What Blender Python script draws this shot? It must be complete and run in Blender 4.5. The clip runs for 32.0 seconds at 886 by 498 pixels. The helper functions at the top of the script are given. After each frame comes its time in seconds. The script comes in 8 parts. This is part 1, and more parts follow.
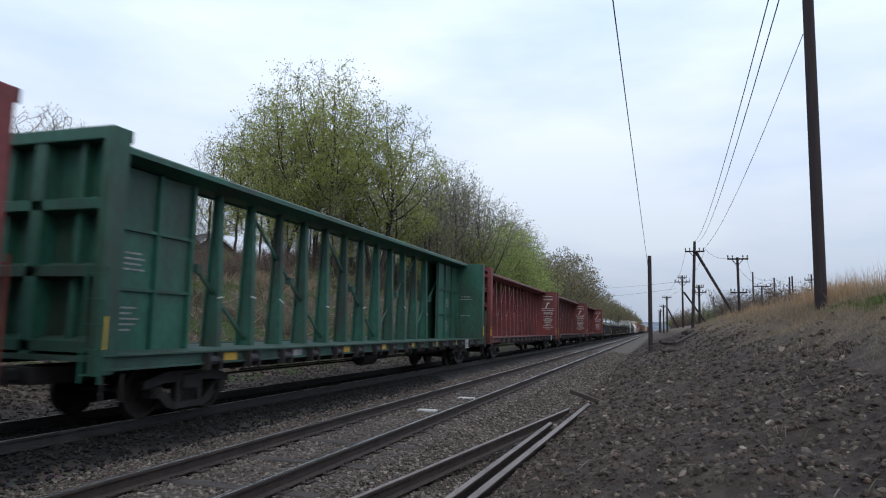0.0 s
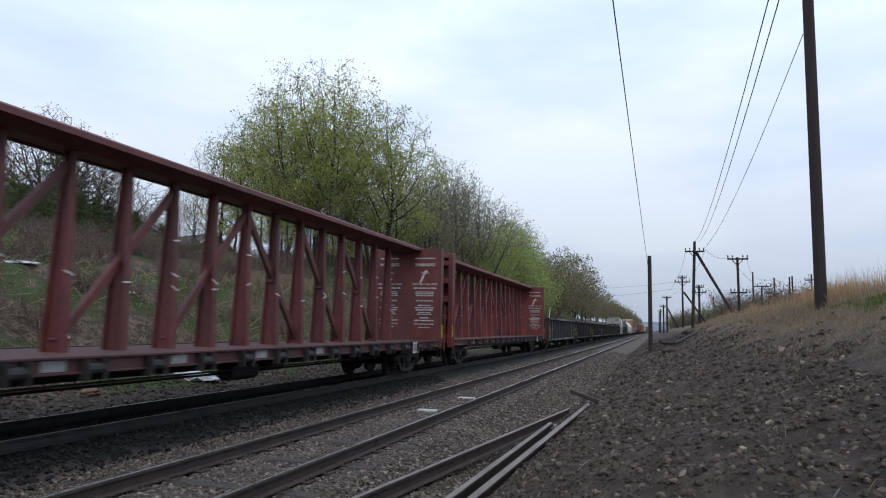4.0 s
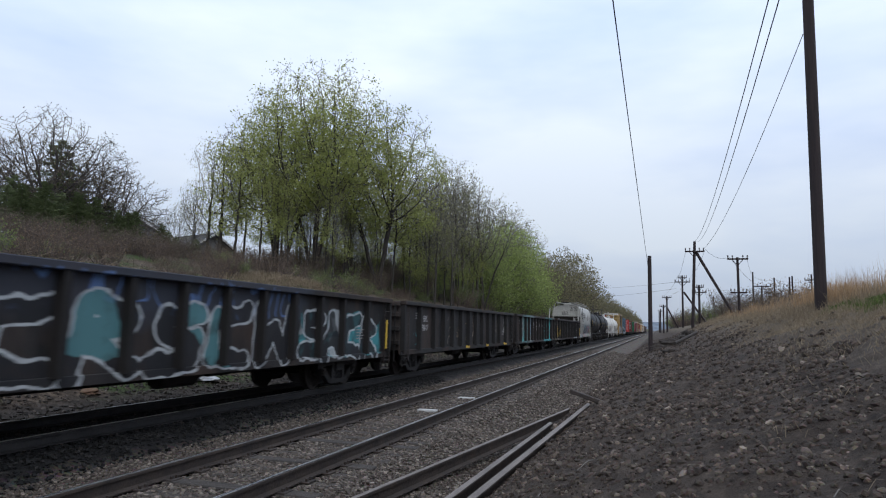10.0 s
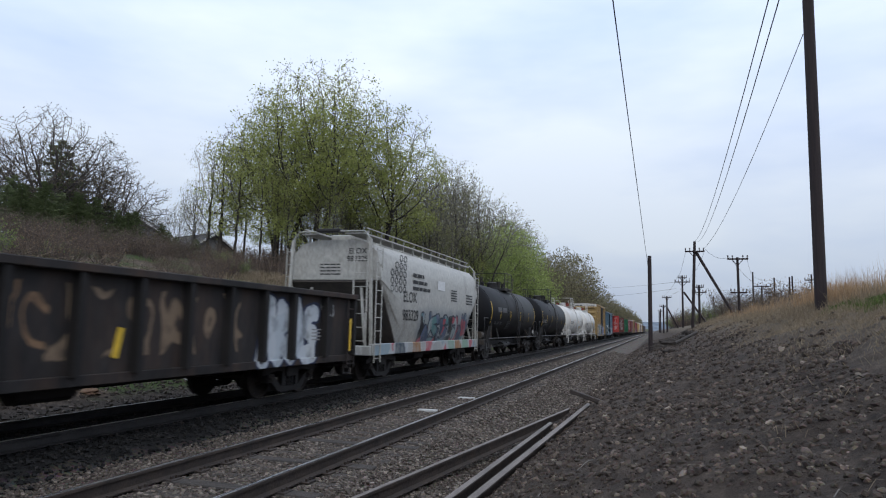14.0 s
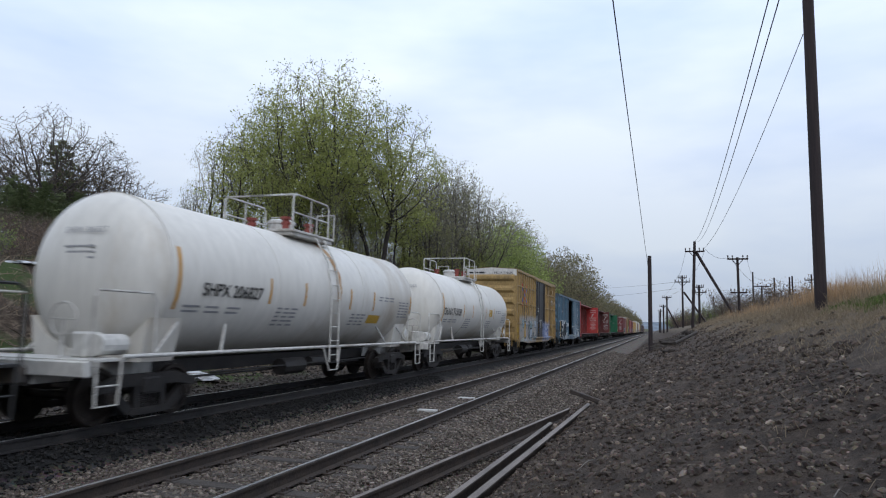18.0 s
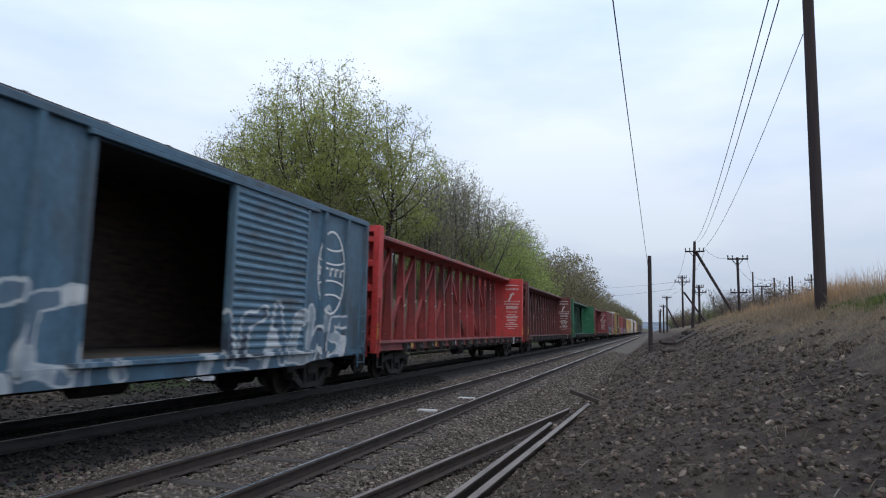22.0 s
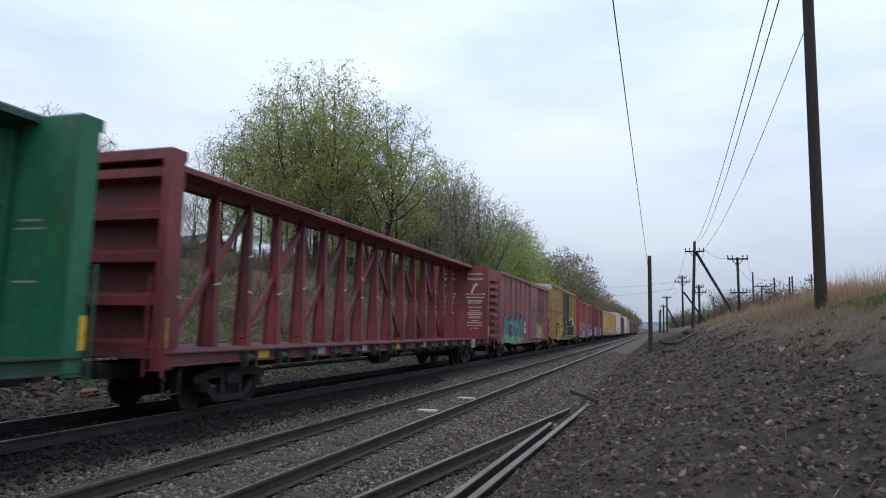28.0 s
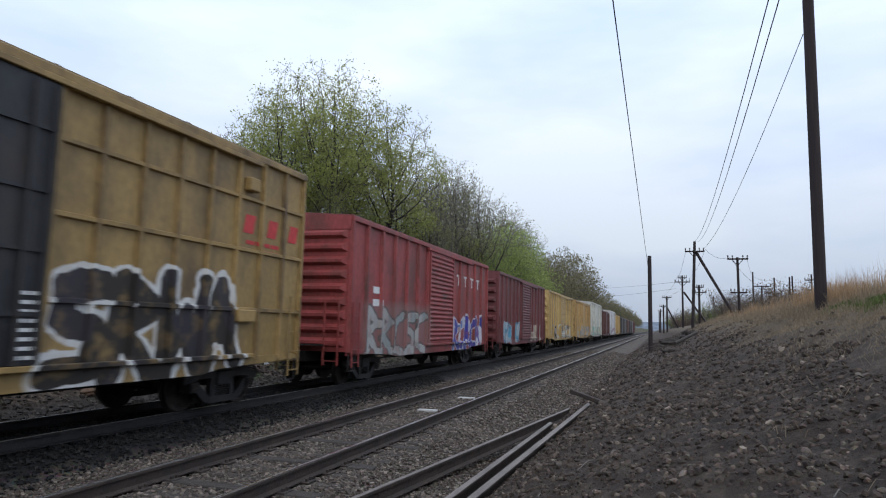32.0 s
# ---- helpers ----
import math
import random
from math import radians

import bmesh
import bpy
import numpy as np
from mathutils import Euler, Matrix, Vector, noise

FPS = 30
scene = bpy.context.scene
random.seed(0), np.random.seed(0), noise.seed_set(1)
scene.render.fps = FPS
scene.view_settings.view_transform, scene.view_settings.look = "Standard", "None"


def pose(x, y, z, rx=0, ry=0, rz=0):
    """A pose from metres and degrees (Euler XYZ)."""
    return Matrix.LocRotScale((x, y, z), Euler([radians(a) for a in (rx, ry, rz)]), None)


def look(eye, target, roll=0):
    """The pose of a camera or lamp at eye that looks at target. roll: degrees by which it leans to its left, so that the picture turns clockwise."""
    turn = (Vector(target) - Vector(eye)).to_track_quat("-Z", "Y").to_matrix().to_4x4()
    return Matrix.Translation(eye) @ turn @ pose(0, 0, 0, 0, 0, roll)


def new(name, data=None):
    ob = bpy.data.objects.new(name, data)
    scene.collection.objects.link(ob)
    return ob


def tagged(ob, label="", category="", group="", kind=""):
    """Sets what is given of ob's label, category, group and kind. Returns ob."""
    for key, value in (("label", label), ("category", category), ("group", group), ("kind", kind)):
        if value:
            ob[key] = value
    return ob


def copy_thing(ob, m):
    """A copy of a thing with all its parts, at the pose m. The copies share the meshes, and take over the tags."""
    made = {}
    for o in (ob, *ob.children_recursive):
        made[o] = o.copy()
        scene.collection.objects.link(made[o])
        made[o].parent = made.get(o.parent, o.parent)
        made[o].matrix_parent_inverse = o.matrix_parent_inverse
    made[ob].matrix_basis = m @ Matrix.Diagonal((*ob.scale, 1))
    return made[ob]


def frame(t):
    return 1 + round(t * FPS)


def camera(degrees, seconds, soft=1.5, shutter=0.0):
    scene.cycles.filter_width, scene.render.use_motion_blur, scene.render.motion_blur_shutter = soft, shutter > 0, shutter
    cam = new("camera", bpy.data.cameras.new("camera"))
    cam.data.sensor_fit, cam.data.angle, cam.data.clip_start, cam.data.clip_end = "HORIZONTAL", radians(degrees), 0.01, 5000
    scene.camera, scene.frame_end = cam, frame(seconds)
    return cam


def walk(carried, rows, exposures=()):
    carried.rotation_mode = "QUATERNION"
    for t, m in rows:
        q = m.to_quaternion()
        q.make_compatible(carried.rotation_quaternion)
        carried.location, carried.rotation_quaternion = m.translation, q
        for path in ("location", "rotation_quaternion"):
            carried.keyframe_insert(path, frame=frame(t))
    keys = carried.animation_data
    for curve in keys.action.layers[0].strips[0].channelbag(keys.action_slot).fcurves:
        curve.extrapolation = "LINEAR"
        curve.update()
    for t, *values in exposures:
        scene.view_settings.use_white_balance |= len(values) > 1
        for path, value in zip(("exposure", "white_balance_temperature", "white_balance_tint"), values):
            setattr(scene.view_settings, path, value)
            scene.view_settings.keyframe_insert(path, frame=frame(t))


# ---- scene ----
SECONDS = 32.0
SPEED = 13.8            # the train's speed, m/s
NEAR_X, FAR_X = -4.88, -9.38   # centre lines of the two tracks; rail tops at z = 0

cam = camera(67.65, SECONDS, soft=1.1, shutter=0.25)
EYE = (0.0, 0.0, 1.72)
EYE_POSE = pose(*EYE, 90 + 6.612, 0, 17.929) @ pose(0, 0, 0, 0, 0, 1.272)
walk(cam, [(0.0, EYE_POSE), (SECONDS, EYE_POSE)],
     [(0.0, 0.06), (7.0, 0.04), (12.0, -0.03), (17.8, 0.0), (18.4, -0.05), (19.0, -0.13), (20.2, -0.13), (21.0, -0.05), (22.0, 0.05), (SECONDS, 0.06)])

# ---- light: an overcast spring day ----
scene.view_settings.exposure = 0.0
world = bpy.data.worlds.new("overcast_sky")
scene.world = world
world.use_nodes = True
wt = world.node_tree
wt.nodes.clear()
wn, wl = wt.nodes.new, wt.links.new
w_out = wn("ShaderNodeOutputWorld")
w_bg = wn("ShaderNodeBackground")
w_sky = wn("ShaderNodeTexSky")
w_sky.sky_type = "NISHITA"
w_sky.sun_disc = False
w_sky.sun_elevation, w_sky.sun_rotation = radians(48), radians(150)
w_sky.air_density, w_sky.dust_density = 1.0, 3.0
w_co = wn("ShaderNodeTexCoord")
w_map = wn("ShaderNodeMapping")
w_map.inputs["Scale"].default_value = (1.0, 1.0, 3.2)
w_no = wn("ShaderNodeTexNoise")
w_no.inputs["Scale"].default_value = 1.7
w_no.inputs["Detail"].default_value = 5.0
w_no.inputs["Roughness"].default_value = 0.5
w_ramp = wn("ShaderNodeValToRGB")
w_ramp.color_ramp.elements[0].position, w_ramp.color_ramp.elements[0].color = 0.34, (5.5, 6.9, 9.9, 1)
w_ramp.color_ramp.elements[1].position, w_ramp.color_ramp.elements[1].color = 0.64, (8.8, 9.72, 11.1, 1)
# the cloud deck is darker towards the horizon
w_sep = wn("ShaderNodeSeparateXYZ")
w_el = wn("ShaderNodeMapRange")
w_el.inputs[1].default_value, w_el.inputs[2].default_value = 0.0, 0.42
w_el.inputs[3].default_value, w_el.inputs[4].default_value = 0.50, 1.0
w_mul = wn("ShaderNodeMixRGB")
w_mul.blend_type, w_mul.inputs[0].default_value = "MULTIPLY", 1.0
w_mix = wn("ShaderNodeMixRGB")
w_mix.inputs[0].default_value = 0.88
wl(w_co.outputs["Generated"], w_map.inputs[0]), wl(w_map.outputs[0], w_no.inputs["Vector"])
wl(w_no.outputs["Fac"], w_ramp.inputs[0])
wl(w_co.outputs["Generated"], w_sep.inputs[0]), wl(w_sep.outputs[2], w_el.inputs[0])
wl(w_ramp.outputs[0], w_mul.inputs[1]), wl(w_el.outputs[0], w_mul.inputs[2])
wl(w_sky.outputs[0], w_mix.inputs[1]), wl(w_mul.outputs[0], w_mix.inputs[2])
wl(w_mix.outputs[0], w_bg.inputs[0]), wl(w_bg.outputs[0], w_out.inputs[0])
w_bg.inputs[1].default_value = 0.125

sun = new("sun", bpy.data.lights.new("sun", "SUN"))
sun.data.energy, sun.data.angle, sun.data.color = 0.7, radians(25), (1.0, 0.99, 0.97)
sun.matrix_world = look((0, 0, 60), (-26, 44, 0))
# ---- mesh tools ----
class Shape:
    """Gathers faces and turns them into one mesh."""

    def __init__(self):
        self.v, self.f = [], []

    def add(self, verts, faces):
        n = len(self.v)
        self.v.extend(verts)
        self.f.extend(tuple(n + i for i in f) for f in faces)
        return self

    def box(self, x0, x1, y0, y1, z0, z1):
        return self.add([(x, y, z) for x in (x0, x1) for y in (y0, y1) for z in (z0, z1)],
                        [(0, 1, 3, 2), (4, 6, 7, 5), (0, 4, 5, 1), (2, 3, 7, 6), (0, 2, 6, 4), (1, 5, 7, 3)])

    def bevel_box(self, x0, x1, y0, y1, z0, z1, b=0.02):
        """A box with its edges cut, drawn as three crossing slabs' hull."""
        vs, fs = [], []
        for sx in (0, 1):
            for sy in (0, 1):
                for sz in (0, 1):
                    x, y, z = (x0, x1)[sx], (y0, y1)[sy], (z0, z1)[sz]
                    ix, iy, iz = x + b * (1 - 2 * sx), y + b * (1 - 2 * sy), z + b * (1 - 2 * sz)
                    vs += [(x, iy, iz), (ix, y, iz), (ix, iy, z)]
        c = lambda sx, sy, sz, k: (sx * 4 + sy * 2 + sz) * 3 + k
        for s in (0, 1):
            q = [c(s, 0, 0, 0), c(s, 1, 0, 0), c(s, 1, 1, 0), c(s, 0, 1, 0)]
            fs.append(tuple(q if s else q[::-1]))
            q = [c(0, s, 0, 1), c(0, s, 1, 1), c(1, s, 1, 1), c(1, s, 0, 1)]
            fs.append(tuple(q if s else q[::-1]))
            q = [c(0, 0, s, 2), c(1, 0, s, 2), c(1, 1, s, 2), c(0, 1, s, 2)]
            fs.append(tuple(q if s else q[::-1]))
            for u in (0, 1):
                fs.append((c(s, u, 0, 0), c(s, u, 1, 0), c(s, u, 1, 1), c(s, u, 0, 1)))
                fs.append((c(s, 0, u, 0), c(s, 1, u, 0), c(s, 1, u, 2), c(s, 0, u, 2)))
                fs.append((c(0, s, u, 1), c(1, s, u, 1), c(1, s, u, 2), c(0, s, u, 2)))
                for w in (0, 1):
                    fs.append((c(s, u, w, 0), c(s, u, w, 1), c(s, u, w, 2)))
        return self.add(vs, fs)

    def prism(self, outline, a, b, axis="y"):
        """A closed outline swept from a to b. Outline: (x, z) for y, (y, z) for x, (x, y) for z."""
        n = len(outline)
        put = {"y": lambda p, s: (p[0], s, p[1]), "x": lambda p, s: (s, p[0], p[1]), "z": lambda p, s: (p[0], p[1], s)}[axis]
        vs = [put(p, a) for p in outline] + [put(p, b) for p in outline]
        fs = [(i, (i + 1) % n, n + (i + 1) % n, n + i) for i in range(n)] + [tuple(range(n))[::-1], tuple(range(n, 2 * n))]
        return self.add(vs, fs)

    def rod(self, p, q, r, r2=None, n=6, caps=True):
        """A round bar from p to q."""
        p, q = Vector(p), Vector(q)
        r2 = r if r2 is None else r2
        d = q - p
        if d.length < 1e-6:
            return self
        m = d.to_track_quat("Z", "Y").to_matrix()
        a, b = m @ Vector((1, 0, 0)), m @ Vector((0, 1, 0))
        vs = []
        for base, rad in ((p, r), (q, r2)):
            for i in range(n):
                t = 2 * math.pi * i / n
                vs.append(tuple(base + a * (rad * math.cos(t)) + b * (rad * math.sin(t))))
        return self.add(vs, [(i, (i + 1) % n, n + (i + 1) % n, n + i) for i in range(n)] + ([tuple(range(n))[::-1], tuple(range(n, 2 * n))] if caps else []))

    def path(self, pts, r, n=6):
        """One round bar bent through all the points."""
        pts = [Vector(p) for p in pts]
        rings, up = [], None
        for i, p in enumerate(pts):
            d = (pts[min(i + 1, len(pts) - 1)] - pts[max(i - 1, 0)])
            d = d.normalized() if d.length > 1e-6 else Vector((0, 0, 1))
            a = d.orthogonal() if up is None else up - d * up.dot(d)
            up = a.normalized() if a.length > 1e-6 else d.orthogonal().normalized()
            b = d.cross(up)
            rings.append([tuple(p + up * (r * math.cos(2 * math.pi * k / n)) + b * (r * math.sin(2 * math.pi * k / n))) for k in range(n)])
        return self.rings(rings)

    def bar(self, p, q, w, d, side=(1, 0, 0)):
        """A flat bar from p to q, w wide across 'side', d deep."""
        p, q, s = Vector(p), Vector(q), Vector(side)
        t = (q - p).normalized()
        s = (s - t * s.dot(t)).normalized()
        u = t.cross(s)
        vs = [tuple(b + s * (w / 2 * i) + u * (d / 2 * j)) for b in (p, q) for i, j in ((-1, -1), (1, -1), (1, 1), (-1, 1))]
        return self.add(vs, [(0, 1, 5, 4), (1, 2, 6, 5), (2, 3, 7, 6), (3, 0, 4, 7), (3, 2, 1, 0), (4, 5, 6, 7)])

    def rings(self, rings, caps=True):
        """Skin over a list of rings with equal counts of points."""
        n = len(rings[0])
        vs = [p for r in rings for p in r]
        fs = []
        for k in range(len(rings) - 1):
            for i in range(n):
                fs.append((k * n + i, k * n + (i + 1) % n, (k + 1) * n + (i + 1) % n, (k + 1) * n + i))
        if caps:
            fs += [tuple(range(n))[::-1], tuple(range(len(vs) - n, len(vs)))]
        return self.add(vs, fs)

    def mesh(self, name, material=None, smooth=False):
        me = bpy.data.meshes.new(name)
        me.from_pydata(self.v, [], self.f)
        me.validate()
        bm = bmesh.new()
        bm.from_mesh(me)
        bmesh.ops.recalc_face_normals(bm, faces=bm.faces)
        if smooth:
            for f in bm.faces:
                f.smooth = True
            for e in bm.edges:
                if e.is_manifold and e.calc_face_angle(0) > 0.7:
                    e.smooth = False
        bm.to_mesh(me)
        bm.free()
        if material:
            me.materials.append(material)
        return me


def part(name, shape, material, parent, label="", smooth=False):
    """One mesh object under a thing or under a part."""
    ob = new(name, shape.mesh(name, material, smooth) if isinstance(shape, Shape) else shape)
    ob.parent = parent
    return tagged(ob, label)


def thing(name, label, category, group="", at=None):
    ob = tagged(new(name), label, category, group)
    if at is not None:
        ob.matrix_basis = at
    return ob


def solo(name, shape, material, label="", category="", group="", kind="", smooth=False):
    return tagged(new(name, shape.mesh(name, material, smooth)), label, category, group, kind)


def writing(text, size, material, parent, m, name="lettering", bold=0.0):
    """Words in the built-in font, turned into a mesh, on the plane of the pose m."""
    cu = bpy.data.curves.new(name, "FONT")
    cu.body, cu.size, cu.align_x, cu.align_y, cu.offset = text, size, "CENTER", "CENTER", bold
    tmp = bpy.data.objects.new(name, cu)
    me = bpy.data.meshes.new_from_object(tmp)
    bpy.data.objects.remove(tmp)
    me.materials.clear()
    me.materials.append(material)
    ob = new(name, me)
    ob.parent = parent
    ob.matrix_basis = m
    return ob


# ---- materials ----
def mat(name, c1, c2, scale=6.0, rough=0.7, bump=0.2, metal=0.0, dirt=None, dirt_amount=0.5, fine=40.0, stretch=(1, 1, 1), spread=0.12, spec=0.4):
    """A surface of two colours mixed by broad noise, a fine grain, and dirt in patches."""
    m = bpy.data.materials.new(name)
    m.use_nodes = True
    t = m.node_tree
    n, l = t.nodes.new, t.links.new
    b = t.nodes["Principled BSDF"]
    b.inputs["Metallic"].default_value = metal
    b.inputs["Specular IOR Level"].default_value = spec
    co, info = n("ShaderNodeTexCoord"), n("ShaderNodeObjectInfo")
    mp = n("ShaderNodeMapping")
    mp.inputs["Scale"].default_value = stretch
    off = n("ShaderNodeVectorMath")
    off.operation = "MULTIPLY_ADD"
    off.inputs[1].default_value = (37.0, 53.0, 29.0)
    comb = n("ShaderNodeCombineXYZ")
    for i in range(3):
        l(info.outputs["Random"], comb.inputs[i])
    l(comb.outputs[0], off.inputs[0]), l(co.outputs["Object"], off.inputs[2])
    l(off.outputs[0], mp.inputs[0])
    big, small = n("ShaderNodeTexNoise"), n("ShaderNodeTexNoise")
    big.inputs["Scale"].default_value, big.inputs["Detail"].default_value, big.inputs["Roughness"].default_value = scale, 6, 0.62
    small.inputs["Scale"].default_value, small.inputs["Detail"].default_value = fine, 4
    l(mp.outputs[0], big.inputs["Vector"]), l(mp.outputs[0], small.inputs["Vector"])
    r = n("ShaderNodeMapRange")
    r.inputs[1].default_value, r.inputs[2].default_value = 0.36, 0.64
    l(big.outputs["Fac"], r.inputs[0])
    mix = n("ShaderNodeMixRGB")
    mix.inputs[1].default_value, mix.inputs[2].default_value = (*c1, 1), (*c2, 1)
    l(r.outputs[0], mix.inputs[0])
    g = n("ShaderNodeMapRange")
    g.inputs[1].default_value, g.inputs[2].default_value = 0.3, 0.7
    g.inputs[3].default_value, g.inputs[4].default_value = 1 - spread * 2, 1 + spread * 2
    l(small.outputs["Fac"], g.inputs[0])
    mul = n("ShaderNodeMixRGB")
    mul.blend_type, mul.inputs[0].default_value = "MULTIPLY", 1
    l(mix.outputs[0], mul.inputs[1]), l(g.outputs[0], mul.inputs[2])
    col = mul.outputs[0]
    if dirt:
        dn = n("ShaderNodeTexNoise")
        dn.inputs["Scale"].default_value, dn.inputs["Detail"].default_value, dn.inputs["Roughness"].default_value = scale * 0.7, 8, 0.7
        dm = n("ShaderNodeMapping")
        dm.inputs["Scale"].default_value, dm.inputs["Location"].default_value = stretch, (9, 4, 2)
        l(off.outputs[0], dm.inputs[0]), l(dm.outputs[0], dn.inputs["Vector"])
        dr = n("ShaderNodeMapRange")
        dr.inputs[1].default_value, dr.inputs[2].default_value = 0.62 - 0.25 * dirt_amount, 0.74
        l(dn.outputs["Fac"], dr.inputs[0])
        dx = n("ShaderNodeMixRGB")
        dx.inputs[2].default_value = (*dirt, 1)
        l(dr.outputs[0], dx.inputs[0]), l(col, dx.inputs[1])
        col = dx.outputs[0]
    l(col, b.inputs["Base Color"])
    rr = n("ShaderNodeMapRange")
    rr.inputs[3].default_value, rr.inputs[4].default_value = max(0.05, rough - 0.12), min(1, rough + 0.12)
    l(big.outputs["Fac"], rr.inputs[0]), l(rr.outputs[0], b.inputs["Roughness"])
    if bump:
        bp = n("ShaderNodeBump")
        bp.inputs["Strength"].default_value, bp.inputs["Distance"].default_value = bump, 0.02
        l(small.outputs["Fac"], bp.inputs["Height"]), l(bp.outputs[0], b.inputs["Normal"])
    return m


def paint(name, c, fade=1.25, dirt=(0.06, 0.045, 0.035), amount=0.45, rough=0.55):
    """Old car paint: faded in patches, with grime and rust running down."""
    return mat(name, c, tuple(min(0.9, x * fade + 0.01) for x in c), 0.9, rough, 0.08, 0.0, dirt, amount, 14.0, (1, 1, 0.45), 0.10)


M_STEEL = mat("dark_running_gear_steel", (0.012, 0.011, 0.011), (0.03, 0.026, 0.024), 3, 0.6, 0.3)
M_WHEEL = mat("wheel_steel", (0.022, 0.019, 0.017), (0.05, 0.04, 0.034), 5, 0.5, 0.2, 0.5)
M_TREAD = mat("polished_rail_steel", (0.42, 0.42, 0.43), (0.55, 0.54, 0.53), 3, 0.28, 0.05, 0.9, stretch=(6, 0.3, 6))
M_RUST = mat("rusty_rail_side", (0.026, 0.020, 0.017), (0.055, 0.040, 0.031), 4, 0.8, 0.4)
M_RUST_PALE = mat("pale_rusty_rail", (0.11, 0.09, 0.078), (0.20, 0.17, 0.15), 4, 0.6, 0.3, stretch=(4, 0.5, 4))
M_TIE = mat("weathered_tie_wood", (0.035, 0.03, 0.026), (0.075, 0.063, 0.054), 3, 0.9, 0.6, stretch=(0.6, 6, 6))
# far-track ties: oil-black, with the train's shade put into the colour
M_TIE_BLACK = mat("oil_and_shade_tie_wood", (0.007, 0.0065, 0.0065), (0.018, 0.016, 0.015), 3, 0.8, 0.6, stretch=(0.6, 6, 6))
M_POLE = mat("creosoted_pole_wood", (0.022, 0.016, 0.017), (0.042, 0.030, 0.029), 3, 0.85, 0.6, stretch=(8, 8, 0.4))
M_CABLE = mat("black_cable", (0.03, 0.03, 0.032), (0.05, 0.05, 0.05), 3, 0.6, 0.0)
M_GLASS_INS = mat("grey_insulator", (0.12, 0.11, 0.11), (0.2, 0.19, 0.18), 3, 0.3, 0.0)
M_YELLOW = paint("yellow_safety_paint", (0.62, 0.40, 0.03), 1.1, amount=0.25)
M_WHITE = mat("white_lettering_paint", (0.62, 0.62, 0.60), (0.72, 0.72, 0.70), 5, 0.6, 0.0, spread=0.05)
M_FADED = mat("faded_white_paint", (0.40, 0.385, 0.37), (0.55, 0.53, 0.51), 5, 0.7, 0.0, spread=0.2)
M_DULL_LET = mat("dull_grey_lettering", (0.20, 0.195, 0.19), (0.34, 0.33, 0.32), 4, 0.7, 0.0, spread=0.2)
M_GREY_CARD = mat("grey_card", (0.14, 0.14, 0.14), (0.2, 0.2, 0.2), 4, 0.7, 0.0)
M_OLD_YELLOW = paint("dull_yellow_paint", (0.46, 0.28, 0.035), 1.1, amount=0.4)
M_BLACK_LET = mat("black_lettering_paint", (0.02, 0.02, 0.02), (0.03, 0.03, 0.03), 5, 0.6, 0.0)
M_ORANGE = paint("orange_stripe_paint", (0.50, 0.24, 0.02), 1.1, amount=0.2)
M_RED_LET = paint("red_lettering_paint", (0.45, 0.03, 0.03), 1.1, amount=0.2)
M_BLUE_LET = paint("blue_lettering_paint", (0.05, 0.08, 0.36), 1.1, amount=0.2)
# ---- the ground ----
PROFILE = [(-3000, 40), (-900, 14), (-120, 6.5), (-32, 5.4), (-24, 4.9), (-21, 4.2), (-18, 3.3), (-16.3, 2.0), (-15, 1.05), (-13.8, 0.35), (-13, 0.02),
           (-12.2, -0.2), (-11.4, -0.28), (-10.9, -0.2), (-7.85, -0.2), (-7.5, -0.36), (-7.0, -0.46), (-6.6, -0.34), (-6.25, -0.215),
           (-3.5, -0.215), (-3.05, -0.34), (-2.4, -0.42), (-1.95, -0.2), (-1.55, 0.08), (-1.0, 0.42), (-0.3, 0.72), (0.9, 1.06), (2.0, 1.62), (3.0, 2.06),
           (3.5, 2.26), (4.2, 2.42), (6, 2.6), (9, 2.75), (30, 3.2), (140, 4.5), (900, 12), (3000, 40)]


def profile(x):
    for (x0, z0), (x1, z1) in zip(PROFILE, PROFILE[1:]):
        if x <= x1:
            return z0 + (z1 - z0) * (x - x0) / (x1 - x0)
    return PROFILE[-1][1]


def ground(x, y):
    """The height of the ground."""
    z = profile(x)
    bank = max(0.0, min(1.0, (x + 1.9) / 1.2)) if x > -3 else max(0.0, min(1.0, (-12.4 - x) / 2.0))
    if bank > 0:
        near = 1.0 / (1.0 + (abs(y) + abs(x)) / 60.0)
        z += bank * (0.16 * noise.noise((x * 0.5, y * 0.35, 3.1)) + near * 0.07 * noise.noise((x * 1.9, y * 1.7, 8.7)) + near * 0.045 * noise.noise((x * 4.7, y * 3.9, 1.2)))
        if x < -14:
            z += bank * 0.5 * noise.noise((x * 0.16, y * 0.11, 5.5))
    return z


def steps(stops):
    """Numbers from a list of (end, step), beginning at stops[0]."""
    out, v = [stops[0]], stops[0]
    for end, d in stops[1:]:
        while v < end - 1e-6:
            v = min(end, v + d)
            out.append(v)
    return out


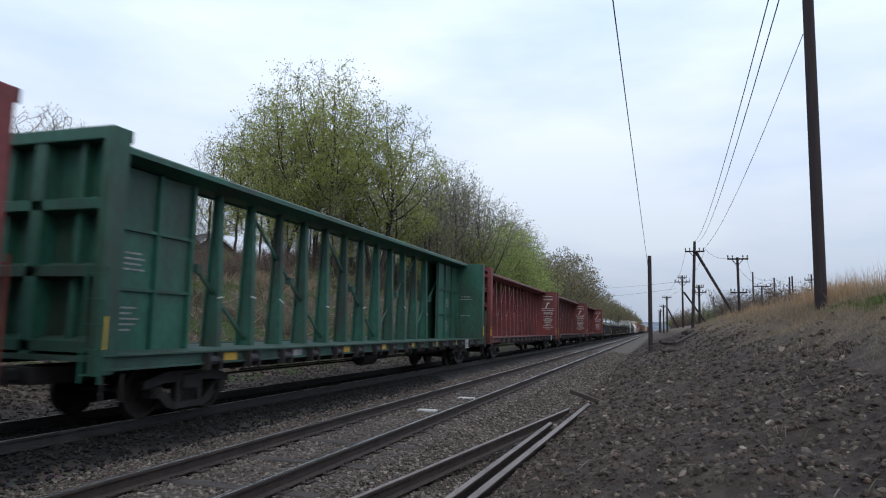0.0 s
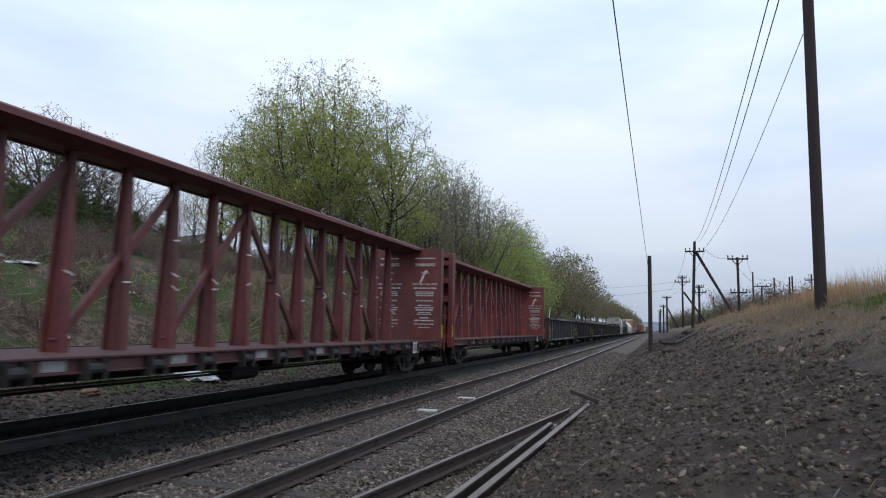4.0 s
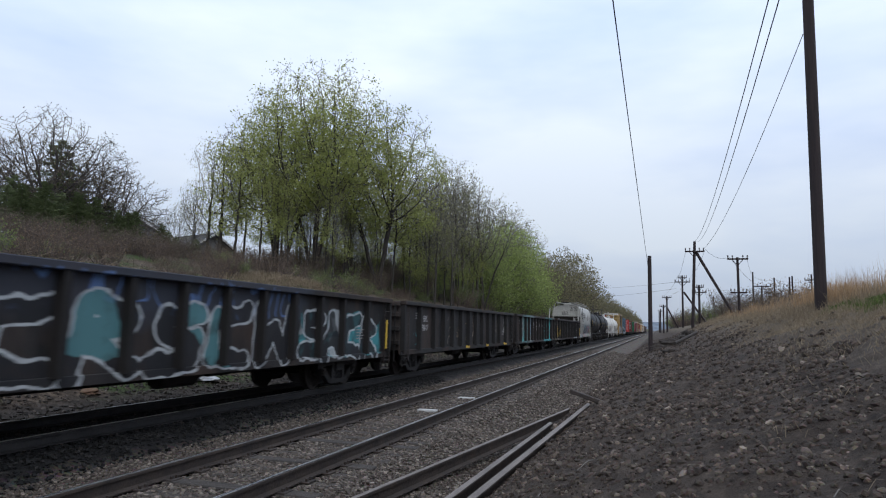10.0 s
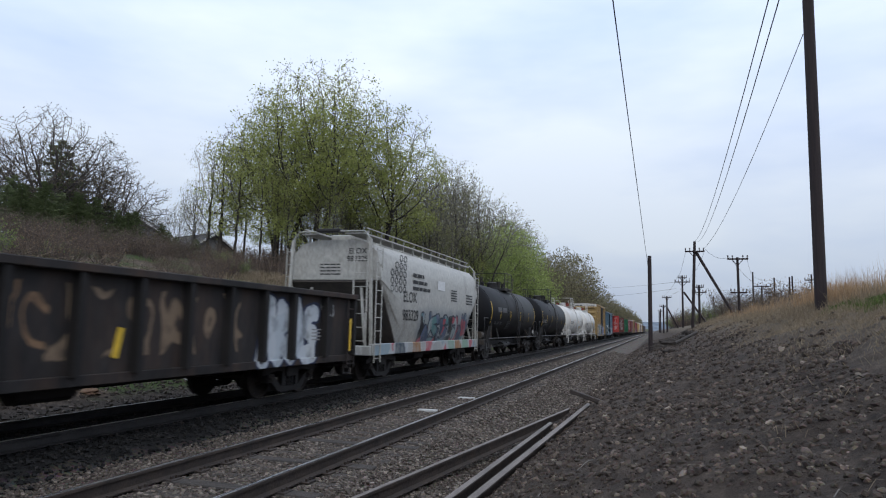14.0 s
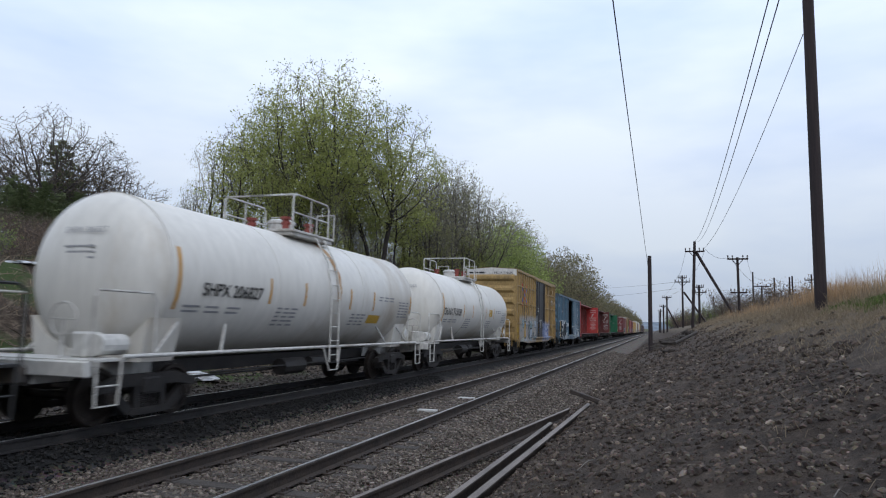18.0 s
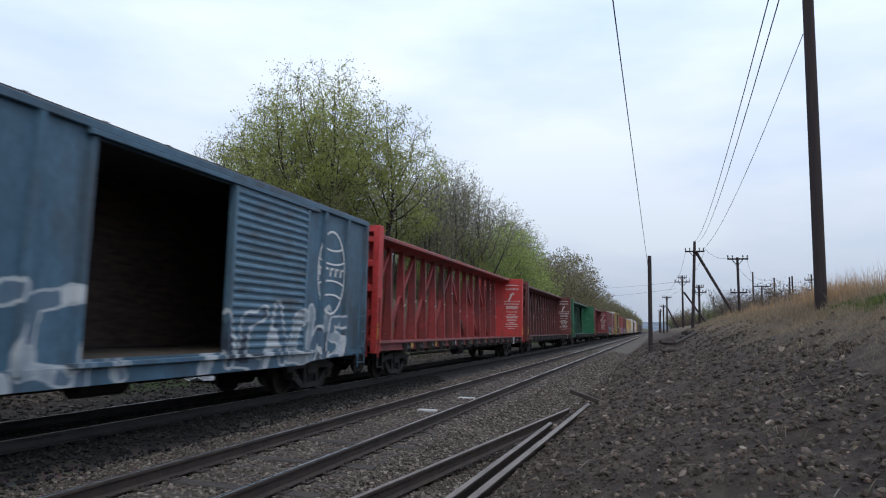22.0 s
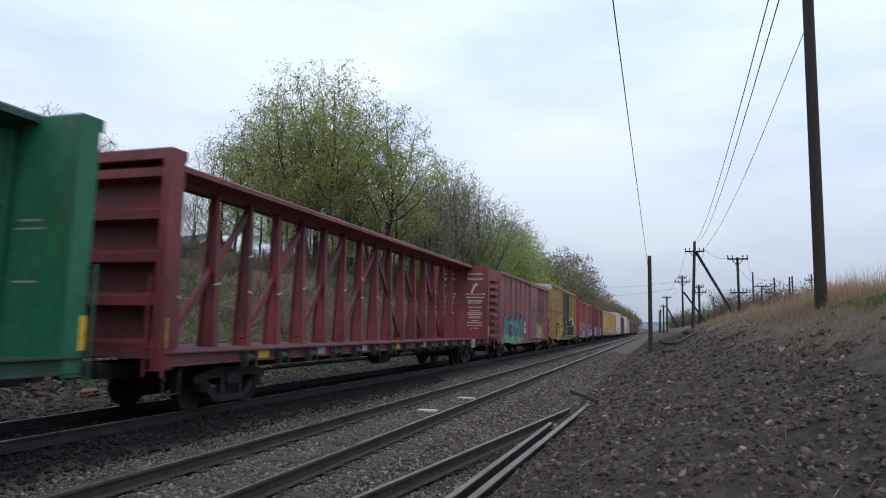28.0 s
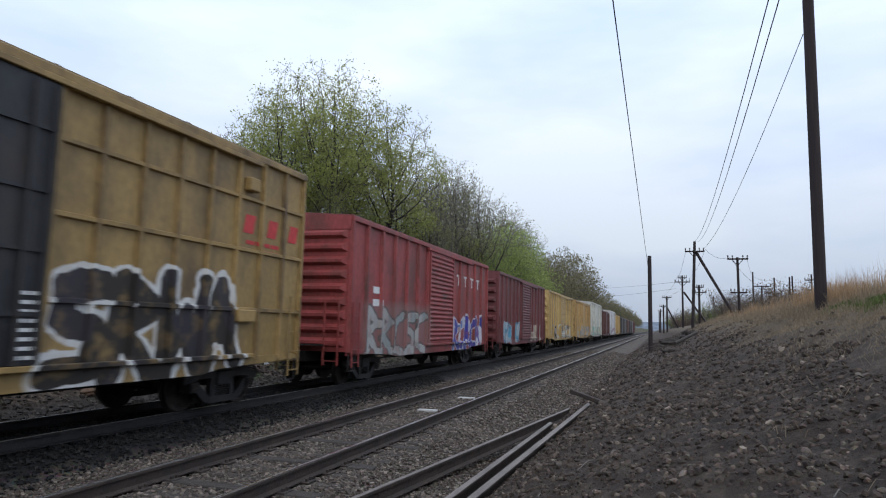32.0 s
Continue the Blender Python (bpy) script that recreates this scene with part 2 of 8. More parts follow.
def ground_sheet():
    xs = steps([-3000, (-900, 700), (-120, 130), (-32, 22), (-24, 2), (-12, 0.5), (-1.95, 0.3), (3.2, 0.13), (6, 0.25), (10, 1), (30, 4), (140, 22), (900, 190), (3000, 700)])
    ys = steps([-80, (-10, 10), (0, 1.0), (11, 0.13), (24, 0.3), (60, 0.9), (140, 4), (400, 20), (1200, 100), (4500, 660)])
    s = Shape()
    n = len(ys)
    s.v = [(x, y, ground(x, y)) for x in xs for y in ys]
    s.f = [(i * n + j, (i + 1) * n + j, (i + 1) * n + j + 1, i * n + j + 1) for i in range(len(xs) - 1) for j in range(n - 1)]
    me = bpy.data.meshes.new("ground")
    me.from_pydata(s.v, [], s.f)
    me.polygons.foreach_set("use_smooth", [True] * len(me.polygons))
    me.materials.append(ground_material())
    return tagged(new("ground", me), "gravel, dark soil and brown leaf litter beside the tracks", "ground", kind="structure")


def ground_material():
    """Bands across the tracks: litter, oil-black ballast darkened for the train's shade, grey ballast, dark soil, dry
    grass.
    """
    m = bpy.data.materials.new("ground_surface")
    m.use_nodes = True
    t = m.node_tree
    n, l = t.nodes.new, t.links.new
    b = t.nodes["Principled BSDF"]
    b.inputs["Specular IOR Level"].default_value = 0.25
    b.inputs["Roughness"].default_value = 0.9
    co = n("ShaderNodeTexCoord")
    sep = n("ShaderNodeSeparateXYZ")
    l(co.outputs["Object"], sep.inputs[0])

    def noise_of(scale, detail=5.0, rough=0.6):
        q = n("ShaderNodeTexNoise")
        q.inputs["Scale"].default_value, q.inputs["Detail"].default_value, q.inputs["Roughness"].default_value = scale, detail, rough
        l(co.outputs["Object"], q.inputs["Vector"])
        return q.outputs["Fac"]

    wob = n("ShaderNodeMath")
    wob.operation = "MULTIPLY_ADD"
    wob.inputs[1].default_value = 1.1
    l(noise_of(1.3, 6, 0.7), wob.inputs[0]), l(sep.outputs[0], wob.inputs[2])

    def ramp(fac, stops):
        q = n("ShaderNodeValToRGB")
        e = q.color_ramp.elements
        e[0].position, e[0].color = stops[0][0], (*stops[0][1], 1)
        e[1].position, e[1].color = stops[-1][0], (*stops[-1][1], 1)
        for p, c in stops[1:-1]:
            k = e.new(p)
            k.color = (*c, 1)
        l(fac, q.inputs[0])
        return q.outputs[0]

    def mix(f, a, c):
        q = n("ShaderNodeMixRGB")
        l(f, q.inputs[0]), l(a, q.inputs[1]), l(c, q.inputs[2])
        return q.outputs[0]

    def band(lo, hi):
        q = n("ShaderNodeMapRange")
        q.inputs[1].default_value, q.inputs[2].default_value = lo, hi
        l(wob.outputs[0], q.inputs[0])
        return q.outputs[0]

    grain, mid, broad = noise_of(26, 6, 0.75), noise_of(5, 6, 0.7), noise_of(0.5, 4, 0.6)
    vor = n("ShaderNodeTexVoronoi")
    vor.inputs["Scale"].default_value = 24
    l(co.outputs["Object"], vor.inputs["Vector"])
    litter = ramp(mid, [(0.32, (0.022, 0.016, 0.012)), (0.5, (0.085, 0.062, 0.045)), (0.68, (0.21, 0.165, 0.12))])
    green = ramp(grain, [(0.3, (0.025, 0.04, 0.012)), (0.7, (0.07, 0.10, 0.028))])
    gm = n("ShaderNodeMapRange")
    gm.inputs[1].default_value, gm.inputs[2].default_value = 0.47, 0.57
    l(broad, gm.inputs[0])
    litter = mix(gm.outputs[0], litter, green)
    side = ramp(grain, [(0.3, (0.026, 0.021, 0.018)), (0.7, (0.09, 0.074, 0.062))])
    # oil-black ballast, darkened further to hold the shade under the train
    oil_and_shade = ramp(grain, [(0.3, (0.004, 0.004, 0.004)), (0.7, (0.016, 0.0145, 0.0135))])
    stone = n("ShaderNodeMixRGB")
    stone.blend_type, stone.inputs[0].default_value = "MULTIPLY", 0.55
    l(ramp(grain, [(0.25, (0.062, 0.051, 0.043)), (0.55, (0.154, 0.128, 0.106)), (0.75, (0.255, 0.216, 0.177))]), stone.inputs[1])
    l(vor.outputs["Color"], stone.inputs[2])
    fine_grain = noise_of(75, 5, 0.8)
    soil = ramp(mid, [(0.28, (0.022, 0.017, 0.014)), (0.5, (0.06, 0.046, 0.037)), (0.72, (0.115, 0.09, 0.07))])
    crumbs = n("ShaderNodeMixRGB")
    crumbs.blend_type, crumbs.inputs[0].default_value = "OVERLAY", 0.75
    l(soil, crumbs.inputs[1]), l(ramp(fine_grain, [(0.3, (0.2, 0.2, 0.2)), (0.7, (0.85, 0.83, 0.8))]), crumbs.inputs[2])
    soil = crumbs.outputs[0]
    straw = ramp(mid, [(0.3, (0.07, 0.054, 0.039)), (0.7, (0.20, 0.16, 0.115))])
    col = mix(band(-12.2, -11.6), litter, side)
    col = mix(band(-10.6, -10.2), col, oil_and_shade)
    col = mix(band(-7.2, -6.75), col, stone.outputs[0])
    col = mix(band(-1.7, -0.9), col, soil)
    col = mix(band(2.0, 3.4), col, straw)
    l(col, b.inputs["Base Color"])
    bp = n("ShaderNodeBump")
    bp.inputs["Strength"].default_value, bp.inputs["Distance"].default_value = 0.9, 0.05
    both = n("ShaderNodeMath")
    both.operation, both.inputs[1].default_value = "MULTIPLY_ADD", 0.35
    l(fine_grain, both.inputs[0]), l(grain, both.inputs[2])
    l(both.outputs[0], bp.inputs["Height"]), l(bp.outputs[0], b.inputs["Normal"])
    return m


ground_sheet()

# ---- the tracks ----
RAIL_FOOT = [(-0.07, -0.172), (0.07, -0.172), (0.07, -0.16), (0.012, -0.14), (0.010, -0.045), (0.036, -0.034), (0.036, -0.006),
             (0.030, -0.0005), (-0.030, -0.0005), (-0.036, -0.006), (-0.036, -0.034), (-0.010, -0.045), (-0.012, -0.14), (-0.07, -0.16)]


def rail_shape(x, y0, y1, z=0.0):
    return Shape().prism([(x + a, z + b) for a, b in RAIL_FOOT], y0, y1)


def track(name, x, tie_material, label, y0, y1, tie_rise, rail_material):
    t = tagged(thing(name, label, "railway track"), kind="structure")
    for side in (-0.755, 0.755):
        r = part("rail", rail_shape(x + side, -60, 1500), rail_material, t)
        part("running_surface", Shape().box(x + side - 0.024, x + side + 0.024, -60, 1500, -0.002, 0.0025), M_TREAD, r, "bright worn rail top")
    rng = random.Random(len(name))
    tie = Shape().bevel_box(-1.3, 1.3, -0.115, 0.115, -0.2, 0.0, 0.015).mesh("tie", tie_material)
    plate = Shape().bevel_box(-0.17, 0.17, -0.1, 0.1, 0.0, 0.022, 0.006)
    for sx in (-0.12, 0.12):
        plate.box(sx - 0.014, sx + 0.014, -0.06, -0.03, 0.02, 0.055).box(sx - 0.014, sx + 0.014, 0.03, 0.06, 0.02, 0.055)
    plate = plate.mesh("tie_plate", M_RUST)
    y = y0
    while y < y1:
        ob = part("tie", tie, None, t)
        ob.matrix_basis = pose(x + rng.uniform(-0.05, 0.05), y, -0.194 + tie_rise + rng.uniform(-0.012, 0.012), 0, 0, rng.uniform(-1.2, 1.2))
        if y < 40:
            for side in (-0.755, 0.755):
                p = part("tie_plate", plate, None, t)
                p.matrix_basis = pose(x + side, y, -0.194 + tie_rise, 0, 0, 0)
        y += 0.53 + rng.uniform(-0.02, 0.02)
    return t


track("near_track", NEAR_X, M_TIE, "railway track with bright-topped rusty rails in grey ballast", 1.0, 60, 0.008, M_RUST)
track("far_track", FAR_X, M_TIE_BLACK, "railway track on oil-black ballast darkened for the train's shade", 1.0, 70, -0.022, M_STEEL)
# ---- plants ----
def leaf_material(name, c1, c2, through_light=0.35):
    m = bpy.data.materials.new(name)
    m.use_nodes = True
    t = m.node_tree
    n, l = t.nodes.new, t.links.new
    b, out = t.nodes["Principled BSDF"], t.nodes["Material Output"]
    geo = n("ShaderNodeNewGeometry")
    mix = n("ShaderNodeMixRGB")
    mix.inputs[1].default_value, mix.inputs[2].default_value = (*c1, 1), (*c2, 1)
    l(geo.outputs["Random Per Island"], mix.inputs[0])
    l(mix.outputs[0], b.inputs["Base Color"])
    b.inputs["Roughness"].default_value = 0.7
    b.inputs["Specular IOR Level"].default_value = 0.2
    tr = n("ShaderNodeBsdfTranslucent")
    l(mix.outputs[0], tr.inputs[0])
    ms = n("ShaderNodeMixShader")
    ms.inputs[0].default_value = through_light
    l(b.outputs[0], ms.inputs[1]), l(tr.outputs[0], ms.inputs[2]), l(ms.outputs[0], out.inputs[0])
    return m


M_BARK = mat("grey_brown_bark", (0.055, 0.046, 0.04), (0.13, 0.11, 0.095), 3, 0.9, 0.5, stretch=(4, 4, 0.7))
M_TWIG = mat("grey_twig_bark", (0.085, 0.076, 0.066), (0.17, 0.152, 0.132), 3, 0.9, 0.0)
M_TWIG_RED = mat("red_brown_twig_bark", (0.07, 0.052, 0.044), (0.125, 0.096, 0.082), 3, 0.9, 0.0)
M_BARK_DARK = mat("dark_damp_bark", (0.028, 0.024, 0.021), (0.07, 0.06, 0.052), 3, 0.9, 0.5, stretch=(4, 4, 0.7))
M_TWIG_DARK = mat("dark_twig_bark", (0.045, 0.038, 0.033), (0.10, 0.086, 0.075), 3, 0.9, 0.0)
M_BUD_OLIVE = leaf_material("olive_brown_bud", (0.14, 0.13, 0.075), (0.26, 0.235, 0.13), 0.45)
M_BUD_GREEN = leaf_material("grey_green_bud", (0.20, 0.20, 0.11), (0.34, 0.34, 0.19), 0.4)
M_BUD_DARK = leaf_material("dull_brown_bud", (0.13, 0.105, 0.07), (0.22, 0.185, 0.12), 0.35)
M_LEAF = leaf_material("spring_green_leaf", (0.23, 0.26, 0.07), (0.44, 0.46, 0.16), 0.55)
M_LEAF_B = leaf_material("olive_green_leaf", (0.20, 0.25, 0.075), (0.39, 0.45, 0.16), 0.55)
M_BUD_RED = leaf_material("reddish_bud", (0.19, 0.13, 0.085), (0.29, 0.21, 0.13), 0.35)
M_NEEDLE = leaf_material("dark_conifer_needles", (0.075, 0.10, 0.045), (0.16, 0.185, 0.085), 0.35)
M_SHRUB = leaf_material("shrub_leaf", (0.13, 0.17, 0.055), (0.26, 0.31, 0.11), 0.45)
M_STRAW = leaf_material("dry_grass_blade", (0.17, 0.13, 0.088), (0.36, 0.285, 0.19), 0.35)
M_OCHRE = leaf_material("ochre_grass_blade", (0.30, 0.185, 0.10), (0.50, 0.345, 0.20), 0.4)
M_GRASS = leaf_material("green_grass_blade", (0.05, 0.085, 0.018), (0.12, 0.16, 0.04), 0.25)


def crown_points(rng, lobes, count, hollow):
    """Points that the limbs grow towards. Lobes: (x, y, z, reach, height) of rounded masses; hollow keeps them near the surface."""
    out = []
    sizes = [l[3] ** 2 * l[4] for l in lobes]
    while len(out) < count:
        cx, cy, cz, reach, tall = rng.choices(lobes, sizes)[0]
        d = Vector((rng.gauss(0, 1), rng.gauss(0, 1), rng.gauss(0, 1))).normalized()
        k = rng.random() ** hollow * (1.0 + 0.28 * noise.noise(d * 1.8 + Vector((cx, cy, cz))))
        out.append((cx + d.x * reach * k, cy + d.y * reach * k, cz + d.z * tall * k))
    return np.array(out)


def grow_limbs(rs, targets, stems, step, kill, rounds, rise, jitter):
    """Limbs that reach for the targets and fork between them. Returns nodes, parents."""
    pts, parent = [], []
    for stem in stems:
        last = -1
        for p in stem:
            pts.append(np.array(p, float))
            parent.append(last)
            last = len(pts) - 1
    nodes = np.array(pts)
    best = np.full(len(targets), 1e9)
    who = np.zeros(len(targets), int)
    fresh = np.arange(len(nodes))
    forks = np.zeros(0, int)
    for _ in range(rounds):
        gap = np.linalg.norm(targets[:, None] - nodes[None, fresh], axis=2)
        k = gap.argmin(1)
        d = gap[np.arange(len(targets)), k]
        closer = d < best
        best[closer], who[closer] = d[closer], fresh[k[closer]]
        forks = np.concatenate([forks, np.zeros(len(nodes) - len(forks), int)])
        live = (best > kill) & (forks[who] < 3)
        targets, best, who = targets[live], best[live], who[live]
        if not len(targets):
            break
        pull = np.zeros_like(nodes)
        way = targets - nodes[who]
        np.add.at(pull, who, way / np.linalg.norm(way, axis=1)[:, None])
        front = np.unique(who)
        forks[front] += 1
        g = pull[front] / np.linalg.norm(pull[front], axis=1)[:, None]
        g[:, 2] += rise
        g += rs.normal(0, jitter, g.shape)
        g /= np.linalg.norm(g, axis=1)[:, None]
        fresh = np.arange(len(nodes), len(nodes) + len(front))
        parent += front.tolist()
        nodes = np.concatenate([nodes, nodes[front] + g * step])
    return nodes, np.array(parent)


def leaf_cloud(rng, tips, per_tip, size, scatter):
    s = Shape()
    for p, _, many in tips:
        for _ in range(max(0, int(per_tip * many + rng.random()))):
            c = p + Vector((rng.gauss(0, scatter), rng.gauss(0, scatter), rng.gauss(0, scatter)))
            a = Vector((rng.gauss(0, 1), rng.gauss(0, 1), rng.gauss(0, 1))).normalized()
            b = a.orthogonal().normalized()
            b = Matrix.Rotation(rng.uniform(0, 6.28), 3, a) @ b
            w = size * rng.uniform(0.6, 1.3)
            e = a.cross(b)
            s.add([tuple(c - b * w), tuple(c + e * w * 0.55), tuple(c + b * w), tuple(c - e * w * 0.55)], [(0, 1, 2, 3)])
    return s


def raw_mesh(name, s, material):
    me = bpy.data.meshes.new(name)
    me.from_pydata(s.v, [], s.f)
    me.materials.append(material)
    return me


def make_tree(name, label, seed, lobes, stems, count, leaf_m, leaves, size, scatter, bark, twig_m, step=0.4, kill=0.55, twigs=2, twig_len=0.45, rise=0.12, jitter=0.16, tip_r=0.009, hollow=0.5, thin_above=None, droop=0.0):
    """A tree grown into the rounded masses of its crown: trunk and limbs, twigs, and leaves in clumps at the twigs' ends."""
    rng, rs = random.Random(seed), np.random.RandomState(seed)
    nodes, parent = grow_limbs(rs, crown_points(rng, lobes, count, hollow), stems, step, kill, 90, rise, jitter)
    n = len(nodes)
    flow, kids = np.zeros(n), np.zeros(n, int)
    for i in range(n - 1, -1, -1):              # thickness gathers from the tips down
        if flow[i] == 0:
            flow[i] = 1.0
        if parent[i] >= 0:
            flow[parent[i]] += flow[i]
            kids[parent[i]] += 1
    radius = tip_r * flow ** 0.47
    trunk, fine, tips = Shape(), Shape(), []
    at = [Vector(p) for p in nodes]
    for i in range(n):
        j = parent[i]
        if j >= 0:
            r0, r1 = min(radius[j], radius[i] * 1.35), radius[i]
            (trunk if r1 > 0.045 else fine).rod(at[j], at[i], r0, r1, 7 if r1 > 0.1 else (5 if r1 > 0.045 else 3), False)
        if radius[i] < tip_r * 2.6 and j >= 0:
            d0 = (at[i] - at[j]).normalized()
            for _ in range(twigs if kids[i] == 0 else (1 if rng.random() < 0.6 else 0)):
                d = (d0 + Vector((rng.gauss(0, 0.6), rng.gauss(0, 0.6), rng.gauss(0.1 - droop, 0.5)))).normalized()
                q = at[i] + d * twig_len * rng.uniform(0.5, 1.2)
                fine.rod(at[i], q, tip_r * 0.9, tip_r * 0.5, 3, False)
                many = rng.uniform(0.3, 1.7)
                if thin_above:                  # the leaves come out later at the top
                    many *= max(0.25, min(1.5, 1.5 - 1.25 * (q.z - thin_above[0]) / (thin_above[1] - thin_above[0])))
                    many *= 0.35 + 1.6 * max(0.0, min(1.0, 0.5 + 1.3 * noise.noise(q * 0.42 + Vector((seed, 0, 0)))))
                tips.append((q, d, many))
    t = thing(name, label, "tree", "trees along the bank")
    part("trunk", raw_mesh("trunk", trunk, bark), None, t)
    part("branchwork", raw_mesh("branchwork", fine, twig_m), None, t)
    if leaves:
        part("crown", raw_mesh("crown", leaf_cloud(rng, tips, leaves, size, scatter), leaf_m), None, t)
    return t


def plant(proto, x, y, scale, turn, dz=-0.1):
    return copy_thing(proto, pose(x, y, ground(x, y) + dz, 0, 0, turn) @ Matrix.Scale(scale, 4))


def put_first(proto, x, y, scale, turn):
    proto.matrix_basis = pose(x, y, ground(x, y) - 0.1, 0, 0, turn) @ Matrix.Scale(scale, 4)
    proto.scale = (scale,) * 3


def conifer(seed, height):
    rng = random.Random(seed)
    t = thing("evergreen_tree", "dark evergreen conifer among bare trees", "tree", "trees along the bank")
    part("trunk", raw_mesh("trunk", Shape().rod((0, 0, 0), (0, 0, height), 0.16, 0.02, 6), M_BARK), None, t)
    s = Shape()
    z = 0.9
    while z < height:                          # whorls of drooping boughs
        reach = (1 - z / height) ** 0.7 * height * 0.40 + 0.2
        for _ in range(7):
            a = rng.uniform(0, 6.28)
            length = reach * rng.uniform(0.55, 1.1)
            o = Vector((math.cos(a), math.sin(a), rng.uniform(-0.28, 0.12)))
            for k in range(int(20 * length) + 6):
                f = rng.random() ** 0.7
                c = Vector((0, 0, z)) + o * (length * f) + Vector((rng.gauss(0, 0.10), rng.gauss(0, 0.10), rng.gauss(-0.05, 0.07)))
                d = (o + Vector((rng.gauss(0, 0.5), rng.gauss(0, 0.5), rng.gauss(0, 0.3)))).normalized()
                b = d.orthogonal().normalized()
                w = rng.uniform(0.10, 0.2)
                s.add([tuple(c - d * w), tuple(c + b * w * 0.32), tuple(c + d * w), tuple(c - b * w * 0.32)], [(0, 1, 2, 3)])
        z += rng.uniform(0.22, 0.34)
    part("crown", raw_mesh("crown", s, M_NEEDLE), None, t)
    return t


def tree_rows():
    rng = random.Random(77)
    stem = lambda h, lean=0.0, turn=0.0, n=7: [(lean * math.cos(turn) * (h * i / n) ** 1.15 + 0.05 * math.sin(i * 2.1 + turn), lean * math.sin(turn) * (h * i / n) ** 1.15, h * i / n - 0.2) for i in range(n + 1)]
    # the tall spring tree of the grove: a short trunk that forks into long rising limbs
    big = make_tree("deciduous_tree", "tall spreading spring tree with fresh yellow-green leaf clumps", 5,
                    [(0, 0, 11.8, 4.6, 5.0), (-3.4, 0.5, 9.0, 3.1, 3.6), (3.6, -0.5, 9.2, 3.1, 3.8), (0.5, 3.5, 8.8, 3.1, 3.4), (0, -3.5, 8.6, 3.1, 3.4), (1.0, -0.6, 6.6, 4.6, 1.8)],
                    [stem(4.6, 0.02, 0.5), stem(6.2, 0.16, 2.6), stem(5.6, 0.22, 0.2), stem(5.2, 0.2, 4.4)], 2800, M_LEAF, 8.5, 0.083, 0.22, M_BARK_DARK, M_TWIG_DARK,
                    0.34, 0.40, 2, 0.42, 0.16, 0.08, 0.012, 0.5, (7.0, 18.5), 0.1)
    slim = make_tree("deciduous_tree", "slender spring tree with thin green leaves", 11,
                     [(0, 0, 10.4, 1.9, 3.5), (0.5, 0.4, 7.0, 1.9, 2.4), (-0.6, -0.5, 5.0, 1.5, 1.6)], [stem(6.5, 0.03, 1.0, 10)], 480, M_LEAF, 5.5, 0.10, 0.24, M_BARK_DARK, M_TWIG_DARK, 0.36, 0.46, 2, 0.45, 0.22, 0.14, 0.014, 0.6, (6.0, 15.0), 0.1)
    slim_bare = make_tree("bare_tree", "slender grey tree just coming into bud", 17,
                          [(0, 0, 11.2, 2.3, 2.9), (0.7, -0.5, 8.2, 2.2, 2.6), (-0.7, 0.6, 6.4, 1.8, 1.8)], [stem(6.0, 0.03, 0.4, 9), stem(4.5, 0.11, 3.3, 7)], 760, M_BUD_GREEN, 2.2, 0.08, 0.22, M_BARK_DARK, M_TWIG, 0.34, 0.42, 2, 0.5, 0.30, 0.12, 0.013, 0.6)
    arch = make_tree("bare_tree", "open grey tree with long arching limbs and buds", 29,
                     [(0.5, 0, 9.6, 3.0, 3.3), (3.0, 0.5, 9.0, 2.4, 2.6), (-2.4, 0.4, 8.0, 2.4, 2.6), (0, 0, 5.6, 2.6, 2.0)], [stem(4.5, 0.05, 0.4, 8), stem(3.5, 0.2, 3.4, 6)], 1000, M_BUD_GREEN, 2.4, 0.085, 0.22, M_BARK_DARK, M_TWIG, 0.38, 0.46, 2, 0.5, 0.26, 0.13, 0.014, 0.55)
    leafy = make_tree("deciduous_tree", "rounded tree thick with bright spring leaves", 23,
                      [(0, 0, 7.2, 2.6, 2.8), (1.6, 1.2, 4.6, 2.6, 2.4), (-1.6, -1.2, 4.2, 2.6, 2.4), (0.8, -1.9, 2.9, 2.2, 1.7), (-0.8, 1.9, 2.8, 2.2, 1.6)], [stem(3.4, 0.04, 0.9, 8)], 800, M_LEAF_B, 6.5, 0.14, 0.28, M_BARK_DARK, M_TWIG, 0.4, 0.5, 2, 0.5, 0.12, 0.16, 0.011, 0.5)
    brown = make_tree("bare_tree", "dense rounded tree in brown-olive bud", 47,
                      [(0, 0, 8.6, 3.6, 3.4), (2.6, 0.6, 6.4, 3.0, 3.0), (-2.6, -0.6, 6.0, 3.0, 3.0), (0.4, 2.4, 4.4, 2.8, 2.4), (0, -2.4, 3.8, 2.8, 2.4)], [stem(3.0, 0.05, 2.0, 7), stem(2.5, 0.2, 5.0, 5)], 620, M_BUD_OLIVE, 5, 0.17, 0.30, M_BARK_DARK, M_TWIG_RED, 0.5, 0.6, 2, 0.6, 0.16, 0.16, 0.016, 0.55)
